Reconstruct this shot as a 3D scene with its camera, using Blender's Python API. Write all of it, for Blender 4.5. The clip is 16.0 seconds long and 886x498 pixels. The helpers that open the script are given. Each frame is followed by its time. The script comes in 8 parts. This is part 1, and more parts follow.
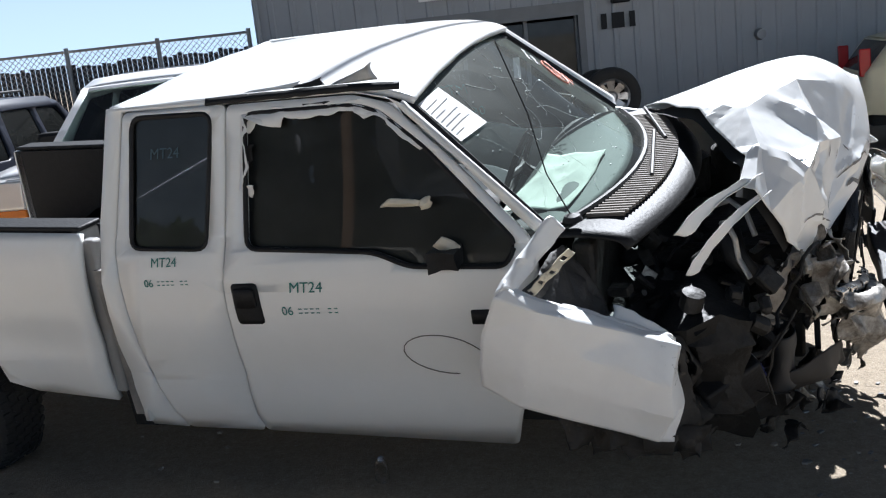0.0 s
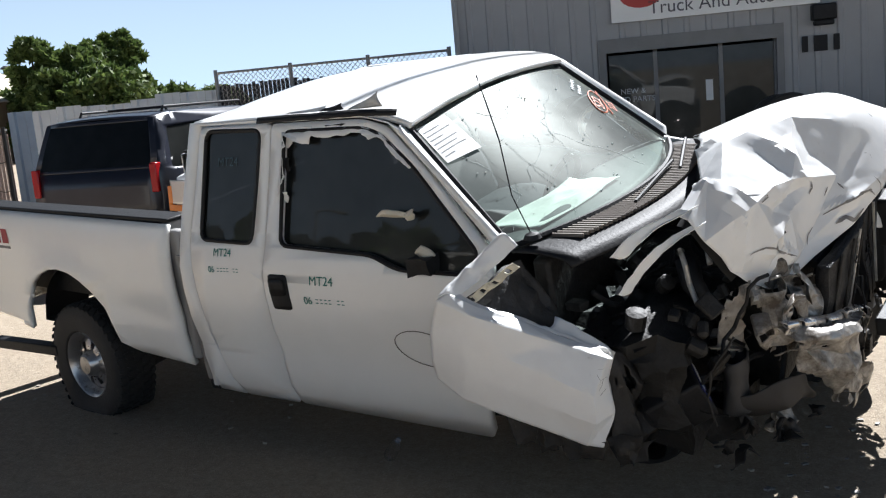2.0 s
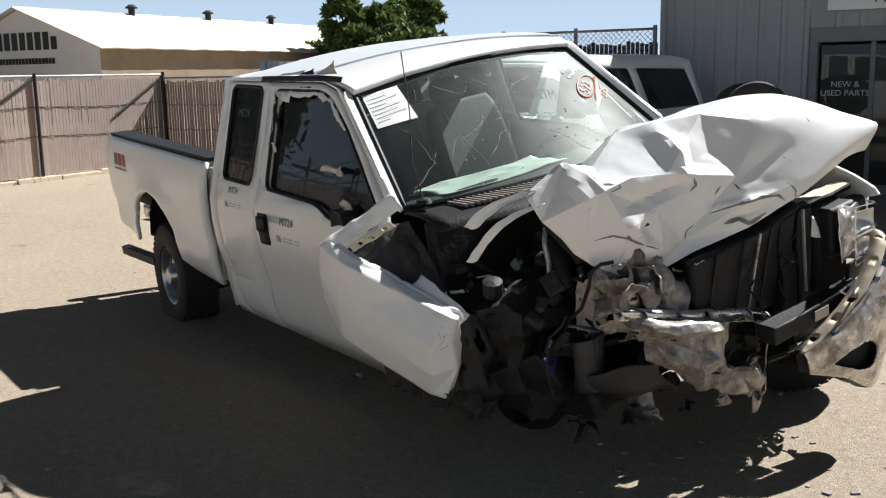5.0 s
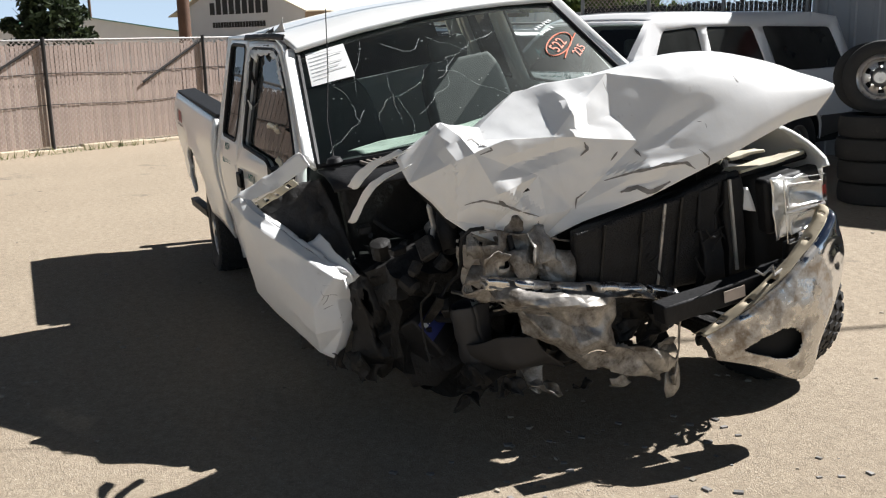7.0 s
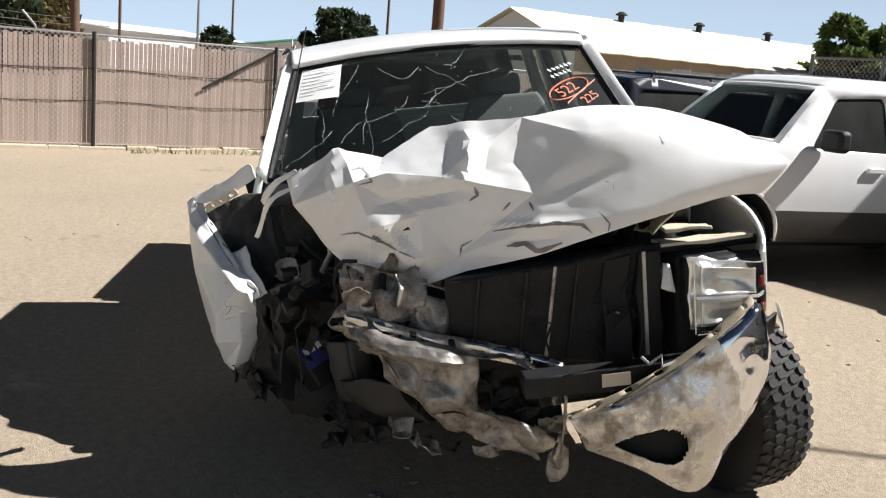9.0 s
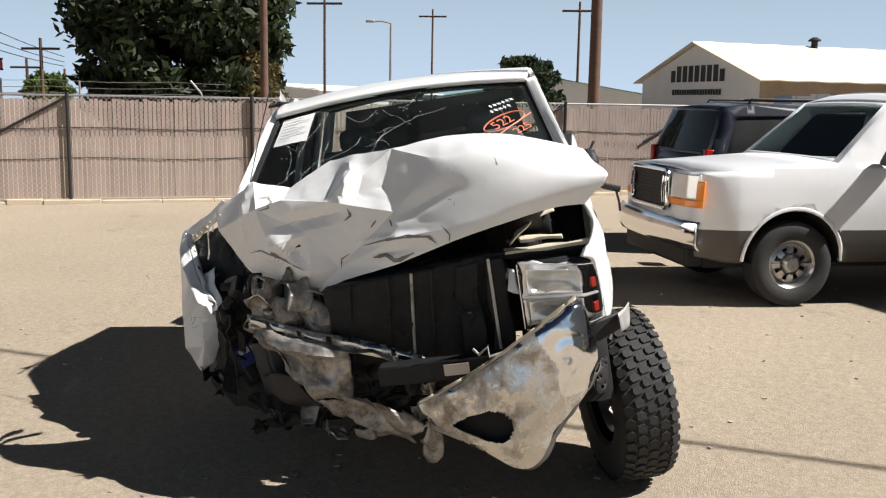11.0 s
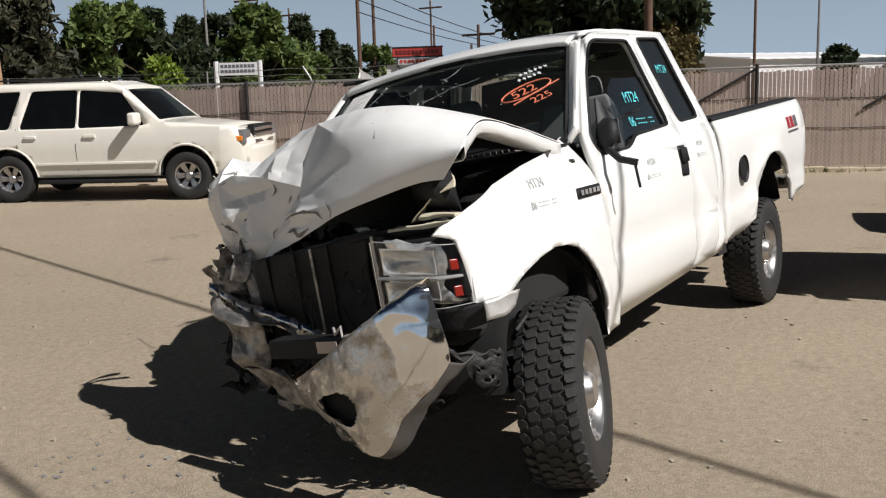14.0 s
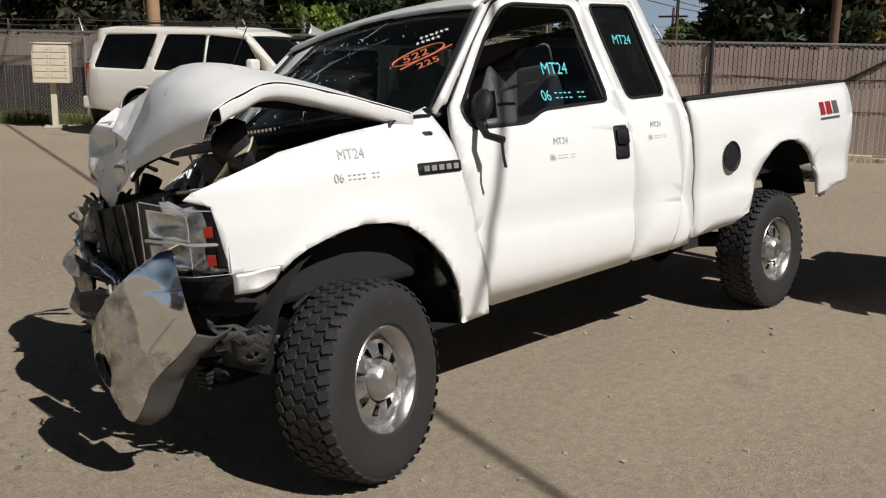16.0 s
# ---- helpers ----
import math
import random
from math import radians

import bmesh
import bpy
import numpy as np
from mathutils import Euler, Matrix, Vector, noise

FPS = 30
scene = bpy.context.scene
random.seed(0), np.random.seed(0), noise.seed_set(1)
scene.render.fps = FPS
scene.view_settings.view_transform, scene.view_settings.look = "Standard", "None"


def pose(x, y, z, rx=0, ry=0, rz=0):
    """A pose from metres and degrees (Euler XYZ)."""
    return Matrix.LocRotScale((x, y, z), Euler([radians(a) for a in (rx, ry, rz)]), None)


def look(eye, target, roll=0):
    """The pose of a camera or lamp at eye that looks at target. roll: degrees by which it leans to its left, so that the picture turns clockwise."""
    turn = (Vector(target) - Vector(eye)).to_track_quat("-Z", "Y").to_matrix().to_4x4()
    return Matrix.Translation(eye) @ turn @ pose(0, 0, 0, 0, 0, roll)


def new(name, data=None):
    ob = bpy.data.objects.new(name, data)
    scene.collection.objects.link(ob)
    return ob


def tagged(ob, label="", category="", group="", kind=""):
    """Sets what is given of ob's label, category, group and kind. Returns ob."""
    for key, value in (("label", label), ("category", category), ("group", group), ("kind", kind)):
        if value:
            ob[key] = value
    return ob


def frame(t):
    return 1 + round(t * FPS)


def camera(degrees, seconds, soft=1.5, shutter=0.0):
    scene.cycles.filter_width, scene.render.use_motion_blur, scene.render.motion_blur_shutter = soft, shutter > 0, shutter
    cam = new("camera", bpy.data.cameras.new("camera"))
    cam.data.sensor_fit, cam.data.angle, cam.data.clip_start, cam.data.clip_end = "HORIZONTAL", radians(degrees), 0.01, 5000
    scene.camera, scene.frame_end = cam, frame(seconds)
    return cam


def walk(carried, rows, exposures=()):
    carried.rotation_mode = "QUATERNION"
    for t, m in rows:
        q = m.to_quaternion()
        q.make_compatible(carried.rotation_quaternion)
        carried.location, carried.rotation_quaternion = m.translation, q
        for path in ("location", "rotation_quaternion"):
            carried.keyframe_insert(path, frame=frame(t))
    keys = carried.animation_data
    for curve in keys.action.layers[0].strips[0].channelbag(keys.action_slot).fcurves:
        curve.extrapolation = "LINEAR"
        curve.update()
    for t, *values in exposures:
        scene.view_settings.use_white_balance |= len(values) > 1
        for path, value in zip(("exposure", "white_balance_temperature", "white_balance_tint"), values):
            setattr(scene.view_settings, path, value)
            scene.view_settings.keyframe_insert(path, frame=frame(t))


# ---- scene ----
cam = camera(49.35, 16.0, soft=1.2)
PATH = [
    (0, (0.361, -4.565, 1.863), (-0.305, -2.725, 1.453), -6.4),
    (0.5, (0.591, -4.660, 1.857), (-0.409, -2.971, 1.475), -3.1),
    (1, (0.929, -4.626, 1.850), (-0.250, -3.049, 1.499), -4.1),
    (1.5, (1.279, -4.538, 1.847), (0.115, -2.947, 1.510), -6.2),
    (2, (1.599, -4.510, 1.829), (0.462, -2.898, 1.497), -5.2),
    (2.5, (1.942, -4.471, 1.833), (0.790, -2.874, 1.483), -6.1),
    (3, (2.128, -4.318, 1.829), (0.836, -2.835, 1.465), -4.2),
    (3.2, (2.246, -4.302, 1.828), (0.911, -2.857, 1.467), -6.6),
    (5.3, (3.300, -3.444, 1.751), (1.698, -2.302, 1.392), -1.7),
    (5.5, (3.374, -3.314, 1.749), (1.760, -2.192, 1.377), -3.3),
    (6, (3.537, -2.966, 1.746), (1.853, -1.944, 1.402), -0.9),
    (6.5, (3.694, -2.674, 1.703), (1.947, -1.760, 1.369), -1.9),
    (7, (3.843, -2.375, 1.711), (2.054, -1.586, 1.285), -1.3),
    (7.5, (3.877, -1.953, 1.688), (2.059, -1.271, 1.212), -0.0),
    (8, (3.983, -1.632, 1.673), (2.109, -1.051, 1.282), -0.2),
    (8.5, (4.072, -1.302, 1.632), (2.161, -0.817, 1.298), 2.2),
    (9, (4.069, -0.858, 1.710), (2.119, -0.602, 1.347), 4.6),
    (9.5, (4.234, -0.558, 1.693), (2.270, -0.447, 1.333), 1.3),
    (9.7, (4.312, -0.426, 1.695), (2.346, -0.361, 1.334), 3.3),
    (11.8, (4.821, 1.133, 1.773), (2.898, 0.693, 1.439), -1.7),
    (12, (4.785, 1.272, 1.762), (2.902, 0.735, 1.357), -0.6),
    (12.5, (4.635, 1.578, 1.736), (2.791, 0.900, 1.363), -1.7),
    (13, (4.394, 1.917, 1.753), (2.578, 1.172, 1.370), -1.3),
    (13.5, (4.124, 2.337, 1.751), (2.390, 1.427, 1.347), -0.9),
    (14, (3.811, 2.679, 1.720), (2.150, 1.618, 1.382), -1.8),
    (14.5, (3.512, 3.004, 1.742), (1.933, 1.831, 1.378), -1.0),
    (15, (3.203, 3.343, 1.729), (1.756, 2.038, 1.280), 0.5),
    (15.5, (2.880, 3.571, 1.728), (1.511, 2.158, 1.369), 3.0),
    (16, (2.596, 3.783, 1.728), (1.202, 2.410, 1.311), 1.1),
]
walk(cam, [(t, look(eye, target, roll)) for t, eye, target, roll in PATH],
     [(0.0, 1.38, 5600, 11), (3.2, 1.25, 5900, 11), (5.3, 1.05, 6000, 11), (9.7, 1.08, 6150, 12), (11.8, 0.78, 6200, 12), (13.0, 0.52, 6200, 12), (15.0, 0.05, 6200, 12), (16.0, -0.05, 6200, 12)])

from mathutils.bvhtree import BVHTree

# ---- light ----
SUN_ELEVATION = 46.0
world = bpy.data.worlds.new("sky")
scene.world = world
world.use_nodes = True
wn = world.node_tree.nodes
wl = world.node_tree.links
sky = wn.new("ShaderNodeTexSky")
sky.sky_type = "NISHITA"
sky.sun_disc = False
sky.sun_elevation = radians(SUN_ELEVATION)
sky.sun_rotation = 0.0
sky.air_density = 1.0
sky.dust_density = 1.0
sky.ozone_density = 2.0
sky.altitude = 0
wl.new(sky.outputs["Color"], wn["Background"].inputs["Color"])
wn["Background"].inputs["Strength"].default_value = 0.008
sun_data = bpy.data.lights.new("sun", "SUN")
sun_data.energy = 5.0
sun_data.angle = radians(0.5)
sun_data.color = (1.0, 0.95, 0.87)
sun = new("sun", sun_data)
sun.matrix_world = pose(0, 0, 30, -(90 - SUN_ELEVATION), 0, 0)


# ---- materials ----
def mat(name, color, rough=0.5, metal=0.0, vary=0.0, scale=5.0, bump=0.0, bump_scale=60.0, dirt=None, dirt_amount=0.5, dirt_scale=3.0, coat=0.0, spec=0.5, rough_vary=0.0, random=0.0):
    """A procedural surface: base colour with variation at two scales, dirt patches and fine relief."""
    m = bpy.data.materials.new(name)
    m.use_nodes = True
    n, l = m.node_tree.nodes, m.node_tree.links
    b = n["Principled BSDF"]
    b.inputs["Base Color"].default_value = (*color, 1)
    b.inputs["Roughness"].default_value = rough
    b.inputs["Metallic"].default_value = metal
    b.inputs["Coat Weight"].default_value = coat
    b.inputs["Coat Roughness"].default_value = 0.05
    b.inputs["Specular IOR Level"].default_value = spec
    tc = n.new("ShaderNodeTexCoord")
    out = None
    if vary or dirt or random:
        big = n.new("ShaderNodeTexNoise")
        big.inputs["Scale"].default_value = scale
        big.inputs["Detail"].default_value = 8
        big.inputs["Roughness"].default_value = 0.65
        l.new(tc.outputs["Object"], big.inputs["Vector"])
        hsv = n.new("ShaderNodeHueSaturation")
        hsv.inputs["Color"].default_value = (*color, 1)
        mr = n.new("ShaderNodeMapRange")
        mr.inputs["From Min"].default_value = 0.25
        mr.inputs["From Max"].default_value = 0.75
        mr.inputs["To Min"].default_value = 1 - vary
        mr.inputs["To Max"].default_value = 1 + vary
        l.new(big.outputs["Fac"], mr.inputs["Value"])
        if random:
            oi = n.new("ShaderNodeObjectInfo")
            rr = n.new("ShaderNodeMapRange")
            rr.inputs["To Min"].default_value = 1 - random
            rr.inputs["To Max"].default_value = 1 + random
            l.new(oi.outputs["Random"], rr.inputs["Value"])
            mul = n.new("ShaderNodeMath")
            mul.operation = "MULTIPLY"
            l.new(mr.outputs["Result"], mul.inputs[0])
            l.new(rr.outputs["Result"], mul.inputs[1])
            l.new(mul.outputs["Value"], hsv.inputs["Value"])
        else:
            l.new(mr.outputs["Result"], hsv.inputs["Value"])
        out = hsv.outputs["Color"]
    if dirt:
        dn = n.new("ShaderNodeTexNoise")
        dn.inputs["Scale"].default_value = dirt_scale
        dn.inputs["Detail"].default_value = 10
        dn.inputs["Roughness"].default_value = 0.7
        l.new(tc.outputs["Object"], dn.inputs["Vector"])
        ramp = n.new("ShaderNodeMapRange")
        ramp.inputs["From Min"].default_value = 0.75 - 0.5 * dirt_amount
        ramp.inputs["From Max"].default_value = 0.85 - 0.35 * dirt_amount
        l.new(dn.outputs["Fac"], ramp.inputs["Value"])
        mix = n.new("ShaderNodeMix")
        mix.data_type = "RGBA"
        l.new(ramp.outputs["Result"], mix.inputs["Factor"])
        l.new(out, mix.inputs["A"])
        mix.inputs["B"].default_value = (*dirt, 1)
        out = mix.outputs["Result"]
        rm = n.new("ShaderNodeMapRange")
        rm.inputs["To Min"].default_value = rough
        rm.inputs["To Max"].default_value = max(rough, 0.8)
        l.new(ramp.outputs["Result"], rm.inputs["Value"])
        l.new(rm.outputs["Result"], b.inputs["Roughness"])
        if metal:
            mm = n.new("ShaderNodeMapRange")
            mm.inputs["To Min"].default_value = metal
            mm.inputs["To Max"].default_value = 0.1
            l.new(ramp.outputs["Result"], mm.inputs["Value"])
            l.new(mm.outputs["Result"], b.inputs["Metallic"])
    if out:
        l.new(out, b.inputs["Base Color"])
    if rough_vary and not dirt:
        rn = n.new("ShaderNodeTexNoise")
        rn.inputs["Scale"].default_value = scale * 2
        rn.inputs["Detail"].default_value = 6
        l.new(tc.outputs["Object"], rn.inputs["Vector"])
        rm = n.new("ShaderNodeMapRange")
        rm.inputs["To Min"].default_value = max(0.02, rough - rough_vary)
        rm.inputs["To Max"].default_value = min(1, rough + rough_vary)
        l.new(rn.outputs["Fac"], rm.inputs["Value"])
        l.new(rm.outputs["Result"], b.inputs["Roughness"])
    if bump:
        bn = n.new("ShaderNodeTexNoise")
        bn.inputs["Scale"].default_value = bump_scale
        bn.inputs["Detail"].default_value = 6
        l.new(tc.outputs["Object"], bn.inputs["Vector"])
        bp = n.new("ShaderNodeBump")
        bp.inputs["Strength"].default_value = bump
        bp.inputs["Distance"].default_value = 0.02
        l.new(bn.outputs["Fac"], bp.inputs["Height"])
        l.new(bp.outputs["Normal"], b.inputs["Normal"])
    return m


def glass_mat(name, color, rough=0.0, gloss=0.9, base=0.05, dust=0.0):
    """Thin glass: tinted and clear, with more gloss at flat angles."""
    m = bpy.data.materials.new(name)
    m.use_nodes = True
    n, l = m.node_tree.nodes, m.node_tree.links
    out = n["Material Output"]
    n.remove(n["Principled BSDF"])
    tr = n.new("ShaderNodeBsdfTransparent")
    tr.inputs["Color"].default_value = (*color, 1)
    gl = n.new("ShaderNodeBsdfGlossy")
    gl.inputs["Roughness"].default_value = rough
    lw = n.new("ShaderNodeLayerWeight")
    lw.inputs["Blend"].default_value = 0.5
    pw = n.new("ShaderNodeMath")
    pw.operation = "POWER"
    pw.inputs[1].default_value = 4.0
    l.new(lw.outputs["Facing"], pw.inputs[0])
    mr = n.new("ShaderNodeMapRange")
    mr.inputs["To Min"].default_value = base
    mr.inputs["To Max"].default_value = gloss
    l.new(pw.outputs["Value"], mr.inputs["Value"])
    mx = n.new("ShaderNodeMixShader")
    l.new(mr.outputs["Result"], mx.inputs["Fac"])
    l.new(tr.outputs["BSDF"], mx.inputs[1])
    l.new(gl.outputs["BSDF"], mx.inputs[2])
    last = mx.outputs["Shader"]
    if dust:
        tc = n.new("ShaderNodeTexCoord")
        dn = n.new("ShaderNodeTexNoise")
        dn.inputs["Scale"].default_value = 5.0
        dn.inputs["Detail"].default_value = 8
        l.new(tc.outputs["Object"], dn.inputs["Vector"])
        dr = n.new("ShaderNodeMapRange")
        dr.inputs["From Min"].default_value = -0.6
        dr.inputs["From Max"].default_value = 0.75
        dr.inputs["To Max"].default_value = dust * 2
        l.new(dn.outputs["Fac"], dr.inputs["Value"])
        df = n.new("ShaderNodeBsdfGlossy")
        df.inputs["Color"].default_value = (0.80, 0.84, 0.80, 1)
        df.inputs["Roughness"].default_value = 0.42
        m2 = n.new("ShaderNodeMixShader")
        l.new(dr.outputs["Result"], m2.inputs["Fac"])
        l.new(last, m2.inputs[1])
        l.new(df.outputs["BSDF"], m2.inputs[2])
        last = m2.outputs["Shader"]
    l.new(last, out.inputs["Surface"])
    return m


def add_scratches(m, color, scale, width, amount, seed=0.0):
    """Thin broken dark lines, as scraped and split paint shows, over a material's base colour."""
    n, l = m.node_tree.nodes, m.node_tree.links
    b = n["Principled BSDF"]
    src = b.inputs["Base Color"].links[0].from_socket
    tc = n.new("ShaderNodeTexCoord")
    warp = n.new("ShaderNodeTexNoise")
    warp.inputs["Scale"].default_value = 4
    l.new(tc.outputs["Object"], warp.inputs["Vector"])
    off = n.new("ShaderNodeVectorMath")
    off.operation = "MULTIPLY_ADD"
    off.inputs[1].default_value = (0.5, 0.5, 0.5)
    l.new(warp.outputs["Color"], off.inputs[0])
    l.new(tc.outputs["Object"], off.inputs[2])
    vo = n.new("ShaderNodeTexVoronoi")
    vo.feature = "DISTANCE_TO_EDGE"
    vo.inputs["Scale"].default_value = scale
    l.new(off.outputs["Vector"], vo.inputs["Vector"])
    line = n.new("ShaderNodeMapRange")
    line.inputs["From Min"].default_value = width
    line.inputs["From Max"].default_value = width * 0.4
    l.new(vo.outputs["Distance"], line.inputs["Value"])
    mask = n.new("ShaderNodeTexNoise")
    mask.inputs["Scale"].default_value = 6
    mask.inputs["Detail"].default_value = 3
    l.new(tc.outputs["Object"], mask.inputs["Vector"])
    cut = n.new("ShaderNodeMapRange")
    cut.inputs["From Min"].default_value = 1 - amount
    cut.inputs["From Max"].default_value = 1.02 - amount
    l.new(mask.outputs["Fac"], cut.inputs["Value"])
    both = n.new("ShaderNodeMath")
    both.operation = "MULTIPLY"
    l.new(line.outputs["Result"], both.inputs[0])
    l.new(cut.outputs["Result"], both.inputs[1])
    mix = n.new("ShaderNodeMix")
    mix.data_type = "RGBA"
    l.new(both.outputs["Value"], mix.inputs["Factor"])
    l.new(src, mix.inputs["A"])
    mix.inputs["B"].default_value = (*color, 1)
    l.new(mix.outputs["Result"], b.inputs["Base Color"])


WHITE = mat("white_paint", (0.78, 0.78, 0.76), 0.28, vary=0.03, scale=3, coat=0.4, dirt=(0.42, 0.38, 0.32), dirt_amount=0.12, dirt_scale=2.5)
WRECKED = mat("scraped_white_paint", (0.76, 0.76, 0.75), 0.33, vary=0.04, scale=6, dirt=(0.36, 0.33, 0.29), dirt_amount=0.22, dirt_scale=7, bump=0.05, bump_scale=14)
add_scratches(WRECKED, (0.12, 0.11, 0.10), 5.0, 0.008, 0.34)
SILVER = mat("silver_white_paint", (0.70, 0.70, 0.70), 0.3, vary=0.03, coat=0.3)
OLDCREAM = mat("old_cream_paint", (0.66, 0.60, 0.42), 0.4, vary=0.06)
CREAM = mat("pearl_white_paint", (0.72, 0.69, 0.62), 0.28, vary=0.03, coat=0.4)
TAUPE = mat("taupe_lower_paint", (0.07, 0.062, 0.055), 0.4, vary=0.06)
NAVY = mat("dark_blue_paint", (0.018, 0.020, 0.030), 0.3, vary=0.2, coat=0.3, dirt=(0.10, 0.09, 0.08), dirt_amount=0.2)
BLACK = mat("black_plastic", (0.011, 0.011, 0.012), 0.6, vary=0.4, scale=20, bump=0.15, spec=0.3)
GRIME = mat("grimy_engine_metal", (0.016, 0.015, 0.014), 0.6, metal=0.3, vary=0.7, scale=12, bump=0.5, bump_scale=30, dirt=(0.032, 0.028, 0.024), dirt_amount=0.32, dirt_scale=9)
BARE = mat("torn_bare_metal", (0.36, 0.34, 0.31), 0.45, metal=0.6, vary=0.35, scale=14, bump=0.5, bump_scale=26, dirt=(0.10, 0.080, 0.060), dirt_amount=0.62, dirt_scale=9)
ALU = mat("cast_aluminium", (0.45, 0.44, 0.42), 0.45, metal=0.6, vary=0.3, scale=15, dirt=(0.12, 0.11, 0.09), dirt_amount=0.4, dirt_scale=10)
CHROME = mat("chrome", (0.80, 0.80, 0.80), 0.08, metal=1.0, rough_vary=0.05)
DIRTY_CHROME = mat("scraped_dirty_chrome", (0.62, 0.61, 0.59), 0.18, metal=1.0, vary=0.12, scale=9, bump=0.06, bump_scale=30, dirt=(0.26, 0.205, 0.145), dirt_amount=0.60, dirt_scale=9)
RIM = mat("polished_wheel_metal", (0.46, 0.45, 0.44), 0.28, metal=0.9, vary=0.15, dirt=(0.13, 0.115, 0.10), dirt_amount=0.45, dirt_scale=14)
RUBBER = mat("tyre_rubber", (0.018, 0.0175, 0.017), 0.75, vary=0.25, scale=9, bump=0.15, bump_scale=80, dirt=(0.06, 0.053, 0.045), dirt_amount=0.3, dirt_scale=7)
# Near-black, so the shade of wells and recesses sits in the colour.
DARK = mat("cavity_shade_black", (0.010, 0.010, 0.010), 0.9, vary=0.3)
SMOKY = glass_mat("smoky_glass", (0.34, 0.37, 0.38))
SEAT = mat("grey_seat_cloth", (0.15, 0.15, 0.15), 0.9, vary=0.12, scale=30, bump=0.2, bump_scale=150)
DASH = mat("dark_dashboard", (0.05, 0.05, 0.052), 0.7, vary=0.15, bump=0.1)
GLASS = glass_mat("clear_glass", (0.68, 0.77, 0.73), gloss=0.36, base=0.035, dust=0.018)
TINT = glass_mat("tinted_glass", (0.025, 0.025, 0.028), base=0.02, gloss=0.6, dust=0.02)
LENS = glass_mat("headlight_lens", (0.92, 0.92, 0.92))
AMBER = mat("amber_lens", (0.75, 0.22, 0.02), 0.15, vary=0.1)
RED = mat("red_lens", (0.40, 0.01, 0.012), 0.15, vary=0.1)
PAPER = mat("white_paper", (0.80, 0.80, 0.78), 0.8, vary=0.05, scale=10)
CORRUGATED = mat("grey_painted_sheet_metal", (0.33, 0.335, 0.34), 0.55, vary=0.07, scale=1.3, dirt=(0.24, 0.22, 0.20), dirt_amount=0.2)
WHITESHEET = mat("white_sheet_metal", (0.66, 0.68, 0.70), 0.5, vary=0.08, scale=1.5)
TANROOF = mat("tan_metal_roof", (0.62, 0.56, 0.44), 0.6, vary=0.08, scale=0.6)
BROWN = mat("brown_wood", (0.10, 0.055, 0.035), 0.85, vary=0.3, scale=4, bump=0.4, bump_scale=20)
TANPOLE = mat("sunlit_tan_wood", (0.34, 0.21, 0.12), 0.85, vary=0.2, scale=3, bump=0.4, bump_scale=14)
STEEL = mat("galvanised_steel", (0.30, 0.29, 0.28), 0.5, metal=0.6, vary=0.15)
IRON = mat("dark_iron", (0.03, 0.028, 0.027), 0.6, metal=0.4, vary=0.3)
GREENROOF = mat("green_painted_metal", (0.03, 0.12, 0.075), 0.6, vary=0.1, scale=0.7)
CONCRETE = mat("concrete", (0.42, 0.38, 0.32), 0.9, vary=0.15, scale=4, bump=0.4, bump_scale=40)
BEIGE = mat("beige_enamel", (0.58, 0.52, 0.40), 0.5, vary=0.06)
BLUEGREY = mat("blue_grey_paint", (0.25, 0.32, 0.42), 0.6, vary=0.1)
ROOFWHITE = mat("white_plaster", (0.62, 0.62, 0.63), 0.8, vary=0.06, scale=0.8)


# ---- building tools ----
def mesh_of(bm, name, smooth=40):
    me = bpy.data.meshes.new(name)
    bm.to_mesh(me)
    bm.free()
    if smooth:
        me.shade_smooth()
        me.set_sharp_from_angle(angle=radians(smooth))
    return me


def part(name, bm, material, parent=None, label="", smooth=40, thick=0.0, bevel=0.0):
    """Links a bmesh as one mesh object under a thing or a part."""
    mats = material if isinstance(material, (list, tuple)) else [material]
    me = mesh_of(bm, name, smooth)
    for m in mats:
        me.materials.append(m)
    ob = new(name, me)
    ob.parent = parent
    if label:
        tagged(ob, label)
    if thick:
        s = ob.modifiers.new("thickness", "SOLIDIFY")
        s.thickness = thick
        s.offset = -1
    if bevel:
        b = ob.modifiers.new("bevel", "BEVEL")
        b.width = bevel
        b.segments = 2
        b.limit_method = "ANGLE"
    return ob


def thing(name, m, label, category, group="", kind=""):
    ob = new(name)
    ob.empty_display_size = 0.2
    ob.matrix_world = m
    return tagged(ob, label, category, group, kind)


def lerp_table(table, v):
    if v <= table[0][0]:
        return table[0][1]
    for (a, p), (b, q) in zip(table, table[1:]):
        if v <= b:
            return p + (q - p) * (v - a) / (b - a)
    return table[-1][1]


def add_box(bm, x0, x1, y0, y1, z0, z1, m=None, index=0):
    vs = [bm.verts.new((x, y, z)) for x in (x0, x1) for y in (y0, y1) for z in (z0, z1)]
    if m:
        for v in vs:
            v.co = m @ v.co
    for f in ((0, 1, 3, 2), (4, 6, 7, 5), (0, 4, 5, 1), (2, 3, 7, 6), (0, 2, 6, 4), (1, 5, 7, 3)):
        bm.faces.new([vs[i] for i in f]).material_index = index
    return vs


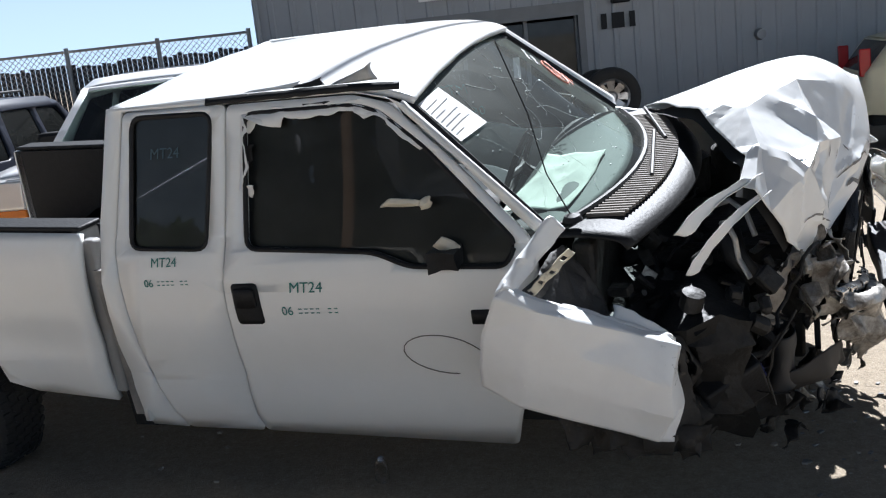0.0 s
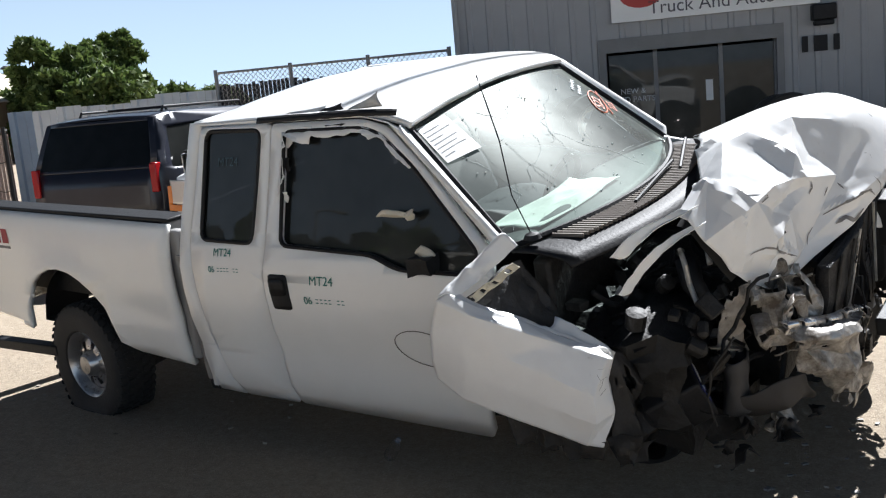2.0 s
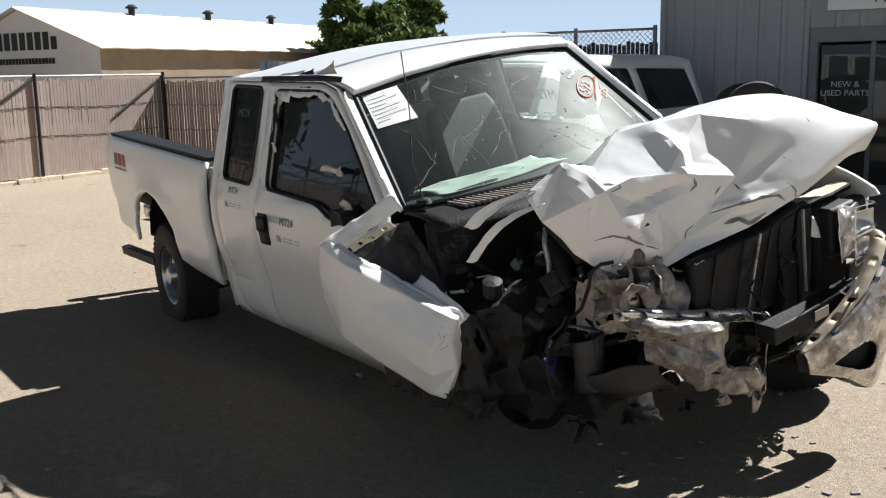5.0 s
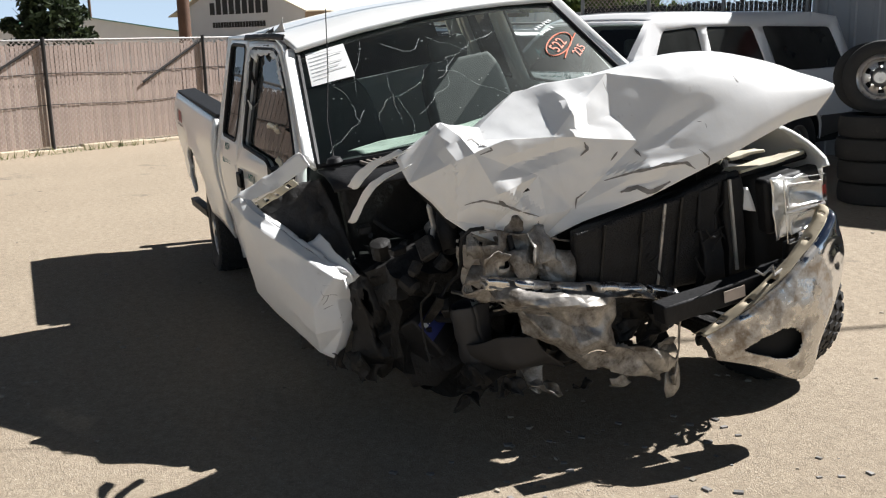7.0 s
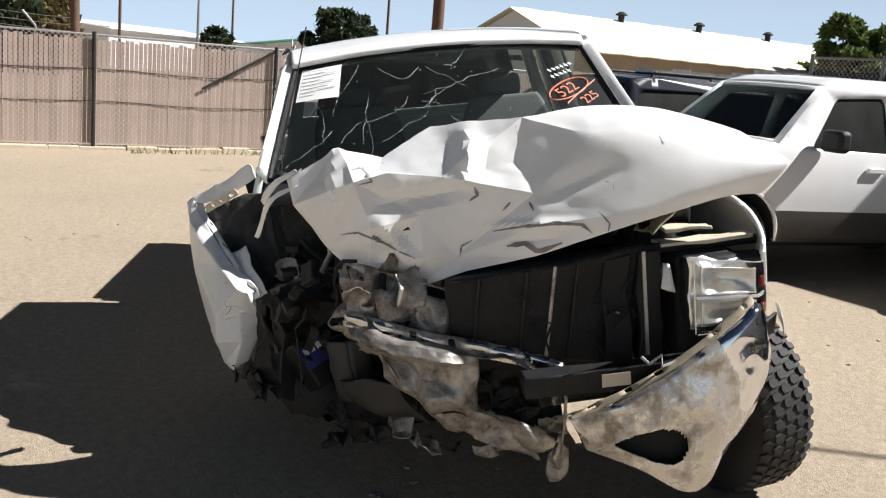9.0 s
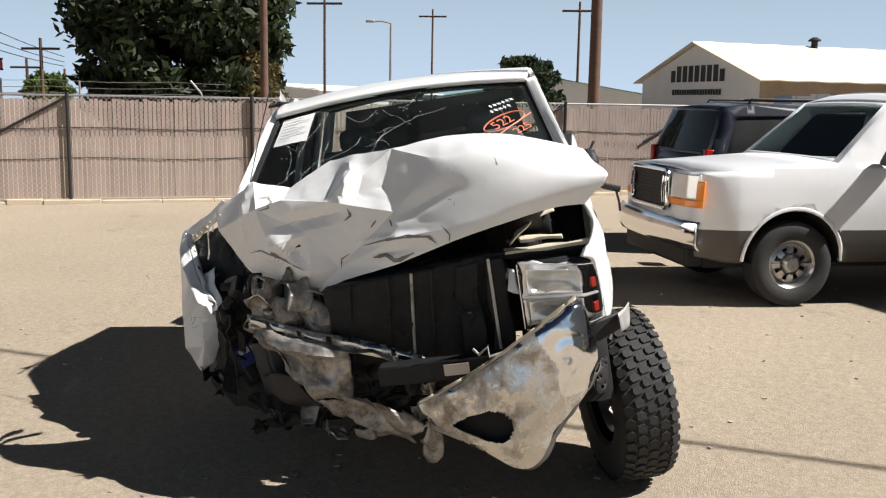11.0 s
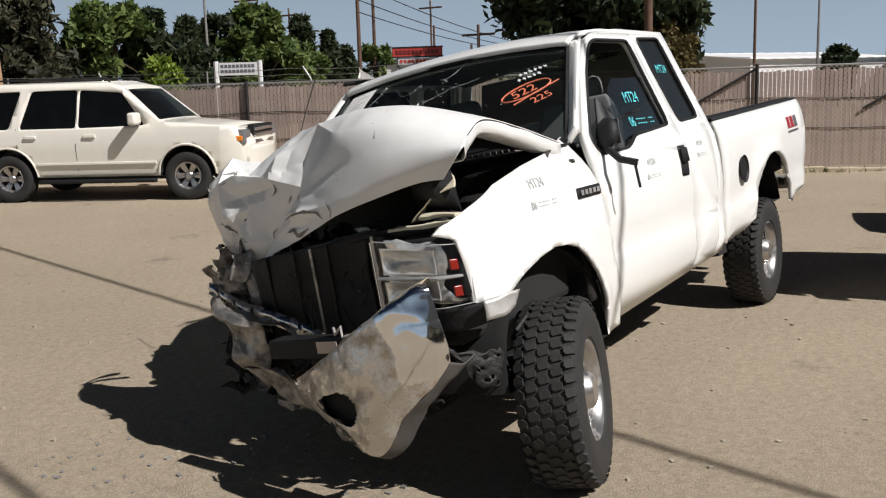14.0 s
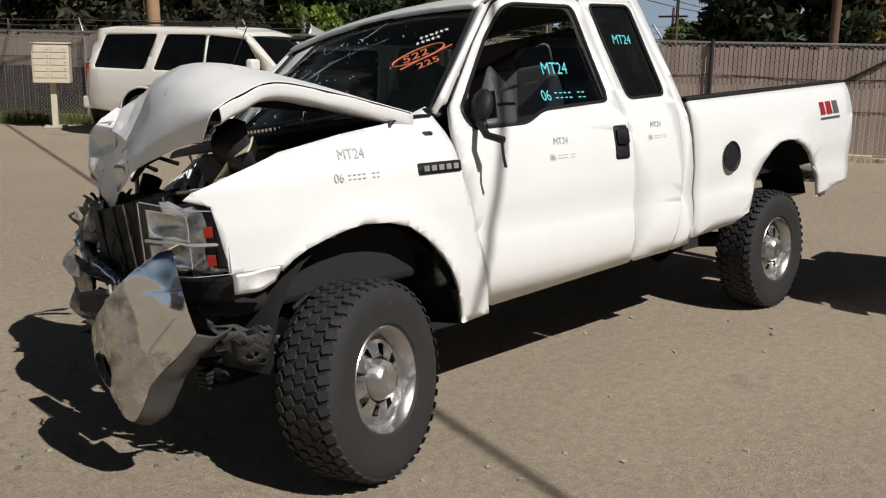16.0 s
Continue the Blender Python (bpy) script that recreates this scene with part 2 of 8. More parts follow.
def add_tube(bm, points, radius, sides=8, index=0, caps=True):
    """A round bar through a row of points; radius may be one number or one for each point."""
    pts = [Vector(p) for p in points]
    rad = radius if isinstance(radius, (list, tuple)) else [radius] * len(pts)
    rings = []
    up = Vector((0.13, 0.37, 0.92)).normalized()
    for i, p in enumerate(pts):
        d = (pts[min(i + 1, len(pts) - 1)] - pts[max(i - 1, 0)]).normalized()
        a = d.cross(up)
        if a.length < 0.05:
            a = d.cross(Vector((1, 0, 0)))
        a.normalize()
        b = d.cross(a).normalized()
        rings.append([bm.verts.new(p + rad[i] * (math.cos(2 * math.pi * k / sides) * a + math.sin(2 * math.pi * k / sides) * b)) for k in range(sides)])
    for r, s in zip(rings, rings[1:]):
        for k in range(sides):
            bm.faces.new((r[k], r[(k + 1) % sides], s[(k + 1) % sides], s[k])).material_index = index
    if caps:
        bm.faces.new(list(reversed(rings[0]))).material_index = index
        bm.faces.new(rings[-1]).material_index = index


def add_lathe(bm, profile, sides=32, index=0, closed=False):
    """Turns (radius, y) pairs about the y axis."""
    rings = []
    for r, y in profile:
        rings.append([bm.verts.new((r * math.cos(2 * math.pi * k / sides), y, r * math.sin(2 * math.pi * k / sides))) for k in range(sides)])
    for a, b in zip(rings, rings[1:]):
        for k in range(sides):
            bm.faces.new((a[k], a[(k + 1) % sides], b[(k + 1) % sides], b[k])).material_index = index
    if closed:
        bm.faces.new(rings[0]).material_index = index
        bm.faces.new(list(reversed(rings[-1]))).material_index = index


def rounded(points, radius, steps=4):
    """A closed outline of (x, z) points with its corners rounded."""
    out = []
    n = len(points)
    for i in range(n):
        p, a, b = Vector(points[i]), Vector(points[i - 1]), Vector(points[(i + 1) % n])
        r = radius[i] if isinstance(radius, (list, tuple)) else radius
        if r <= 0:
            out.append(tuple(p))
            continue
        da, db = a - p, b - p
        r = min(r, da.length * 0.45, db.length * 0.45)
        s, e = p + da.normalized() * r, p + db.normalized() * r
        for k in range(steps + 1):
            t = k / steps
            out.append(tuple((1 - t) ** 2 * s + 2 * t * (1 - t) * p + t * t * e))
    return out


def sheet(loops, depth, sign=1, cuts_z=(), cuts_x=()):
    """A flat outline in x and z with holes, filled, cut into strips and pushed out to y = sign * depth(x, z)."""
    bm = bmesh.new()
    for loop in loops:
        vs = [bm.verts.new((x, 0, z)) for x, z in loop]
        for a, b in zip(vs, vs[1:] + vs[:1]):
            bm.edges.new((a, b))
    bmesh.ops.triangle_fill(bm, edges=bm.edges[:], use_beauty=True, normal=(0, -1, 0))
    for z in cuts_z:
        bmesh.ops.bisect_plane(bm, geom=bm.verts[:] + bm.edges[:] + bm.faces[:], plane_co=(0, 0, z), plane_no=(0, 0, 1))
    for x in cuts_x:
        bmesh.ops.bisect_plane(bm, geom=bm.verts[:] + bm.edges[:] + bm.faces[:], plane_co=(x, 0, 0), plane_no=(1, 0, 0))
    for v in bm.verts:
        v.co.y = sign * depth(v.co.x, v.co.z)
    want = sign
    for f in bm.faces:
        f.normal_update()
        if f.normal.y * want < 0:
            f.normal_flip()
    return bm


def grid_surface(rows, sub=4, rough=0.0, freq=6.0, seed=0.0, keep=None, facet=None):
    """A sheet through a small grid of control points, drawn as smooth patches, with dents added."""
    ctrl = [[Vector(p) for p in row] for row in rows]

    def spline(ps, t):
        n = len(ps) - 1
        i = min(int(t * n), n - 1)
        u = t * n - i
        p0, p1, p2, p3 = ps[max(i - 1, 0)], ps[i], ps[i + 1], ps[min(i + 2, n)]
        return 0.5 * (2 * p1 + (p2 - p0) * u + (2 * p0 - 5 * p1 + 4 * p2 - p3) * u * u + (3 * p1 - p0 - 3 * p2 + p3) * u ** 3)

    nu, nv = sub * (len(ctrl) - 1), sub * (len(ctrl[0]) - 1)
    bm = bmesh.new()
    grid = []
    for i in range(nu + 1):
        col = [spline([row[j] for row in ctrl], i / nu) for j in range(len(ctrl[0]))]
        line = []
        for j in range(nv + 1):
            p = spline(col, j / nv)
            if facet:
                w = facet(j / nv)
                if w > 0:
                    a, b = min(i // sub, len(ctrl) - 2), min(j // sub, len(ctrl[0]) - 2)
                    u, v = i / sub - a, j / sub - b
                    c00, c01, c10, c11 = ctrl[a][b], ctrl[a][b + 1], ctrl[a + 1][b], ctrl[a + 1][b + 1]
                    if (a + b) % 2:
                        q = c00 + u * (c10 - c00) + v * (c01 - c00) if u + v < 1 else c11 + (1 - u) * (c01 - c11) + (1 - v) * (c10 - c11)
                    else:
                        q = c00 + u * (c10 - c00) + v * (c11 - c10) if u > v else c00 + v * (c01 - c00) + u * (c11 - c01)
                    p = p.lerp(q, w)
            if rough:
                q = p * freq + Vector((seed, seed * 1.7, seed * 0.3))
                n = noise.noise_vector(q) + 0.5 * noise.noise_vector(q * 2.3)
                p = p + rough * n
            line.append(bm.verts.new(p))
        grid.append(line)
    for i in range(nu):
        for j in range(nv):
            if keep is None or keep((i + 0.5) / nu, (j + 0.5) / nv):
                p, q, r, s = grid[i][j], grid[i][j + 1], grid[i + 1][j + 1], grid[i + 1][j]
                if facet and facet((j + 0.5) / nv) > 0:
                    if (i // sub + j // sub) % 2:
                        bm.faces.new((p, q, s))
                        bm.faces.new((q, r, s))
                    else:
                        bm.faces.new((p, q, r))
                        bm.faces.new((p, r, s))
                else:
                    bm.faces.new((p, q, r, s))
    return bm


def text_mesh(body, size, depth=0.001):
    """Writing as a mesh lying in x and y, centred."""
    cu = bpy.data.curves.new("writing", "FONT")
    cu.body = body
    cu.size = size
    cu.extrude = depth
    cu.align_x = "CENTER"
    cu.align_y = "CENTER"
    ob = bpy.data.objects.new("writing", cu)
    scene.collection.objects.link(ob)
    dg = bpy.context.evaluated_depsgraph_get()
    me = bpy.data.meshes.new_from_object(ob.evaluated_get(dg))
    bpy.data.objects.remove(ob)
    bpy.data.curves.remove(cu)
    bm = bmesh.new()
    bm.from_mesh(me)
    bpy.data.meshes.remove(me)
    return bm


# ---- the yard: ground, fences, buildings ----
def ground_material():
    m = bpy.data.materials.new("dusty_asphalt")
    m.use_nodes = True
    n, l = m.node_tree.nodes, m.node_tree.links
    b = n["Principled BSDF"]
    b.inputs["Roughness"].default_value = 0.92
    b.inputs["Specular IOR Level"].default_value = 0.25
    tc = n.new("ShaderNodeTexCoord")

    def noise_node(scale, detail, rough=0.6):
        t = n.new("ShaderNodeTexNoise")
        t.inputs["Scale"].default_value = scale
        t.inputs["Detail"].default_value = detail
        t.inputs["Roughness"].default_value = rough
        l.new(tc.outputs["Object"], t.inputs["Vector"])
        return t

    def mixed(fac, a, c):
        x = n.new("ShaderNodeMix")
        x.data_type = "RGBA"
        l.new(fac, x.inputs["Factor"])
        for key, v in (("A", a), ("B", c)):
            if isinstance(v, tuple):
                x.inputs[key].default_value = (*v, 1)
            else:
                l.new(v, x.inputs[key])
        return x.outputs["Result"]

    def ranged(src, lo, hi):
        r = n.new("ShaderNodeMapRange")
        r.inputs["From Min"].default_value = lo
        r.inputs["From Max"].default_value = hi
        l.new(src, r.inputs["Value"])
        return r.outputs["Result"]

    base = mixed(ranged(noise_node(0.35, 6).outputs["Fac"], 0.35, 0.65), (0.300, 0.247, 0.184), (0.372, 0.309, 0.231))
    grain = mixed(ranged(noise_node(55, 4, 0.8).outputs["Fac"], 0.35, 0.65), (0.22, 0.178, 0.135), (0.46, 0.385, 0.285))
    both = n.new("ShaderNodeMix")
    both.data_type = "RGBA"
    both.inputs["Factor"].default_value = 0.5
    l.new(base, both.inputs["A"])
    l.new(grain, both.inputs["B"])
    stain = mixed(ranged(noise_node(1.1, 9, 0.65).outputs["Fac"], 0.62, 0.74), both.outputs["Result"], (0.16, 0.14, 0.115))
    pale = mixed(ranged(noise_node(2.3, 8, 0.7).outputs["Fac"], 0.66, 0.78), stain, (0.44, 0.39, 0.31))
    coarse = n.new("ShaderNodeMix")
    coarse.data_type = "RGBA"
    coarse.blend_type = "MULTIPLY"
    coarse.inputs["Factor"].default_value = 0.8
    l.new(pale, coarse.inputs["A"])
    l.new(mixed(ranged(noise_node(17, 7, 0.75).outputs["Fac"], 0.32, 0.68), (0.74, 0.73, 0.72), (1.22, 1.22, 1.2)), coarse.inputs["B"])
    pale = coarse.outputs["Result"]
    vor = n.new("ShaderNodeTexVoronoi")
    vor.inputs["Scale"].default_value = 70
    l.new(tc.outputs["Object"], vor.inputs["Vector"])
    pebbles = mixed(ranged(vor.outputs["Distance"], 0.20, 0.12), pale, (0.46, 0.42, 0.35))
    spots = mixed(ranged(noise_node(4.5, 6, 0.6).outputs["Fac"], 0.70, 0.74), pebbles, (0.13, 0.105, 0.08))
    final = mixed(ranged(noise_node(0.9, 8, 0.7).outputs["Fac"], 0.70, 0.80), spots, (0.40, 0.345, 0.265))
    l.new(final, b.inputs["Base Color"])
    bp = n.new("ShaderNodeBump")
    bp.inputs["Strength"].default_value = 0.8
    bp.inputs["Distance"].default_value = 0.014
    add = n.new("ShaderNodeMath")
    add.operation = "ADD"
    l.new(noise_node(95, 5, 0.7).outputs["Fac"], add.inputs[0])
    l.new(noise_node(7, 5, 0.6).outputs["Fac"], add.inputs[1])
    l.new(add.outputs["Value"], bp.inputs["Height"])
    l.new(bp.outputs["Normal"], b.inputs["Normal"])
    return m


bm = bmesh.new()
R = 900
for x0, x1 in ((-R, -60), (-60, 60), (60, R)):
    for y0, y1 in ((-R, -60), (-60, 60), (60, R)):
        bm.faces.new([bm.verts.new((x, y, 0)) for x, y in ((x0, y0), (x1, y0), (x1, y1), (x0, y1))])
bmesh.ops.remove_doubles(bm, verts=bm.verts[:], dist=0.001)
ground = part("ground", bm, ground_material(), smooth=0)
tagged(ground, "sunlit tan dusty asphalt yard with stains and grit", "ground", kind="structure")


def sky_glow_material():
    """A glow painted as bright low sky, fading upwards to transparent."""
    m = bpy.data.materials.new("sky_glow")
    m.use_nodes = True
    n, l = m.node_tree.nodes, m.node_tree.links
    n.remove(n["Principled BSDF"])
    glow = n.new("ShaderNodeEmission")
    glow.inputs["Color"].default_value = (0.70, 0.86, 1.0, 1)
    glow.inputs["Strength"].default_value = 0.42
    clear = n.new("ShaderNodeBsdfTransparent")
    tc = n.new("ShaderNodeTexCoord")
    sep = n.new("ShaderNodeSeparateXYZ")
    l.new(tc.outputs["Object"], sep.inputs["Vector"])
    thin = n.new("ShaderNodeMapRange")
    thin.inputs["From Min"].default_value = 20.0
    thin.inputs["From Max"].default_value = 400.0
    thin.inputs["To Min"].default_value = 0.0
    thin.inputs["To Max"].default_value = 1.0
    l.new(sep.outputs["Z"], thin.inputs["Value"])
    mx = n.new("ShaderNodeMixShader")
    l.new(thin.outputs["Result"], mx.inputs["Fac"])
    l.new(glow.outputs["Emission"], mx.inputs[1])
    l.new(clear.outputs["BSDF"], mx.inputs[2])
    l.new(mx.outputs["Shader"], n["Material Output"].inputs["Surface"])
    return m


# Glowing ring added so the sky near the horizon looks brighter.
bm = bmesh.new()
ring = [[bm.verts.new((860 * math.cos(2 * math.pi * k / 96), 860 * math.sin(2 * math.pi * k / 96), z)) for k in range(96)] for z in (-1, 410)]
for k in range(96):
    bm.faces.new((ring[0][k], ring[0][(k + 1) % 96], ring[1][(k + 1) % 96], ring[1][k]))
backdrop = part("backdrop", bm, sky_glow_material(), smooth=40)
tagged(backdrop, "glowing backdrop ring that paints the pale low sky", "sky", kind="structure")


def along(a, b):
    """A frame whose x runs from a to b on the ground."""
    d = Vector((b[0] - a[0], b[1] - a[1], 0))
    ang = math.degrees(math.atan2(d.y, d.x))
    return pose(a[0], a[1], 0, 0, 0, ang), d.length


SLAT = mat("faded_tan_privacy_slats", (0.34, 0.262, 0.225), 0.75, random=0.14, vary=0.16, scale=2.5, dirt=(0.40, 0.32, 0.26), dirt_amount=0.35, dirt_scale=2.0)
DARKSLAT = mat("black_privacy_slats", (0.020, 0.020, 0.022), 0.6, vary=0.3, scale=5)
WIRE = mat("fence_wire", (0.48, 0.42, 0.38), 0.5, metal=0.3, vary=0.2)
CURB = mat("concrete_footing", (0.50, 0.42, 0.31), 0.9, vary=0.2, scale=3, bump=0.5, bump_scale=25)


def chain_fence(name, a, b, height, label, slats, slat_mat, post_gap=3.0, footing=True, rail=True, slat_top=None, braces=()):
    m, length = along(a, b)
    root = thing(name, m, label, "fence", kind="structure")
    rnd = random.Random(len(name) + int(length * 10))
    if slats:
        x, top, count = 0.0, slat_top or height - 0.06, 0
        bm = bmesh.new()
        add_box(bm, 0.0, 0.062, -0.004, 0.004, 0.10, top)
        shape = mesh_of(bm, "slat", 0)
        shape.materials.append(slat_mat)
        rest = bmesh.new()
        while x < length:
            y = rnd.uniform(-0.006, 0.006)
            tall = 1 + rnd.uniform(-0.02, 0.012)
            if count < 300:
                ob = new("slat", shape)
                ob.parent = root
                ob.location = (x, y, 0)
                ob.scale = (1, 1, tall)
            else:
                add_box(rest, x, x + 0.062, y - 0.004, y + 0.004, 0.10, top * tall)
            count += 1
            x += 0.073
        if count > 300:
            tagged(part("slats", rest, slat_mat, root, smooth=0), kind="stuff")
        else:
            rest.free()
    bm = bmesh.new()
    step, w = 0.085, 0.0032
    k = -int(height / step) - 1
    while k * step < length:
        for sgn in (1, -1):
            x0 = k * step if sgn > 0 else k * step + height
            x1 = x0 + sgn * height
            pa, pb = [x0, 0.05], [x1, height]
            lo, hi = 0.0, 1.0
            dx = x1 - x0
            t0, t1 = (0 - x0) / dx, (length - x0) / dx
            lo, hi = max(lo, min(t0, t1)), min(hi, max(t0, t1))
            if hi > lo:
                p = [(x0 + dx * t, 0.05 + (height - 0.05) * t) for t in (lo, hi)]
                yy = 0.011
                vs = [bm.verts.new((px + ox, yy, pz + oz)) for (px, pz) in p for ox, oz in ((-w, 0), (w, 0))]
                bm.faces.new((vs[0], vs[1], vs[3], vs[2]))
                vs = [bm.verts.new((px + ox, -yy, pz + oz)) for (px, pz) in p for ox, oz in ((-w, 0), (w, 0))]
                bm.faces.new((vs[0], vs[1], vs[3], vs[2]))
        k += 1
    tagged(part("mesh_wire", bm, WIRE, root, smooth=0), kind="stuff")
    n = max(1, round(length / post_gap))
    for i in range(n + 1):
        bm = bmesh.new()
        x = length * i / n
        add_tube(bm, [(x, -0.050, 0), (x, -0.050, height + 0.05)], 0.032, 10)
        part("post", bm, STEEL if not footing else IRON, root)
    for i in braces:
        bm = bmesh.new()
        x = length * i / n
        add_tube(bm, [(x, -0.045, height - 0.02), (x - 1.3, -0.045, height - 0.75)], 0.022, 8)
        part("brace", bm, IRON, root)
    if slats and footing:
        for z in (0.42 * height, 0.70 * height):
            bm = bmesh.new()
            add_tube(bm, [(length * k / 40, -0.016, z + 0.02 * math.sin(k * 1.3)) for k in range(41)], 0.006, 5)
            part("tension_wire", bm, IRON, root)
    if rail:
        bm = bmesh.new()
        add_tube(bm, [(0, 0.03, height), (length, 0.03, height)], 0.021, 8)
        part("top_rail", bm, STEEL, root)
    if footing:
        x = 0.0
        while x < length:
            e = min(length, x + rnd.uniform(0.4, 1.0))
            bm = bmesh.new()
            add_box(bm, x, e, -0.10 - rnd.uniform(0, 0.05), 0.10, -0.02, 0.05 + rnd.uniform(0, 0.05))
            bmesh.ops.bevel(bm, geom=bm.edges[:], offset=0.012, segments=1, affect="EDGES")
            part("footing_block", bm, CURB, root, smooth=0)
            x = e + 0.006
    return root


FENCE_A, FENCE_B = (-16.0, 3.8), (-5.95, -18.6)
chain_fence("slatted_fence", FENCE_B, FENCE_A, 1.83, "chain-link fence with faded tan privacy slats and a concrete footing", True, SLAT, braces=(2, 4, 6, 7, 8))
chain_fence("slatted_gate", (-10.4, 6.6), (-6.75, 7.98), 2.36, "tall chain-link gate panel with dark slats", True, DARKSLAT, post_gap=1.2, footing=False, slat_top=2.16)


chain_fence("fence_return", (-15.95, 3.84), (-13.6, 4.72), 1.76, "short slatted fence end by the sheet metal", True, SLAT, post_gap=1.8)


def sheet_fence(a, b, height):
    m, length = along(a, b)
    root = thing("sheet_metal_fence", m, "white corrugated sheet metal fence", "fence", kind="structure")
    x, i = 0.0, 0
    rnd = random.Random(4)
    while x < length:
        bm = bmesh.new()
        w, h = 0.42, height + rnd.uniform(-0.05, 0.07)
        pts = [(0, 0), (0.10, 0), (0.13, 0.035), (0.27, 0.035), (0.30, 0), (0.415, 0)]
        lo = [bm.verts.new((x + px, py, 0.0)) for px, py in pts]
        hi = [bm.verts.new((x + px, py, h)) for px, py in pts]
        for k in range(len(pts) - 1):
            bm.faces.new((lo[k], lo[k + 1], hi[k + 1], hi[k]))
        part("panel", bm, BLUEGREY if i == 0 else WHITESHEET, root, smooth=0, thick=0.004)
        x, i = x + w, i + 1


sheet_fence((-13.5, 4.75), (-10.45, 6.62), 2.06)


def workshop():
    """The grey sheet-metal workshop with its open bay, sign and lamp."""
    m, _ = along((-6.6, 7.9), (-6.6 + math.cos(radians(23)), 7.9 + math.sin(radians(23))))
    root = thing("workshop", m, "grey corrugated metal workshop with an open dark bay and a sign", "building", kind="structure")
    L, H, D = 26.0, 5.4, 10.0
    d0, d1, dh = 2.24, 4.62, 2.08

    def ribbed(name, x0, x1, z0, z1):
        bm = bmesh.new()
        x = x0
        pts = []
        while x < x1 - 1e-6:
            for px, py in ((0, 0), (0.20, 0), (0.22, -0.018), (0.28, -0.018), (0.30, 0)):
                if x + px < x1:
                    pts.append((x + px, py))
            x += 0.305
        pts.append((x1, 0))
        lo = [bm.verts.new((px, py, z0)) for px, py in pts]
        hi = [bm.verts.new((px, py, z1)) for px, py in pts]
        for k in range(len(pts) - 1):
            bm.faces.new((lo[k], lo[k + 1], hi[k + 1], hi[k]))
        part(name, bm, CORRUGATED, root, smooth=0, thick=0.03)

    ribbed("wall", 0, d0, 0, H)
    ribbed("wall", d1, L, 0, H)
    ribbed("wall", d0, d1, dh, H)
    bm = bmesh.new()
    add_box(bm, 0.0, 0.03, 0.02, D, 0, H)
    add_box(bm, L - 0.03, L, 0.02, D, 0, H)
    add_box(bm, 0, L, D, D + 0.03, 0, H)
    part("wall", bm, CORRUGATED, root, smooth=0)
    bm = bmesh.new()
    add_box(bm, -0.1, L + 0.1, -0.1, D + 0.1, H, H + 0.08)
    part("roof", bm, CORRUGATED, root, smooth=0)
    bm = bmesh.new()
    add_box(bm, d0 - 0.10, d0, -0.05, 0.2, 0, dh)
    add_box(bm, d1, d1 + 0.10, -0.05, 0.2, 0, dh)
    add_box(bm, d0 - 0.10, d1 + 0.10, -0.05, 0.2, dh, dh + 0.20)
    part("door_frame", bm, mat("grey_trim", (0.20, 0.20, 0.20), 0.6, vary=0.1), root, smooth=0)
    bm = bmesh.new()
    add_box(bm, d0 - 1.5, d1 + 1.5, 4.0, 4.1, 0, 3.4)
    add_box(bm, d0 - 1.5, d0 - 1.4, 0.05, 4.0, 0, 3.4)
    add_box(bm, d1 + 1.4, d1 + 1.5, 0.05, 4.0, 0, 3.4)
    add_box(bm, d0 - 1.5, d1 + 1.5, 0.05, 4.1, 3.4, 3.5)
    part("bay_lining", bm, mat("dark_bay_lining", (0.05, 0.05, 0.055), 0.9, vary=0.2), root, smooth=0)
    # glazed shop front, dark inside, with its painted words
    pane_x = (d0, d0 + 0.70, d0 + 1.62, d1)
    for a, b in zip(pane_x, pane_x[1:]):
        bm = bmesh.new()
        add_box(bm, a + 0.03, b - 0.03, 0.10, 0.11, 0.12, dh - 0.04)
        part("glass_pane", bm, TINT, root, "dark reflecting shop window pane")
        bm = bmesh.new()
        add_box(bm, b - 0.03, b + 0.03, 0.06, 0.15, 0.0, dh)
        part("mullion", bm, bpy.data.materials["grey_trim"], root, smooth=0)
    bm = bmesh.new()
    add_box(bm, d0, d1, 0.06, 0.15, 0.0, 0.12)
    part("sill", bm, bpy.data.materials["grey_trim"], root, smooth=0)
    for body, z in (("NEW &", 1.50), ("USED PARTS", 1.38)):
        bm = text_mesh(body, 0.115)
        bm.transform(pose(d0 + 0.36, 0.094, z, 90, 0, 0))
        part("window_lettering", bm, mat("white_window_paint", (0.55, 0.56, 0.58), 0.7) if z > 1.45 else bpy.data.materials["white_window_paint"], root, smooth=0)
    bm = bmesh.new()
    add_box(bm, d0 + 1.40, d0 + 1.50, 0.092, 0.098, 1.28, 1.58)
    part("paper_notice", bm, PAPER, root, smooth=0)
    bm = bmesh.new()
    add_box(bm, 2.35, 5.20, -0.10, -0.03, 2.50, 3.5)
    part("sign_board", bm, mat("white_sign", (0.80, 0.80, 0.78), 0.5, vary=0.03), root, "white painted sign with dark lettering")
    bm = text_mesh("Truck And Auto Parts", 0.26)
    bm.transform(pose(4.05, -0.105, 2.66, 90, 0, 0))
    part("sign_lettering", bm, mat("sign_ink", (0.10, 0.10, 0.11), 0.6), root, smooth=0)
    bm = bmesh.new()
    add_box(bm, 3.40, 5.05, -0.106, -0.101, 2.92, 3.25)
    part("sign_band", bm, mat("sign_ink_dark", (0.12, 0.13, 0.16), 0.6), root, smooth=0)
    bm = bmesh.new()
    add_lathe(bm, [(0.001, -0.106), (0.30, -0.106), (0.30, -0.101)], 20)
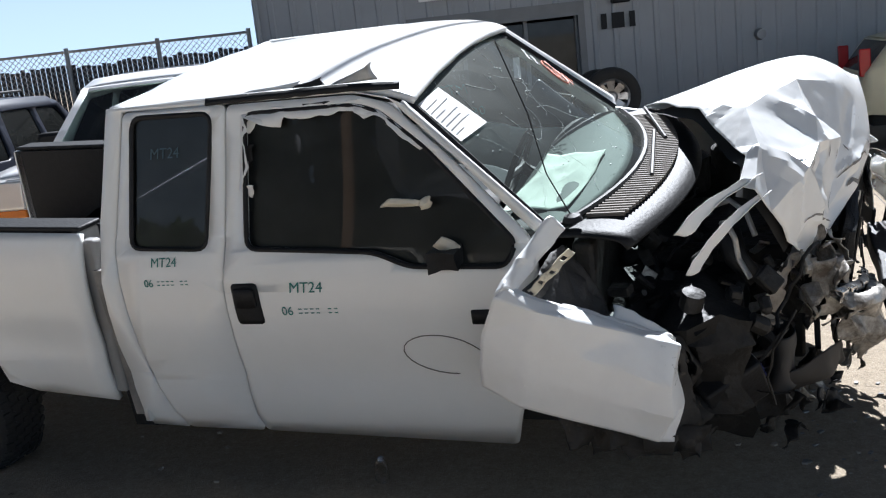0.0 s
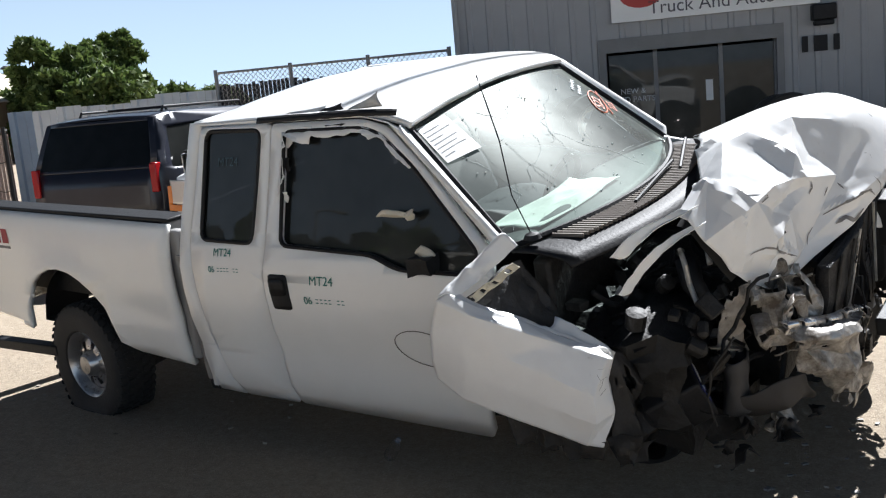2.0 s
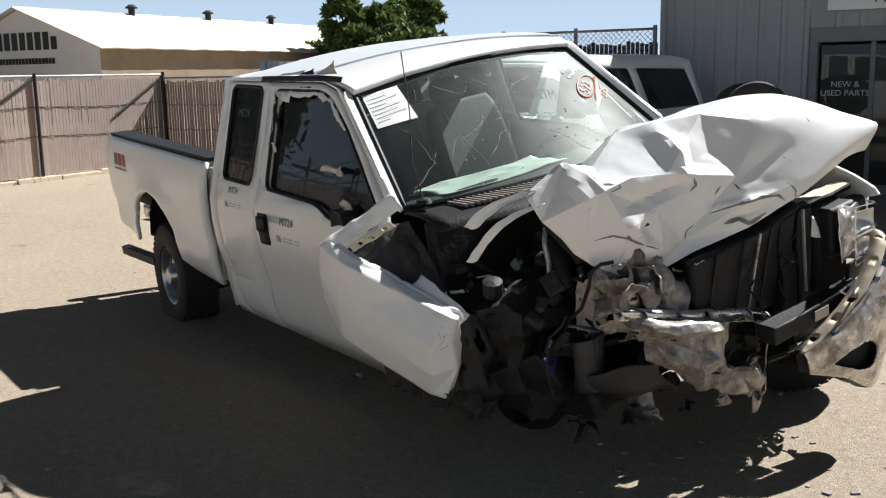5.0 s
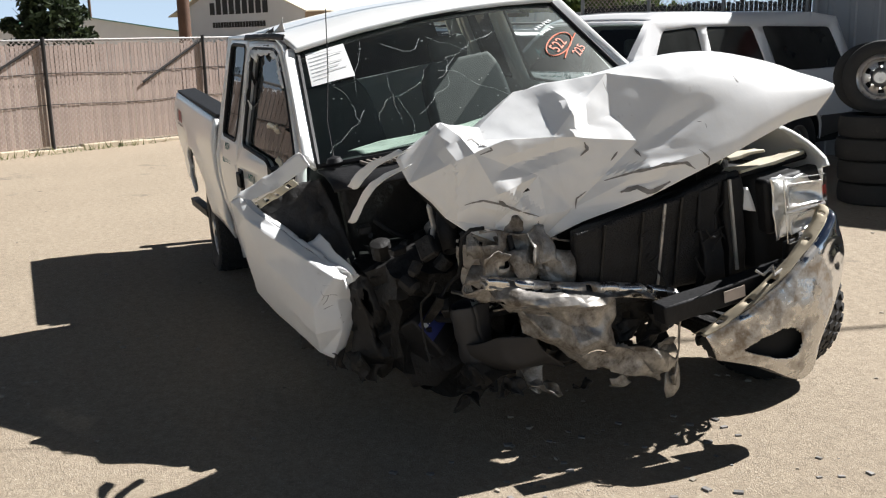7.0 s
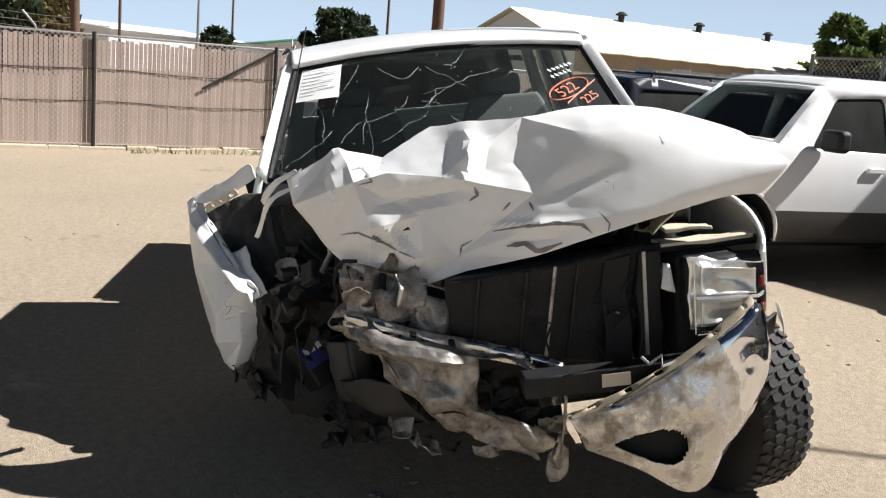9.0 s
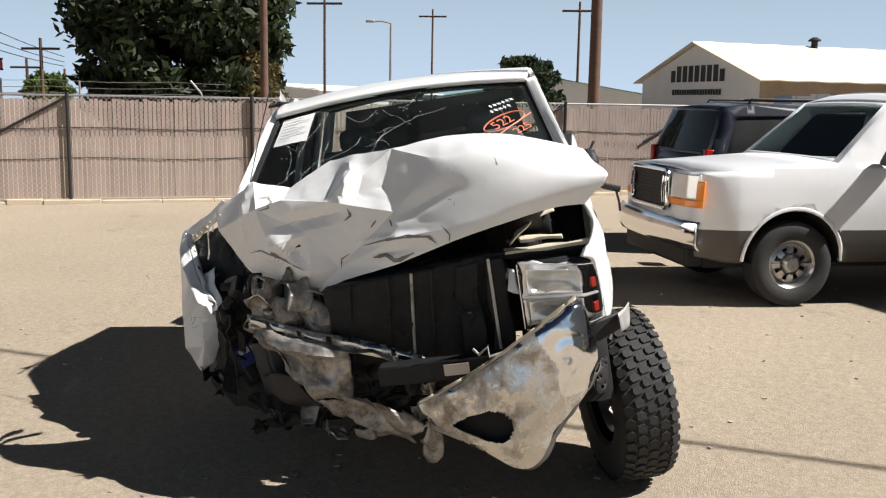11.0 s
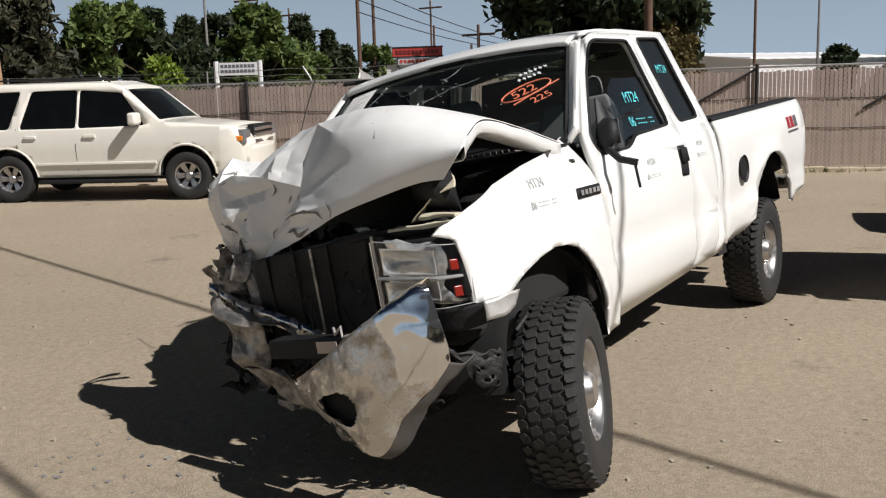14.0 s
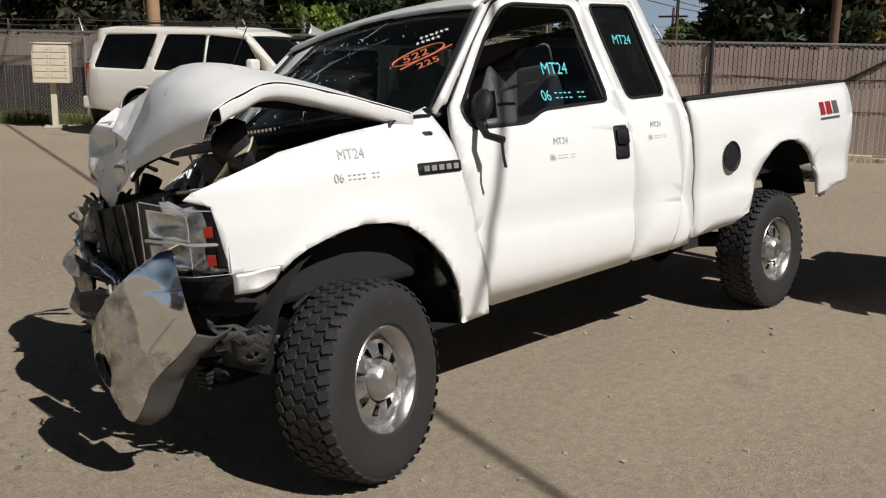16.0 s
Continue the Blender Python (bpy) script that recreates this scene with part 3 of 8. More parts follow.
    bm.transform(pose(2.78, 0, 2.86) @ Matrix.Diagonal((1, 1, 0.6, 1)))
    part("sign_emblem", bm, mat("sign_red", (0.45, 0.06, 0.05), 0.6), root, smooth=0)
    for x, w in ((4.96, 0.08), (5.12, 0.18), (5.38, 0.08)):
        bm = bmesh.new()
        add_box(bm, x, x + w, -0.045, -0.02, 1.84, 2.06)
        part("number_bar", bm, BLACK, root, smooth=0)
    bm = bmesh.new()
    add_box(bm, 5.08, 5.40, -0.22, -0.02, 2.26, 2.48)
    add_box(bm, 5.11, 5.37, -0.20, -0.04, 2.19, 2.26)
    part("wall_lamp", bm, BLACK, root, bevel=0.02)
    bm = bmesh.new()
    add_lathe(bm, [(0.001, -0.10), (0.07, -0.10), (0.09, -0.02)], 14)
    bm.transform(pose(7.31, 0, 1.52))
    part("vent_cap", bm, STEEL, root)
    bm = bmesh.new()
    add_tube(bm, [(0.05, -0.05, 0.2), (0.05, -0.05, H)], 0.04, 8)
    part("downpipe", bm, CORRUGATED, root)


workshop()


def shed_hall(x, y, az, length, width, eave, ridge, wall_mat, roof_mat, label, vents=0, side_mat=None):
    root = thing("warehouse", pose(x, y, 0, 0, 0, az), label, "building", kind="structure")
    bm = bmesh.new()
    ends = []
    for px in (0, length):
        ends.append([bm.verts.new(c) for c in ((px, -width / 2, 0), (px, width / 2, 0), (px, width / 2, eave), (px, 0, ridge), (px, -width / 2, eave))])
    bm.faces.new(ends[0])
    bm.faces.new(list(reversed(ends[1])))
    bm.faces.new((ends[0][0], ends[0][4], ends[1][4], ends[1][0])).material_index = 1
    bm.faces.new((ends[0][1], ends[1][1], ends[1][2], ends[0][2])).material_index = 1
    part("wall", bm, [wall_mat, side_mat or wall_mat], root, smooth=0)
    for sgn in (1, -1):
        bm = bmesh.new()
        nx = int(length / 0.9)
        prev = None
        for i in range(nx + 1):
            px = -0.3 + (length + 0.6) * i / nx
            lift = 0.03 if i % 2 else 0.0
            row = [bm.verts.new((px, sgn * (width / 2 + 0.4), eave - 0.12 + lift)), bm.verts.new((px, 0, ridge + 0.05 + lift))]
            if prev:
                bm.faces.new((prev[0], row[0], row[1], prev[1]))
            prev = row
        part("roof", bm, roof_mat, root, smooth=0, thick=0.05)
    for i in range(vents):
        bm = bmesh.new()
        px = 6.8 + 5.8 * i
        add_tube(bm, [(px, 0, ridge - 0.1), (px, 0, ridge + 0.35)], 0.16, 10)
        add_tube(bm, [(px, 0, ridge + 0.36), (px, 0, ridge + 0.42), (px, 0, ridge + 0.55)], [0.30, 0.30, 0.12], 12)
        part("roof_vent", bm, IRON, root)
    return root


# the pale gabled hall behind the fence, its lettering kept as plain bars
# The side wall's tan is darkened, its shade put into the colour.
hall = shed_hall(-41.9, 7.7, 117, 32, 9.0, 3.15, 4.8, ROOFWHITE, TANROOF, "pale gabled metal hall with a tan roof and roof vents", vents=5, side_mat=mat("shaded_tan_siding", (0.26, 0.20, 0.14), 0.8, vary=0.2, scale=1.2))
for k in range(28):
    x0, x1, z0, z1 = (-2.1 + 0.47 * k, -1.77 + 0.47 * k, 3.05, 3.8 if 0 < k < 8 else 3.6) if k < 9 else (-1.9 + 0.2 * (k - 9), -1.75 + 0.2 * (k - 9), 2.45, 2.7)
    bm = bmesh.new()
    add_box(bm, -0.03, -0.008, x0, x1, z0, z1)
    part("lettering_bar", bm, IRON, hall, smooth=0)
shed_hall(-62, 2, 190, 30, 14, 2.6, 3.6, ROOFWHITE, GREENROOF, "low far building with a green roof")
shed_hall(-70, -22, 160, 22, 12, 2.9, 3.3, ROOFWHITE, ROOFWHITE, "low far white building with a flat roof")


def utility_pole(x, y, h, r, label, arms=True, wood=None, lean=0.0):
    root = thing("utility_pole", pose(x, y, 0, lean, 0, 0), label, "pole", "utility poles")
    bm = bmesh.new()
    add_tube(bm, [(0, 0, 0), (0, 0, h)], [r, r * 0.7], 10)
    part("shaft", bm, wood or BROWN, root)
    if arms:
        bm = bmesh.new()
        add_box(bm, -0.06, 0.06, -1.2, 1.2, h - 0.7, h - 0.56)
        part("crossarm", bm, BROWN, root)


utility_pole(-22.1, 1.95, 11, 0.17, "thick dark brown wooden pole behind the fence", False)
utility_pole(-25.0, -8.05, 11, 0.14, "dark wooden utility pole behind the fence")
utility_pole(-7.95, -15.2, 10, 0.15, "sunlit tan wooden pole beside the parked car", False, TANPOLE, 3.0)
for px, py, ph in ((-60, -14, 9), (-75, -31, 8), (-70, -45, 9), (-66, -58, 9), (-80, -9, 10), (-58, -37, 6), (-64, 3, 9), (-52, -50, 9)):
    utility_pole(px, py, ph, 0.11, "thin far utility pole", ph > 8)

# overhead cables, whose shadows cross the yard
for off in (0.0, 2.4):
    bm = bmesh.new()
    pts = []
    for k in range(25):
        t = k / 24
        y = -70 + 130 * t
        pts.append((-0.70 + off + 0.27 * y, y + 6.9, 7.2 + 1.6 * (2 * t - 1) ** 2))
    add_tube(bm, pts, 0.026, 6)
    tagged(part("overhead_cable", bm, BLACK), "black overhead cable above the yard", "cable", "overhead cables")
for y in (-63.1, 66.9):
    utility_pole(0.2 + 0.27 * (y - 6.9), y, 9.2, 0.15, "tall wooden pole holding the overhead cables", True)


# ---- trees ----
def leaf_mat(name, dark, light):
    m = bpy.data.materials.new(name)
    m.use_nodes = True
    n, l = m.node_tree.nodes, m.node_tree.links
    b = n["Principled BSDF"]
    b.inputs["Roughness"].default_value = 0.6
    b.inputs["Specular IOR Level"].default_value = 0.3
    geo = n.new("ShaderNodeNewGeometry")
    mix = n.new("ShaderNodeMix")
    mix.data_type = "RGBA"
    mix.inputs["A"].default_value = (*dark, 1)
    mix.inputs["B"].default_value = (*light, 1)
    l.new(geo.outputs["Random Per Island"], mix.inputs["Factor"])
    l.new(mix.outputs["Result"], b.inputs["Base Color"])
    tr = n.new("ShaderNodeBsdfTranslucent")
    l.new(mix.outputs["Result"], tr.inputs["Color"])
    sh = n.new("ShaderNodeMixShader")
    sh.inputs["Fac"].default_value = 0.3
    l.new(b.outputs["BSDF"], sh.inputs[1])
    l.new(tr.outputs["BSDF"], sh.inputs[2])
    l.new(sh.outputs["Shader"], n["Material Output"].inputs["Surface"])
    return m


LEAF_DARK = leaf_mat("dark_green_leaves", (0.010, 0.018, 0.008), (0.050, 0.068, 0.028))
LEAF_GREEN = leaf_mat("green_leaves", (0.040, 0.070, 0.018), (0.15, 0.20, 0.055))
LEAF_BRIGHT = leaf_mat("bright_spring_leaves", (0.09, 0.15, 0.02), (0.26, 0.34, 0.05))
LEAF_BROWN = leaf_mat("brownish_leaves", (0.07, 0.055, 0.022), (0.18, 0.14, 0.055))
NEEDLES = leaf_mat("dull_conifer_needles", (0.012, 0.016, 0.009), (0.085, 0.080, 0.046))
BARK = mat("grey_brown_bark", (0.10, 0.075, 0.055), 0.9, vary=0.3, scale=6, bump=0.6, bump_scale=18)


def leaf_cloud(rng, centres, spread, count, size, stretch=1.5):
    """Many single leaves, each a bent diamond, gathered round the given places."""
    centres = np.array(centres)
    pick = rng.integers(0, len(centres), count)
    spread = np.array(spread)[pick][:, None] if np.ndim(spread) else spread
    v = rng.normal(size=(count, 3))
    v /= np.linalg.norm(v, axis=1)[:, None]
    pos = centres[pick] + v * spread * (0.35 + 0.65 * rng.random((count, 1))) * np.array([1, 1, 0.8])
    a = rng.normal(size=(count, 3)) + v * 0.6
    a /= np.linalg.norm(a, axis=1)[:, None]
    b = np.cross(a, rng.normal(size=(count, 3)))
    b /= np.linalg.norm(b, axis=1)[:, None]
    s = size * (0.6 + 0.8 * rng.random((count, 1)))
    quad = np.stack([pos - a * s * stretch, pos + b * s * 0.6, pos + a * s * stretch, pos - b * s * 0.6], 1).reshape(-1, 3)
    return quad


def leaf_object(name, quad, material, parent):
    me = bpy.data.meshes.new(name)
    me.from_pydata(quad.tolist(), [], [(i, i + 1, i + 2, i + 3) for i in range(0, len(quad), 4)])
    me.materials.append(material)
    ob = new(name, me)
    ob.parent = parent
    return ob


def broadleaf(x, y, h, width, material, label, seed, leaves=5000, low=0.25, leaf=0.13, name="tree", clumps=70, full=1.0):
    root = thing(name, pose(x, y, 0), label, "tree", "trees beyond the fence")
    rng = np.random.default_rng(seed)
    rnd = random.Random(seed)
    bm = bmesh.new()
    lean = Vector((rnd.uniform(-0.2, 0.2), rnd.uniform(-0.2, 0.2), 0))
    add_tube(bm, [(0, 0, 0), lean * h * 0.2 + Vector((0, 0, h * 0.25)), lean * h * 0.4 + Vector((0, 0, h * 0.55)), lean * h * 0.5 + Vector((0, 0, h * 0.85))], [h * 0.030, h * 0.024, h * 0.014, h * 0.004], 9)
    part("trunk", bm, BARK, root)
    centres, spread = [], []
    for k in range(9):
        a = 2 * math.pi * k / 9 + rnd.uniform(-0.3, 0.3)
        z0 = h * rnd.uniform(0.2, 0.6)
        r = width / 2 * rnd.uniform(0.55, 0.95)
        tip = Vector((r * math.cos(a), r * math.sin(a), h * rnd.uniform(max(low, 0.3), 0.85)))
        mid = Vector((tip.x * 0.5, tip.y * 0.5, (z0 + tip.z) / 2 + 0.04 * h))
        bm = bmesh.new()
        add_tube(bm, [Vector((0, 0, z0)) + lean * z0 * 0.8, mid, tip], [h * 0.009, h * 0.006, h * 0.002], 6)
        part("limb", bm, BARK, root)
    for k in range(clumps):
        a, u = rnd.uniform(0, 2 * math.pi), rnd.random()
        zf = low + (1.0 - low) * u
        rr = width / 2 * math.sqrt(max(0.03, 1 - ((zf - 0.5 - low / 2) / (0.53 - low / 2)) ** 2)) * math.sqrt(rnd.uniform(0.25, 1.05))
        centres.append((rr * math.cos(a), rr * math.sin(a), h * zf - 0.06 * h))
        spread.append(full * width * rnd.uniform(0.08, 0.17))
    leaf_object("crown", leaf_cloud(rng, centres, spread, int(leaves * 2.4), leaf * 1.25), material, root)
    return root


def conifer(x, y, h, width, material, label, seed, leaves=6000):
    """A tall evergreen: a straight trunk with tiers of drooping, shaggy boughs."""
    root = thing("conifer", pose(x, y, 0), label, "tree", "trees beyond the fence")
    rng = np.random.default_rng(seed)
    rnd = random.Random(seed)
    bm = bmesh.new()
    add_tube(bm, [(0, 0, 0), (0, 0, h * 0.5), (0.05, 0, h)], [h * 0.022, h * 0.013, h * 0.002], 8)
    part("trunk", bm, BARK, root)
    centres, spread = [], []
    tiers = 13
    for i in range(tiers):
        f = i / (tiers - 1)
        z = h * (0.06 + 0.90 * f)
        r = width / 2 * (1.0 - 0.80 * f ** 1.2) * rnd.uniform(0.75, 1.15)
        for k in range(7):
            a = 2 * math.pi * (k + 0.5 * (i % 2)) / 7 + rnd.uniform(-0.3, 0.3)
            rr = r * rnd.uniform(0.7, 1.1)
            if k < 3:
                bm = bmesh.new()
                add_tube(bm, [(0, 0, z + 0.1), (rr * 0.5 * math.cos(a), rr * 0.5 * math.sin(a), z + 0.12), (rr * math.cos(a), rr * math.sin(a), z - 0.1 * rr)], [0.05, 0.035, 0.012], 5)
                part("bough", bm, BARK, root)
            for q in (0.45, 0.72, 1.0):
                centres.append((q * rr * math.cos(a), q * rr * math.sin(a), z + 0.1 - 0.12 * q * rr + rnd.uniform(-0.15, 0.15)))
                spread.append(0.22 + 0.30 * r * 0.5)
    leaf_object("crown", leaf_cloud(rng, centres, spread, int(leaves * 1.8), 0.12, 2.0), material, root)
    return root


def seen_from(ex, ey, az, d):
    return ex + d * math.cos(radians(az)), ey + d * math.sin(radians(az))


# a mound of leafy trees past the gate
for az, d, h, w, k in ((144.0, 55, 5.5, 5.0, 3), (146.3, 54, 6.3, 2.6, 21), (141.9, 57, 6.6, 3.0, 22), (143.0, 56, 6.1, 2.4, 23)):
    x, y = seen_from(1.28, -4.54, 0.3 + az, d)
    broadleaf(x, y, h, w, LEAF_GREEN, "leafy green tree grown together with its neighbours", k, 8500, 0.06, 0.14, clumps=95, full=0.85)
for az, d, h, w, k in ((139.2, 56, 3.2, 4.6, 5), (136.6, 57, 2.9, 3.4, 7), (147.6, 56, 3.7, 3.4, 6), (142.9, 53, 4.6, 4.6, 4), (145.2, 53, 4.4, 4.0, 8)):
    x, y = seen_from(1.28, -4.54, 0.3 + az, d)
    broadleaf(x, y, h, w, LEAF_GREEN, "low green hedge tree behind the sheet metal fence", k, 4000, 0.06, 0.12, full=0.9)
# dark tree and brown bush behind the slatted fence
x, y = seen_from(4.64, 1.58, 1.5 + -159.6, 55)
broadleaf(x, y, 12.5, 10.2, LEAF_DARK, "tall dark evergreen tree behind the fence", 8, 19000, 0.02, 0.17, clumps=190, full=1.1)
x, y = seen_from(4.64, 1.58, 1.5 + -163.6, 53)
broadleaf(x, y, 4.4, 3.6, LEAF_BROWN, "brownish dry bush beside the dark tree", 9, 3500, 0.08, 0.11)
# single dark tree in front of the green-roofed building, and smaller ones
x, y = seen_from(4.64, 1.58, 1.5 + -179.4, 50)
broadleaf(x, y, 4.3, 3.7, LEAF_DARK, "small round dark tree before the green building", 12, 3500, 0.12, 0.11)
x, y = seen_from(4.07, -0.86, 0.8 + -174.4, 52)
broadleaf(x, y, 3.0, 1.8, LEAF_DARK, "small feathery dark tree behind the fence", 13, 1400, 0.2, 0.12)
for az, d, h, w in ((-153.0, 70, 3.7, 3.0), (-146.6, 62, 4.3, 2.6)):
    x, y = seen_from(4.64, 1.58, 1.5 + az, d)
    broadleaf(x, y, h, w, LEAF_GREEN, "small far green tree behind the fence", int(-az), 1500, 0.15, 0.14)
# the row of tall conifers and leafy trees on the far side
for k, (az, d, h, w) in enumerate(((-108.5, 40, 11, 6.0), (-112.5, 37, 12, 6.5), (-116.3, 39, 11, 6.0), (-119.5, 36, 12, 6.0), (-123.0, 38, 11.5, 6.2), (-126.0, 37, 8.5, 4.4), (-133.4, 46, 5.2, 2.6), (-135.2, 47, 4.9, 2.4), (-141.6, 50, 5.1, 2.8), (-143.2, 53, 4.5, 2.2), (-144.2, 54, 3.7, 1.6))):
    x, y = seen_from(3.51, 3.00, 2.5 + az, d)
    conifer(x, y, h, w, NEEDLES if k < 6 else LEAF_DARK, "tall shaggy conifer with dull needles" if k < 6 else "dark green pointed conifer", 40 + k, 7000 if k < 8 else 3500)
for k, (az, d, h, w, mt) in enumerate(((-131.0, 42, 5.4, 4.2, LEAF_GREEN), (-134.6, 42, 4.0, 3.6, LEAF_DARK), (-139.3, 46, 5.6, 3.6, LEAF_GREEN), (-141.0, 49, 4.2, 3.4, LEAF_GREEN), (-137.4, 50, 5.5, 3.6, LEAF_DARK), (-128.8, 44, 3.9, 3.4, LEAF_DARK))):
    x, y = seen_from(3.51, 3.00, 2.5 + az, d)
    broadleaf(x, y, h, w, mt, "leafy green tree in the far row" if mt is LEAF_GREEN else "dark green leafy tree in the far row", 60 + k, 5500, 0.08, 0.13)
x, y = seen_from(3.51, 3.00, 2.5 + -133.4, 27)
broadleaf(x, y, 2.75, 1.15, LEAF_BRIGHT, "small bright yellow-green bush behind the fence", 71, 2500, 0.10, 0.09)


# ---- wheels and parked cars ----
def tyre_mesh(R, W, rim, flat=0.0):
    """A tyre about the y axis; flat: how far its foot is squashed."""
    bm = bmesh.new()
    h = W / 2
    prof = [(rim, -h * 0.78), (rim + 0.02, -h * 0.92), ((R + rim) / 2, -h), (R - 0.045, -h * 0.97), (R - 0.012, -h * 0.84), (R - 0.002, -h * 0.4), (R, 0), (R - 0.002, h * 0.4), (R - 0.012, h * 0.84), (R - 0.045, h * 0.97), ((R + rim) / 2, h), (rim + 0.02, h * 0.92), (rim, h * 0.78)]
    add_lathe(bm, prof, 56)
    squash(bm, R, flat)
    return bm


def squash(bm, R, flat):
    if flat:
        for v in bm.verts:
            floor_z = -R + flat
            if v.co.z < floor_z + 0.10:
                t = min(1, (floor_z + 0.10 - v.co.z) / (flat + 0.10))
                v.co.y *= 1 + 0.30 * t
                v.co.z = max(floor_z, v.co.z)


def tread_mesh(R, W, blocks, flat=0.0):
    bm = bmesh.new()
    h = W / 2
    if blocks:
        for k in range(blocks):
            a = 2 * math.pi * k / blocks
            for row, (yc, wy) in enumerate(((-0.77, 0.165), (-0.385, 0.175), (0.0, 0.175), (0.385, 0.175), (0.77, 0.165))):
                aa = a + (row % 2) * math.pi / blocks
                da = math.pi / blocks * 0.78
                vs = []
                for rr, s in ((R - 0.004, 1.0), (R + 0.006, 0.90)):
                    for u, v in ((-1, -0.6), (-0.45, -1), (0.6, -1), (1, 0.2), (0.45, 1), (-0.7, 1)):
                        t = aa + da * u * s
                        y = h * (yc + wy * v * s)
                        dr = 0.014 if abs(yc) > 0.7 and v * yc > 0 else 0
                        vs.append(bm.verts.new(((rr - dr) * math.cos(t), y, (rr - dr) * math.sin(t))))
                n = 6
                bm.faces.new(vs[n:])
                for i in range(n):
                    bm.faces.new((vs[i], vs[(i + 1) % n], vs[n + (i + 1) % n], vs[n + i]))
    squash(bm, R, flat)
    return bm


def rim_mesh(rim, W, holes=8, dish=0.05, hub=0.075):
    bm = bmesh.new()
    h = W / 2
    add_lathe(bm, [(rim + 0.012, h * 0.82), (rim + 0.004, h * 0.88), (rim - 0.012, h * 0.80), (rim - 0.03, h * 0.45), (rim - 0.04, -h * 0.6)], 48)
    face = h * 0.5
    n = holes * 8
    r0, r1, r2, r3 = rim - 0.03, rim - 0.062, rim - 0.115, hub + 0.045

    def ring(r, y):
        return [bm.verts.new((r * math.cos(2 * math.pi * k / n), y, r * math.sin(2 * math.pi * k / n))) for k in range(n)]

    a, b, c, d = ring(r0, face - 0.02), ring(r1, face + 0.005), ring(r2, face + 0.015), ring(r3, face - dish * 0.5)
    e, f, g = ring(hub + 0.02, face - dish * 0.4), ring(hub, face + 0.045), ring(hub * 0.75, face + 0.06)
    for p, q, cut in ((a, b, 0), (b, c, 1), (c, d, 0), (d, e, 0), (e, f, 0), (f, g, 0)):
        for k in range(n):
            if cut and 2 <= k % 8 <= 4:
                continue
            bm.faces.new((p[k], p[(k + 1) % n], q[(k + 1) % n], q[k]))
    bm.faces.new(list(reversed(g)))
    return bm


def wheel(parent, m, R, W, rim, holes, blocks=0, flat=0.0, rim_mat=None, name="wheel", spokes=0):
    w = new(name)
    w.parent = parent
    w.matrix_basis = m
    tyre = part("tyre", tyre_mesh(R, W, rim, flat), RUBBER, w, smooth=35)
    if blocks:
        tagged(part("tread", tread_mesh(R, W, blocks, flat), RUBBER, tyre, smooth=30), kind="stuff")
    if spokes:
        bm = bmesh.new()
        h = W / 2
        add_lathe(bm, [(rim + 0.012, h * 0.82), (rim + 0.004, h * 0.88), (rim - 0.015, h * 0.80), (rim - 0.03, h * 0.3), (rim - 0.04, -h * 0.6)], 48)
        for k in range(spokes):
            mm = Matrix.Rotation(2 * math.pi * k / spokes, 4, "Y")
            vs = add_box(bm, 0.03, rim - 0.01, h * 0.42, h * 0.62, -0.045, 0.045)
            for v in vs:
                v.co.z *= 0.55 + 0.6 * v.co.x / rim
                v.co.y -= 0.05 * (1 - v.co.x / rim)
                v.co = mm @ v.co
        add_lathe(bm, [(0.001, h * 0.62), (0.05, h * 0.62), (0.075, h * 0.4)], 20)
        part("rim", bm, rim_mat or RIM, w)
    else:
        part("rim", rim_mesh(rim, W, holes), rim_mat or RIM, w)
        for k in range(8):
            bm = bmesh.new()
            a = 2 * math.pi * k / 8
            add_tube(bm, [(0.105 * math.cos(a), W * 0.25 - 0.02, 0.105 * math.sin(a)), (0.105 * math.cos(a), W * 0.25 + 0.012, 0.105 * math.sin(a))], 0.013, 6)
            part("wheel_nut", bm, CHROME, w)
    bm = bmesh.new()
    add_lathe(bm, [(0.001, -W * 0.1), (rim - 0.05, -W * 0.1)], 24)
    part("brake_disc", bm, IRON, w)
    return w


SIDE_TABLE = [(0.30, 0.90), (0.42, 0.95), (0.6, 0.985), (0.9, 1.0), (1.12, 0.985), (1.25, 0.955), (1.5, 0.875), (1.8, 0.775), (2.0, 0.72)]


def arch_points(cx, cz, r, bottom, steps=12):
    """The points of a wheel opening from its rear foot over its top to its front foot."""
    dz = min(0.98 * r, cz - bottom) if cz > bottom else 0
    a = math.asin(max(-0.95, min(0.95, (bottom - cz) / r)))
    return [(cx - r * math.cos(a + (math.pi - 2 * a) * k / steps), cz + r * math.sin(a + (math.pi - 2 * a) * k / steps)) for k in range(steps + 1)]


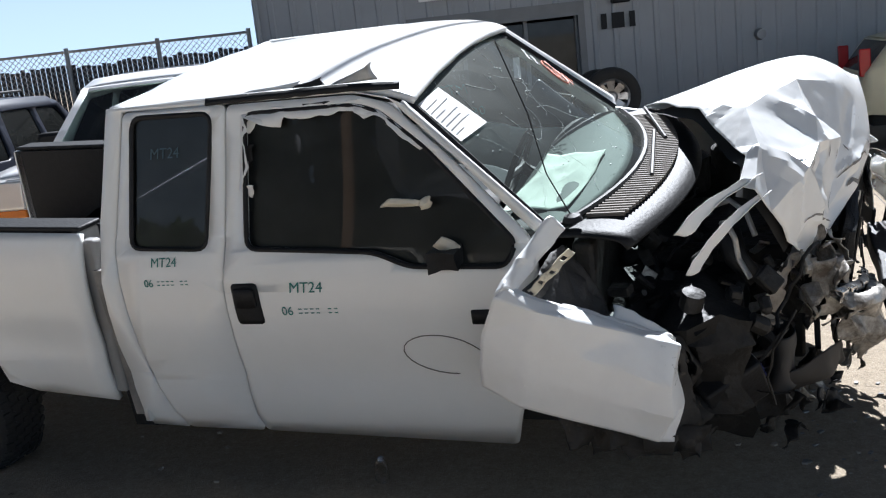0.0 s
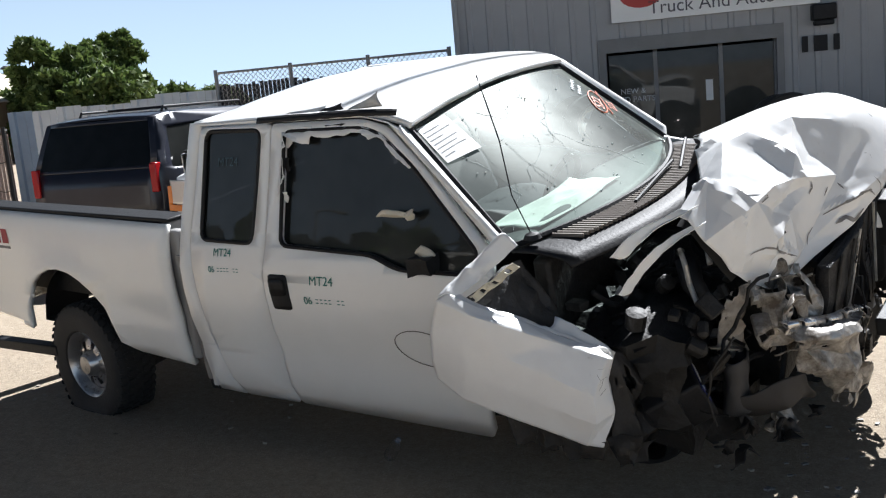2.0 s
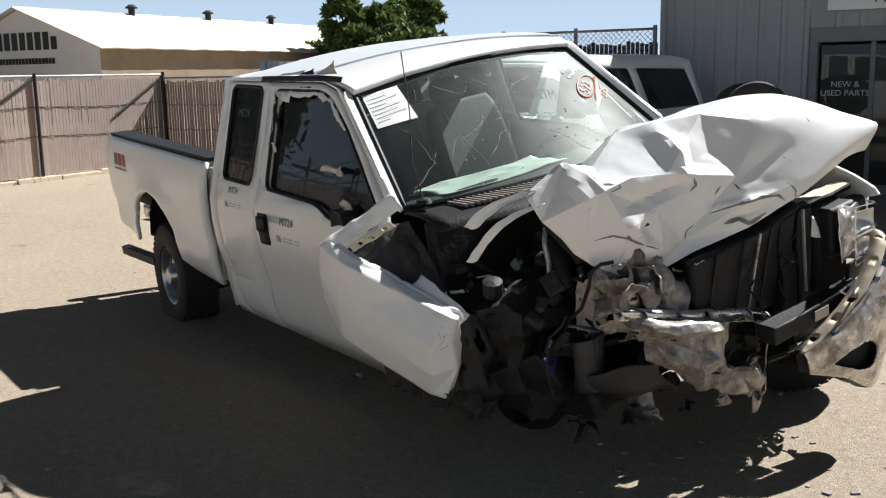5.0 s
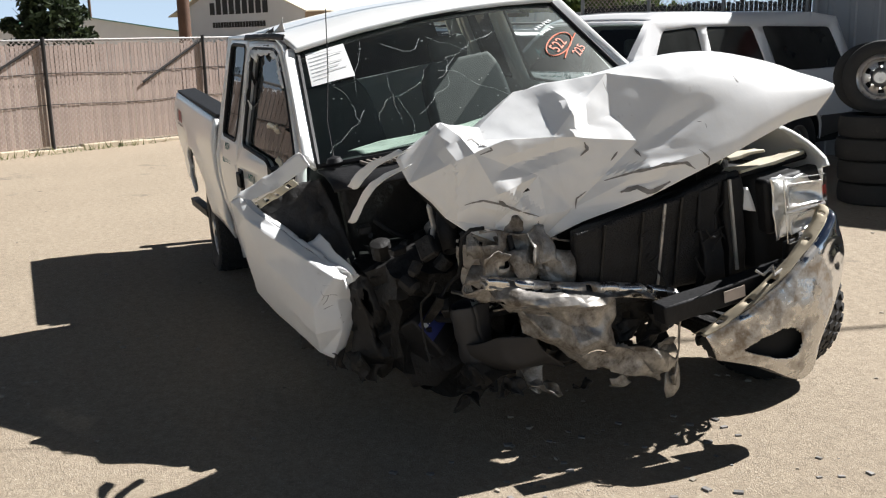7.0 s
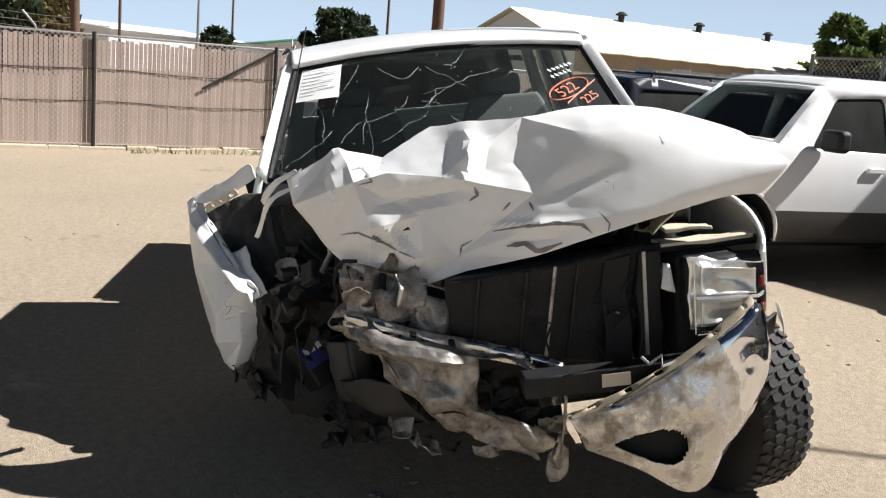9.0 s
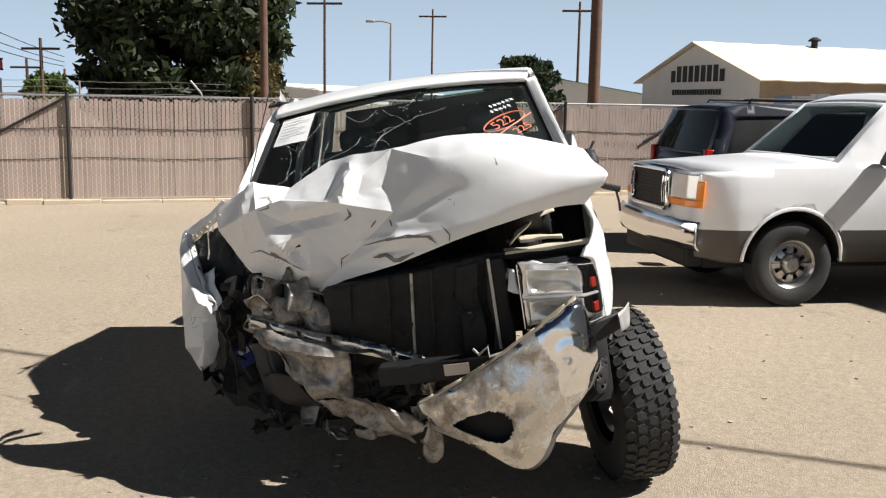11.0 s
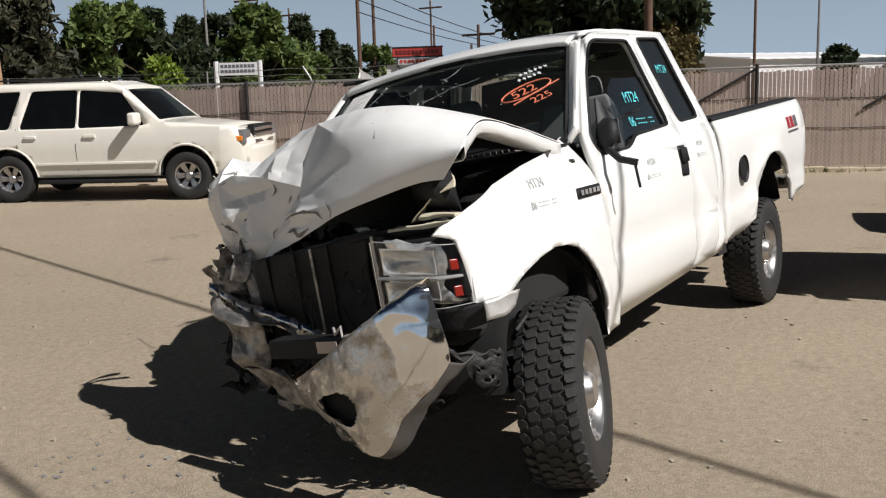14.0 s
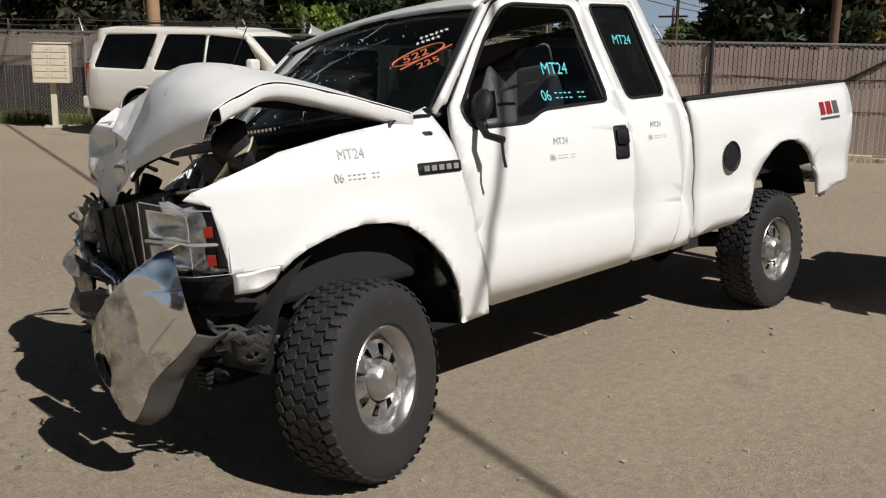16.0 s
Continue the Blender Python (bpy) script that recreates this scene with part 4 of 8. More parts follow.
def suv(name, m, label, wb, fo, ro, hw, top, belt, windows, paint, lower, glass_front, front, holes=8, spokes=0, rear_glass=None, rim_mat=None, R=0.39, rack=False, lower_z=0.78, mirrors=True):
    """A parked estate car. top: the side outline above the sills from the front bumper over the roof to the rear bumper;
    glass_front and rear_glass: which stretches of that outline are windscreens. The origin is on the ground under the front axle."""
    root = thing(name, m, label, "car")
    sill = 0.40
    outline = [(fo - 0.05, sill + 0.05)] + top + [(-wb - ro + 0.04, sill + 0.10)]
    bottom = [(-wb - 0.60, sill + 0.05)] + arch_points(-wb, 0.42, 0.47, sill + 0.0) + arch_points(0, 0.42, 0.47, sill + 0.0) + [(0.60, sill)]
    loop = outline + bottom
    nose, tail = fo, -wb - ro

    def depth(x, z):
        y = hw * lerp_table(SIDE_TABLE, z)
        y -= 0.16 * max(0, (x - (nose - 0.45)) / 0.45) ** 2
        y -= 0.10 * max(0, ((tail + 0.4) - x) / 0.4) ** 2
        return y

    cuts = [0.45, 0.5, 0.56, 0.62, 0.7, 0.78, 0.86, 0.95, 1.08, 1.16, 1.25, 1.4, 1.55, 1.7, 1.82]
    cx = [nose - 0.1, nose - 0.25, nose - 0.4, tail + 0.12, tail + 0.3] + [-wb - 0.55 + 0.11 * k for k in range(11)] + [-0.55 + 0.11 * k for k in range(11)]
    for s in (1, -1):
        bm = sheet([loop] + [rounded(w, 0.06) for w in windows], depth, s, cuts, cx)
        for f in bm.faces:
            if f.calc_center_median().z < lower_z:
                f.material_index = 1
        part("side_panel", bm, [paint, lower], root, thick=0.03)
        for w in windows:
            part("window", sheet([rounded(w, 0.06)], lambda x, z: depth(x, z) - 0.018, s, cuts), TINT, root)
        if len(windows) > 1:
            doors = windows[:2]
            for w in doors:
                xs = [p[0] for p in w]
                bm = bmesh.new()
                x = min(xs) + 0.10
                z = belt - 0.14
                add_box(bm, x, x + 0.20, s * (depth(x, z) + 0.002), s * (depth(x, z) + 0.035), z - 0.025, z + 0.025)
                part("door_handle", bm, paint, root, bevel=0.008)
                for xx in (min(xs) - 0.05,):
                    bm = bmesh.new()
                    for za, zb in zip([0.5, 0.7, 0.9], [0.7, 0.9, belt]):
                        vs = [bm.verts.new((xx + o, s * (depth(xx, z2) + 0.002), z2)) for z2 in (za, zb) for o in (-0.005, 0.005)]
                        bm.faces.new((vs[0], vs[1], vs[3], vs[2]))
                    part("door_gap", bm, DARK, root, smooth=0)
        if mirrors:
            bm = bmesh.new()
            xm = max(p[0] for p in windows[0]) - 0.12
            add_box(bm, xm - 0.06, xm + 0.08, s * (hw - 0.03), s * (hw + 0.24), belt + 0.02, belt + 0.22)
            part("mirror", bm, BLACK if paint is SILVER else paint, root, bevel=0.04)
    # top skin
    groups = {}
    for i in range(len(top) - 1):
        key = "windscreen" if i == glass_front else ("rear_window" if i == rear_glass else "skin")
        (x0, z0), (x1, z1) = top[i], top[i + 1]
        groups.setdefault(key, []).append((x0, z0, x1, z1))
    N = 10

    def strip(bm, x0, z0, x1, z1, lo=-1.0, hi=1.0, t0=0.0, t1=1.0, lift=0.0):
        rows = []
        steps = 3
        for k in range(steps + 1):
            t = t0 + (t1 - t0) * k / steps
            x, z = x0 + (x1 - x0) * t, z0 + (z1 - z0) * t
            y = depth(x, z)
            steep = abs(z1 - z0) / max(1e-6, math.hypot(x1 - x0, z1 - z0))
            row = []
            for j in range(N + 1):
                u = lo + (hi - lo) * j / N
                c = 1 - u * u
                row.append(bm.verts.new((x + math.copysign(0.06 * steep * c, -(x1 - x0) if abs(x1 - x0) < 0.3 and x < -1 else 1) * (1 if x > -1 else (-1 if x < -wb else 0)), u * y, z + 0.035 * (1 - steep) * c + lift)))
            rows.append(row)
        for a, b in zip(rows, rows[1:]):
            for j in range(N):
                bm.faces.new((a[j], a[j + 1], b[j + 1], b[j]))

    bm = bmesh.new()
    for seg in groups["skin"]:
        strip(bm, *seg)
    for key in ("windscreen", "rear_window"):
        for seg in groups.get(key, ()):
            strip(bm, *seg, lo=-1.0, hi=-0.90)
            strip(bm, *seg, lo=0.90, hi=1.0)
            strip(bm, *seg, lo=-0.90, hi=0.90, t0=0.0, t1=0.06)
            strip(bm, *seg, lo=-0.90, hi=0.90, t0=0.94, t1=1.0)
    bmesh.ops.remove_doubles(bm, verts=bm.verts[:], dist=0.004)
    part("body_top", bm, paint, root, thick=0.02)
    for key in ("windscreen", "rear_window"):
        for seg in groups.get(key, ()):
            bm = bmesh.new()
            strip(bm, *seg, lo=-0.90, hi=0.90, t0=0.06, t1=0.94)
            part(key, bm, GLASS if key == "windscreen" else TINT, root)
    # inside and underneath
    bm = bmesh.new()
    add_box(bm, -wb - ro + 0.15, fo - 0.15, -hw + 0.20, hw - 0.20, 0.34, 0.62)
    part("underbody", bm, DARK, root)
    bm = bmesh.new()
    add_box(bm, -0.95, -0.55, -hw + 0.14, hw - 0.14, 0.62, belt - 0.05)
    part("dashboard", bm, DASH, root, bevel=0.04)
    for x in (-1.75, -2.75):
        for y in (-0.42, 0.42):
            bm = bmesh.new()
            add_box(bm, x - 0.25, x + 0.30, y - 0.26, y + 0.26, 0.62, 0.88)
            add_box(bm, x - 0.42, x - 0.24, y - 0.25, y + 0.25, 0.75, belt + 0.20)
            add_box(bm, x - 0.42, x - 0.30, y - 0.14, y + 0.14, belt + 0.22, belt + 0.42)
            part("seat", bm, SEAT, root, bevel=0.05)
    for x in (0, -wb):
        for s in (1, -1):
            bm = bmesh.new()
            add_lathe(bm, [(0.46, -0.16), (0.46, 0.16)], 24)
            bm.transform(pose(x, s * (hw - 0.19), 0.42))
            for v in bm.verts[:]:
                if v.co.z < 0.40:
                    v.co.z = 0.40
            part("wheel_well", bm, DARK, root)
            mm = pose(x, s * (hw - 0.13), R) @ (Matrix.Identity(4) if s > 0 else Matrix.Rotation(math.pi, 4, "Z"))
            wheel(root, mm, R, 0.25, R * 0.55, holes, 0, 0, rim_mat, spokes=spokes)
    if rack:
        for s in (1, -1):
            bm = bmesh.new()
            zt = max(p[1] for p in top) + 0.07
            add_tube(bm, [(-1.35, s * hw * 0.60, zt - 0.07), (-1.4, s * hw * 0.60, zt), (-wb - 0.4, s * hw * 0.60, zt), (-wb - 0.45, s * hw * 0.6, zt - 0.07)], 0.017, 8)
            part("roof_rail", bm, BLACK, root)
        for x in (-1.9, -wb + 0.1):
            bm = bmesh.new()
            add_tube(bm, [(x, -hw * 0.60, zt), (x, hw * 0.60, zt)], 0.016, 8)
            part("roof_bar", bm, BLACK, root)
    if paint is CREAM:
        for s in (1, -1):
            bm = bmesh.new()
            add_box(bm, -wb + 0.52, -0.52, s * (hw - 0.06), s * (hw + 0.05), 0.30, 0.36)
            part("running_board", bm, BLACK, root, bevel=0.015)
            bm = bmesh.new()
            add_box(bm, -wb + 0.50, -0.50, s * (hw - 0.012), s * (hw + 0.008), 0.60, 0.64)
            part("side_moulding", bm, CREAM, root, bevel=0.006)
    for x in (0, -wb):
        for s in (1, -1):
            bm = bmesh.new()
            add_tube(bm, [(x + 0.475 * math.cos(a), s * (depth(x + 0.475 * math.cos(a), 0.42 + 0.475 * math.sin(a)) + 0.004), 0.42 + 0.475 * math.sin(a)) for a in [math.pi * k / 20 for k in range(21)]], 0.018, 6)
            part("arch_trim", bm, CHROME if paint is NAVY else paint, root)
    front(root, nose, hw)
    for s in (1, -1):
        bm = bmesh.new()
        xr = tail + 0.02
        add_box(bm, xr - 0.03, xr + 0.10, s * (hw - 0.20), s * (hw - 0.108), 0.95, 1.28)
        part("tail_lamp", bm, RED, root, bevel=0.015)
    bm = bmesh.new()
    add_box(bm, tail - 0.10, tail + 0.14, -hw + 0.10, hw - 0.10, 0.48, 0.70)
    part("rear_bumper", bm, CHROME if paint is SILVER else lower, root, bevel=0.03)
    return root


def big_front(root, nose, hw):
    """A chrome bumper, an upright dark grille in a bright frame, clear headlamps with amber below and outside."""
    rows = []
    for z in (0.52, 0.57, 0.72, 0.78):
        rows.append([(nose + 0.13 - 0.07 * u * u - 0.24 * max(0, abs(u) - 0.7) ** 1.5 - (0.03 if z in (0.52, 0.78) else 0), u * (hw + 0.01), z) for u in (-1, -0.9, -0.75, -0.5, 0, 0.5, 0.75, 0.9, 1)])
    part("front_bumper", grid_surface(rows, 3), CHROME, root, "chrome front bumper", thick=0.02)
    bm = bmesh.new()
    loop = rounded([(-0.46, 0.84), (0.46, 0.84), (0.46, 1.20), (-0.46, 1.20)], 0.08)
    vs = [[bm.verts.new((nose + 0.075 - o, y, z)) for y, z in loop] for o in (0.12, 0.0)]
    n = len(loop)
    for k in range(n):
        bm.faces.new((vs[0][k], vs[0][(k + 1) % n], vs[1][(k + 1) % n], vs[1][k]))
    bm.faces.new(vs[1])
    part("grille", bm, BLACK, root, "dark upright grille")
    bm = bmesh.new()
    add_tube(bm, [(nose + 0.078, y, z) for y, z in loop + loop[:1]], 0.022, 8, caps=False)
    part("grille_surround", bm, CHROME, root, "bright chrome grille frame")
    for k in range(9):
        bm = bmesh.new()
        z = 0.88 + 0.034 * k
        add_box(bm, nose + 0.076, nose + 0.082, -0.36, 0.36, z, z + 0.008)
        part("grille_slat", bm, IRON, root, smooth=0)

    def face(y, z, out=0.0):
        t = max(0.0, (abs(y) - 0.50) / (hw - 0.53))
        return Vector((nose + 0.045 + out - 0.06 * t - 0.20 * max(0, t - 0.6) ** 1.4 - 0.05 * (z - 0.9), y, z))

    for s in (1, -1):
        for k in range(2):
            bm = bmesh.new()
            yy = s * (0.385 + 0.055 * k)
            add_tube(bm, [(nose + 0.09, yy, 0.90), (nose + 0.10, yy, 1.02), (nose + 0.09, yy, 1.14)], 0.014, 8)
            part("grille_loop", bm, CHROME, root)
        rows = [[face(s * (0.51 + 0.34 * a), z, 0.012) for z in (0.96, 1.04, 1.12, 1.185)] for a in (0, 0.3, 0.6, 0.9, 1.2)]
        part("headlight", grid_surface(rows, 3), mat("headlight_reflector", (0.70, 0.68, 0.64), 0.12, metal=0.5, vary=0.1) if s > 0 and "headlight_reflector" not in bpy.data.materials else bpy.data.materials["headlight_reflector"], root, "clear square headlight", thick=0.02)
        rows = [[face(s * (0.51 + (hw - 0.54) * a), z, 0.014) for z in (0.895, 0.925, 0.955)] for a in (0, 0.2, 0.4, 0.6, 0.8, 1)]
        lamp_strip = part("turn_signal", grid_surface(rows, 3), AMBER, root, "amber turn signal below the headlight", thick=0.02)
        rows = [[face(s * (hw - 0.10 + 0.07 * a), z, 0.014) for z in (0.955, 1.02, 1.08, 1.13)] for a in (0, 0.35, 0.7, 1)]
        part("corner_lamp", grid_surface(rows, 3), AMBER, lamp_strip, thick=0.02)
    bm = bmesh.new()
    add_box(bm, nose - 0.30, nose + 0.02, -hw + 0.22, hw - 0.22, 0.34, 0.53)
    part("air_dam", bm, BLACK, root, bevel=0.03)


def smooth_front(root, nose, hw):
    """A body-coloured bumper, a three-bar bright grille and wide headlamps."""
    rows = []
    for z in (0.34, 0.42, 0.62, 0.82):
        rows.append([(nose + 0.07 - 0.10 * u * u - 0.12 * max(0, abs(u) - 0.7), u * (hw - 0.125), z) for u in (-1, -0.8, -0.5, 0, 0.5, 0.8, 1)])
    part("front_bumper", grid_surface(rows, 3), CREAM, root, thick=0.02)
    for k in range(3):
        bm = bmesh.new()
        add_box(bm, nose - 0.06, nose + 0.045, -0.50, 0.50, 0.86 + 0.10 * k, 0.92 + 0.10 * k)
        part("grille_bar", bm, CHROME, root, bevel=0.01)
    bm = bmesh.new()
    add_box(bm, nose - 0.08, nose + 0.02, -0.52, 0.52, 0.84, 1.16)
    part("grille", bm, BLACK, root)
    for s in (1, -1):
        bm = bmesh.new()
        add_box(bm, nose - 0.24, nose - 0.01, s * 0.58, s * (hw - 0.10), 0.86, 1.10)
        part("headlight", bm, mat("headlight_glass", (0.30, 0.30, 0.31), 0.08, metal=0.6), root, bevel=0.03)
        bm = bmesh.new()
        add_box(bm, nose - 0.20, nose - 0.055, s * 0.70, s * (hw - 0.08), 0.92, 1.0)
        part("turn_signal", bm, AMBER, root, bevel=0.01)


def heading(x, y, deg):
    return pose(x, y, 0, 0, 0, deg)


# white estate parked behind the wreck, facing the yard
suv("white_suv", heading(-5.05, 2.58, -75.5), "silver-white large four-wheel-drive estate with dark lower trim, parked beside the wreck", 3.48, 0.92, 1.35, 1.0,
    [(0.90, 0.62), (0.92, 1.00), (0.86, 1.20), (-0.40, 1.30), (-0.98, 1.84), (-1.25, 1.92), (-4.0, 1.93), (-4.55, 1.88), (-4.80, 1.28), (-4.83, 0.62)], 1.24,
    [[(-0.78, 1.28), (-1.12, 1.74), (-1.72, 1.78), (-1.72, 1.26)], [(-1.86, 1.26), (-1.86, 1.78), (-2.72, 1.78), (-2.86, 1.26)], [(-3.02, 1.26), (-2.90, 1.78), (-4.34, 1.76), (-4.52, 1.27)]],
    SILVER, TAUPE, 3, big_front, rear_glass=7, lower_z=0.69)
# dark estate with a roof rack, tail towards the yard
suv("dark_suv", heading(-9.06, 5.99, 106), "dark blue dusty estate car with a black roof rack", 2.75, 0.82, 1.09, 0.97,
    [(0.80, 0.62), (0.82, 0.95), (0.75, 1.10), (-0.36, 1.18), (-0.91, 1.72), (-1.14, 1.80), (-3.28, 1.82), (-3.59, 1.78), (-3.80, 1.22), (-3.82, 0.62)], 1.16,
    [[(-0.71, 1.20), (-1.02, 1.66), (-1.55, 1.69), (-1.55, 1.18)], [(-1.67, 1.18), (-1.67, 1.69), (-2.38, 1.69), (-2.48, 1.18)], [(-2.62, 1.18), (-2.53, 1.69), (-3.46, 1.66), (-3.62, 1.20)]],
    NAVY, NAVY, 3, big_front, rear_glass=7, rack=True)
# pearl estate by the letter boxes
suv("cream_suv", heading(-7.93, -9.50, 116), "pearl white estate with bright wheels parked along the fence", 3.02, 0.97, 1.22, 1.0,
    [(0.94, 0.55), (0.96, 0.95), (0.80, 1.14), (-0.42, 1.26), (-1.05, 1.82), (-1.35, 1.90), (-3.7, 1.91), (-4.05, 1.87), (-4.20, 1.25), (-4.24, 0.60)], 1.20,
    [[(-0.66, 1.21), (-1.08, 1.74), (-1.79, 1.80), (-1.79, 1.19)], [(-1.83, 1.19), (-1.83, 1.80), (-2.62, 1.80), (-2.80, 1.19)], [(-2.98, 1.19), (-2.80, 1.80), (-3.86, 1.78), (-4.04, 1.21)]],
    CREAM, CREAM, 3, smooth_front, spokes=6, rear_glass=7, rack=True)

# old cream estate beyond the workshop's tyres
suv("old_cream_car", heading(5.0, 9.3, 6), "old faded cream estate car parked by the workshop", 2.75, 0.85, 1.05, 0.88,
    [(0.80, 0.55), (0.83, 0.82), (0.72, 0.95), (-0.50, 0.99), (-1.05, 1.36), (-1.3, 1.41), (-3.2, 1.41), (-3.45, 1.36), (-3.75, 0.98), (-3.80, 0.55)], 0.95,
    [[(-0.90, 0.99), (-1.15, 1.30), (-1.75, 1.34), (-1.75, 0.97)], [(-1.87, 0.97), (-1.87, 1.34), (-2.55, 1.34), (-2.62, 0.97)], [(-2.74, 0.97), (-2.67, 1.33), (-3.30, 1.31), (-3.50, 0.98)]],
    OLDCREAM, OLDCREAM, 3, smooth_front, rear_glass=7, R=0.32)


# ---- the wrecked pickup ----
ROLL = 9.2
TRUCK = pose(0, -0.169, 0.522, ROLL, 0, 0) @ pose(0, 0.08, -0.5)
TILT_BED = pose(-2.45, 0.98, 0.85, -3.7, 1.8, -2.2) @ pose(2.45, -0.98, -0.85)
truck = thing("pickup_truck", TRUCK, "white extended-cab pickup truck, its front crushed and one front wheel gone", "truck")
TO_TRUCK = TRUCK.inverted()
T_SIDE = [(0.28, 0.90), (0.34, 0.92), (0.40, 0.95), (0.50, 0.99), (0.62, 1.0), (0.70, 0.995), (0.85, 1.02), (1.02, 1.02), (1.15, 1.005), (1.25, 0.975), (1.40, 0.925), (1.60, 0.86), (1.80, 0.80), (1.90, 0.765), (2.0, 0.70)]
CUTS = [0.45, 0.5, 0.56, 0.62, 0.66, 0.70, 0.78, 0.86, 0.94, 1.02, 1.09, 1.15, 1.20, 1.25, 1.33, 1.40, 1.5, 1.6, 1.7, 1.8, 1.85]


def t_depth(x, z):
    return lerp_table(T_SIDE, z)


def crumple(bm, amount, freq, weight, seed=0.0):
    """Presses sharp folds into a sheet: ridged dents, strong where weight says so."""
    bm.normal_update()
    moved = []
    for v in bm.verts:
        q = v.co * freq + Vector((seed, 2 * seed, -seed))
        r = (1 - 2 * abs(noise.noise(q))) + 0.5 * (1 - 2 * abs(noise.noise(q * 2.1 + Vector((3.1, 0, 0)))))
        c = noise.cell_vector(q * 0.8)
        moved.append(v.co + v.normal * amount * weight(v.co) * (r - 0.6) + Vector(c) * amount * 0.25 * weight(v.co))
    for v, p in zip(bm.verts, moved):
        v.co = p
    return bm


def buckle(rows, sub, amount, weight, seed, facet=1.0, rounds=2, keep=None):
    """A sheet folded into uneven flat facets: its places are jolted, joined straight, and the creases eased."""
    rng = random.Random(seed)
    jolted = []
    for i, row in enumerate(rows):
        line = []
        for j, p in enumerate(row):
            p = Vector(p)
            inner = 1.0 if 0 < i < len(rows) - 1 and 0 < j < len(row) - 1 else 0.3
            w = weight(p) * amount * inner
            line.append(p + Vector((rng.uniform(-1, 1), rng.uniform(-1, 1), rng.uniform(-1, 1))) * w)
        jolted.append(line)
    share = facet if callable(facet) else (lambda v: facet)
    bm = grid_surface(jolted, sub, keep=keep, facet=share)
    for _ in range(rounds):
        bmesh.ops.smooth_vert(bm, verts=[v for v in bm.verts if not v.is_boundary], factor=0.5, use_axis_x=True, use_axis_y=True, use_axis_z=True)
    return bm


def fold(bm, lines):
    """Presses ridges (height above 0) and valleys (below 0) into a sheet along lines given across and up, with sharp crests."""
    bm.normal_update()
    moved = []
    for v in bm.verts:
        p = Vector((v.co.y, v.co.z))
        push = 0.0
        for y0, z0, y1, z1, high, width in lines:
            a, b = Vector((y0, z0)), Vector((y1, z1))
            t = max(0.0, min(1.0, (p - a).dot(b - a) / (b - a).length_squared))
            d = (p - a.lerp(b, t)).length
            ease = math.sin(math.pi * (0.15 + 0.7 * t))
            push += high * ease * max(0.0, 1 - d / width)
        moved.append(v.co + v.normal * push)
    flip = -1 if sum(v.normal.x for v in bm.verts) < 0 else 1
    for v, p in zip(bm.verts, moved):
        v.co = v.co + (p - v.co) * flip
    return bm


FRONT_WIN = [(-1.725, 1.265), (-1.69, 1.79), (-1.20, 1.785), (-1.10, 1.755), (-0.92, 1.61), (-0.575, 1.25), (-0.62, 1.165), (-1.01, 1.175), (-1.16, 1.235)]
REAR_WIN = [(-1.915, 1.27), (-1.845, 1.805), (-2.235, 1.815), (-2.29, 1.285)]
FRONT_DOOR = [(-0.70, 0.33), (-1.86, 0.375), (-1.85, 1.12), (-1.82, 1.28), (-1.767, 1.832), (-1.20, 1.825), (-1.06, 1.785), (-0.84, 1.585), (-0.53, 1.275), (-0.50, 1.16), (-0.51, 1.0), (-0.585, 0.72)]
REAR_DOOR = [(-1.87, 0.375), (-2.26, 0.385), (-2.34, 0.70), (-2.37, 1.28), (-2.275, 1.84), (-1.778, 1.836), (-1.83, 1.28), (-1.86, 1.12)]
CAB_BACK = [(-2.27, 0.385), (-2.455, 0.40), (-2.46, 1.15), (-2.44, 1.40), (-2.36, 1.862), (-1.60, 1.862), (-1.22, 1.842), (-1.07, 1.808), (-0.98, 1.765), (-0.48, 1.322), (-0.505, 1.288), (-0.83, 1.598), (-1.05, 1.797), (-1.20, 1.834), (-2.285, 1.85), (-2.38, 1.28), (-2.35, 0.70)]

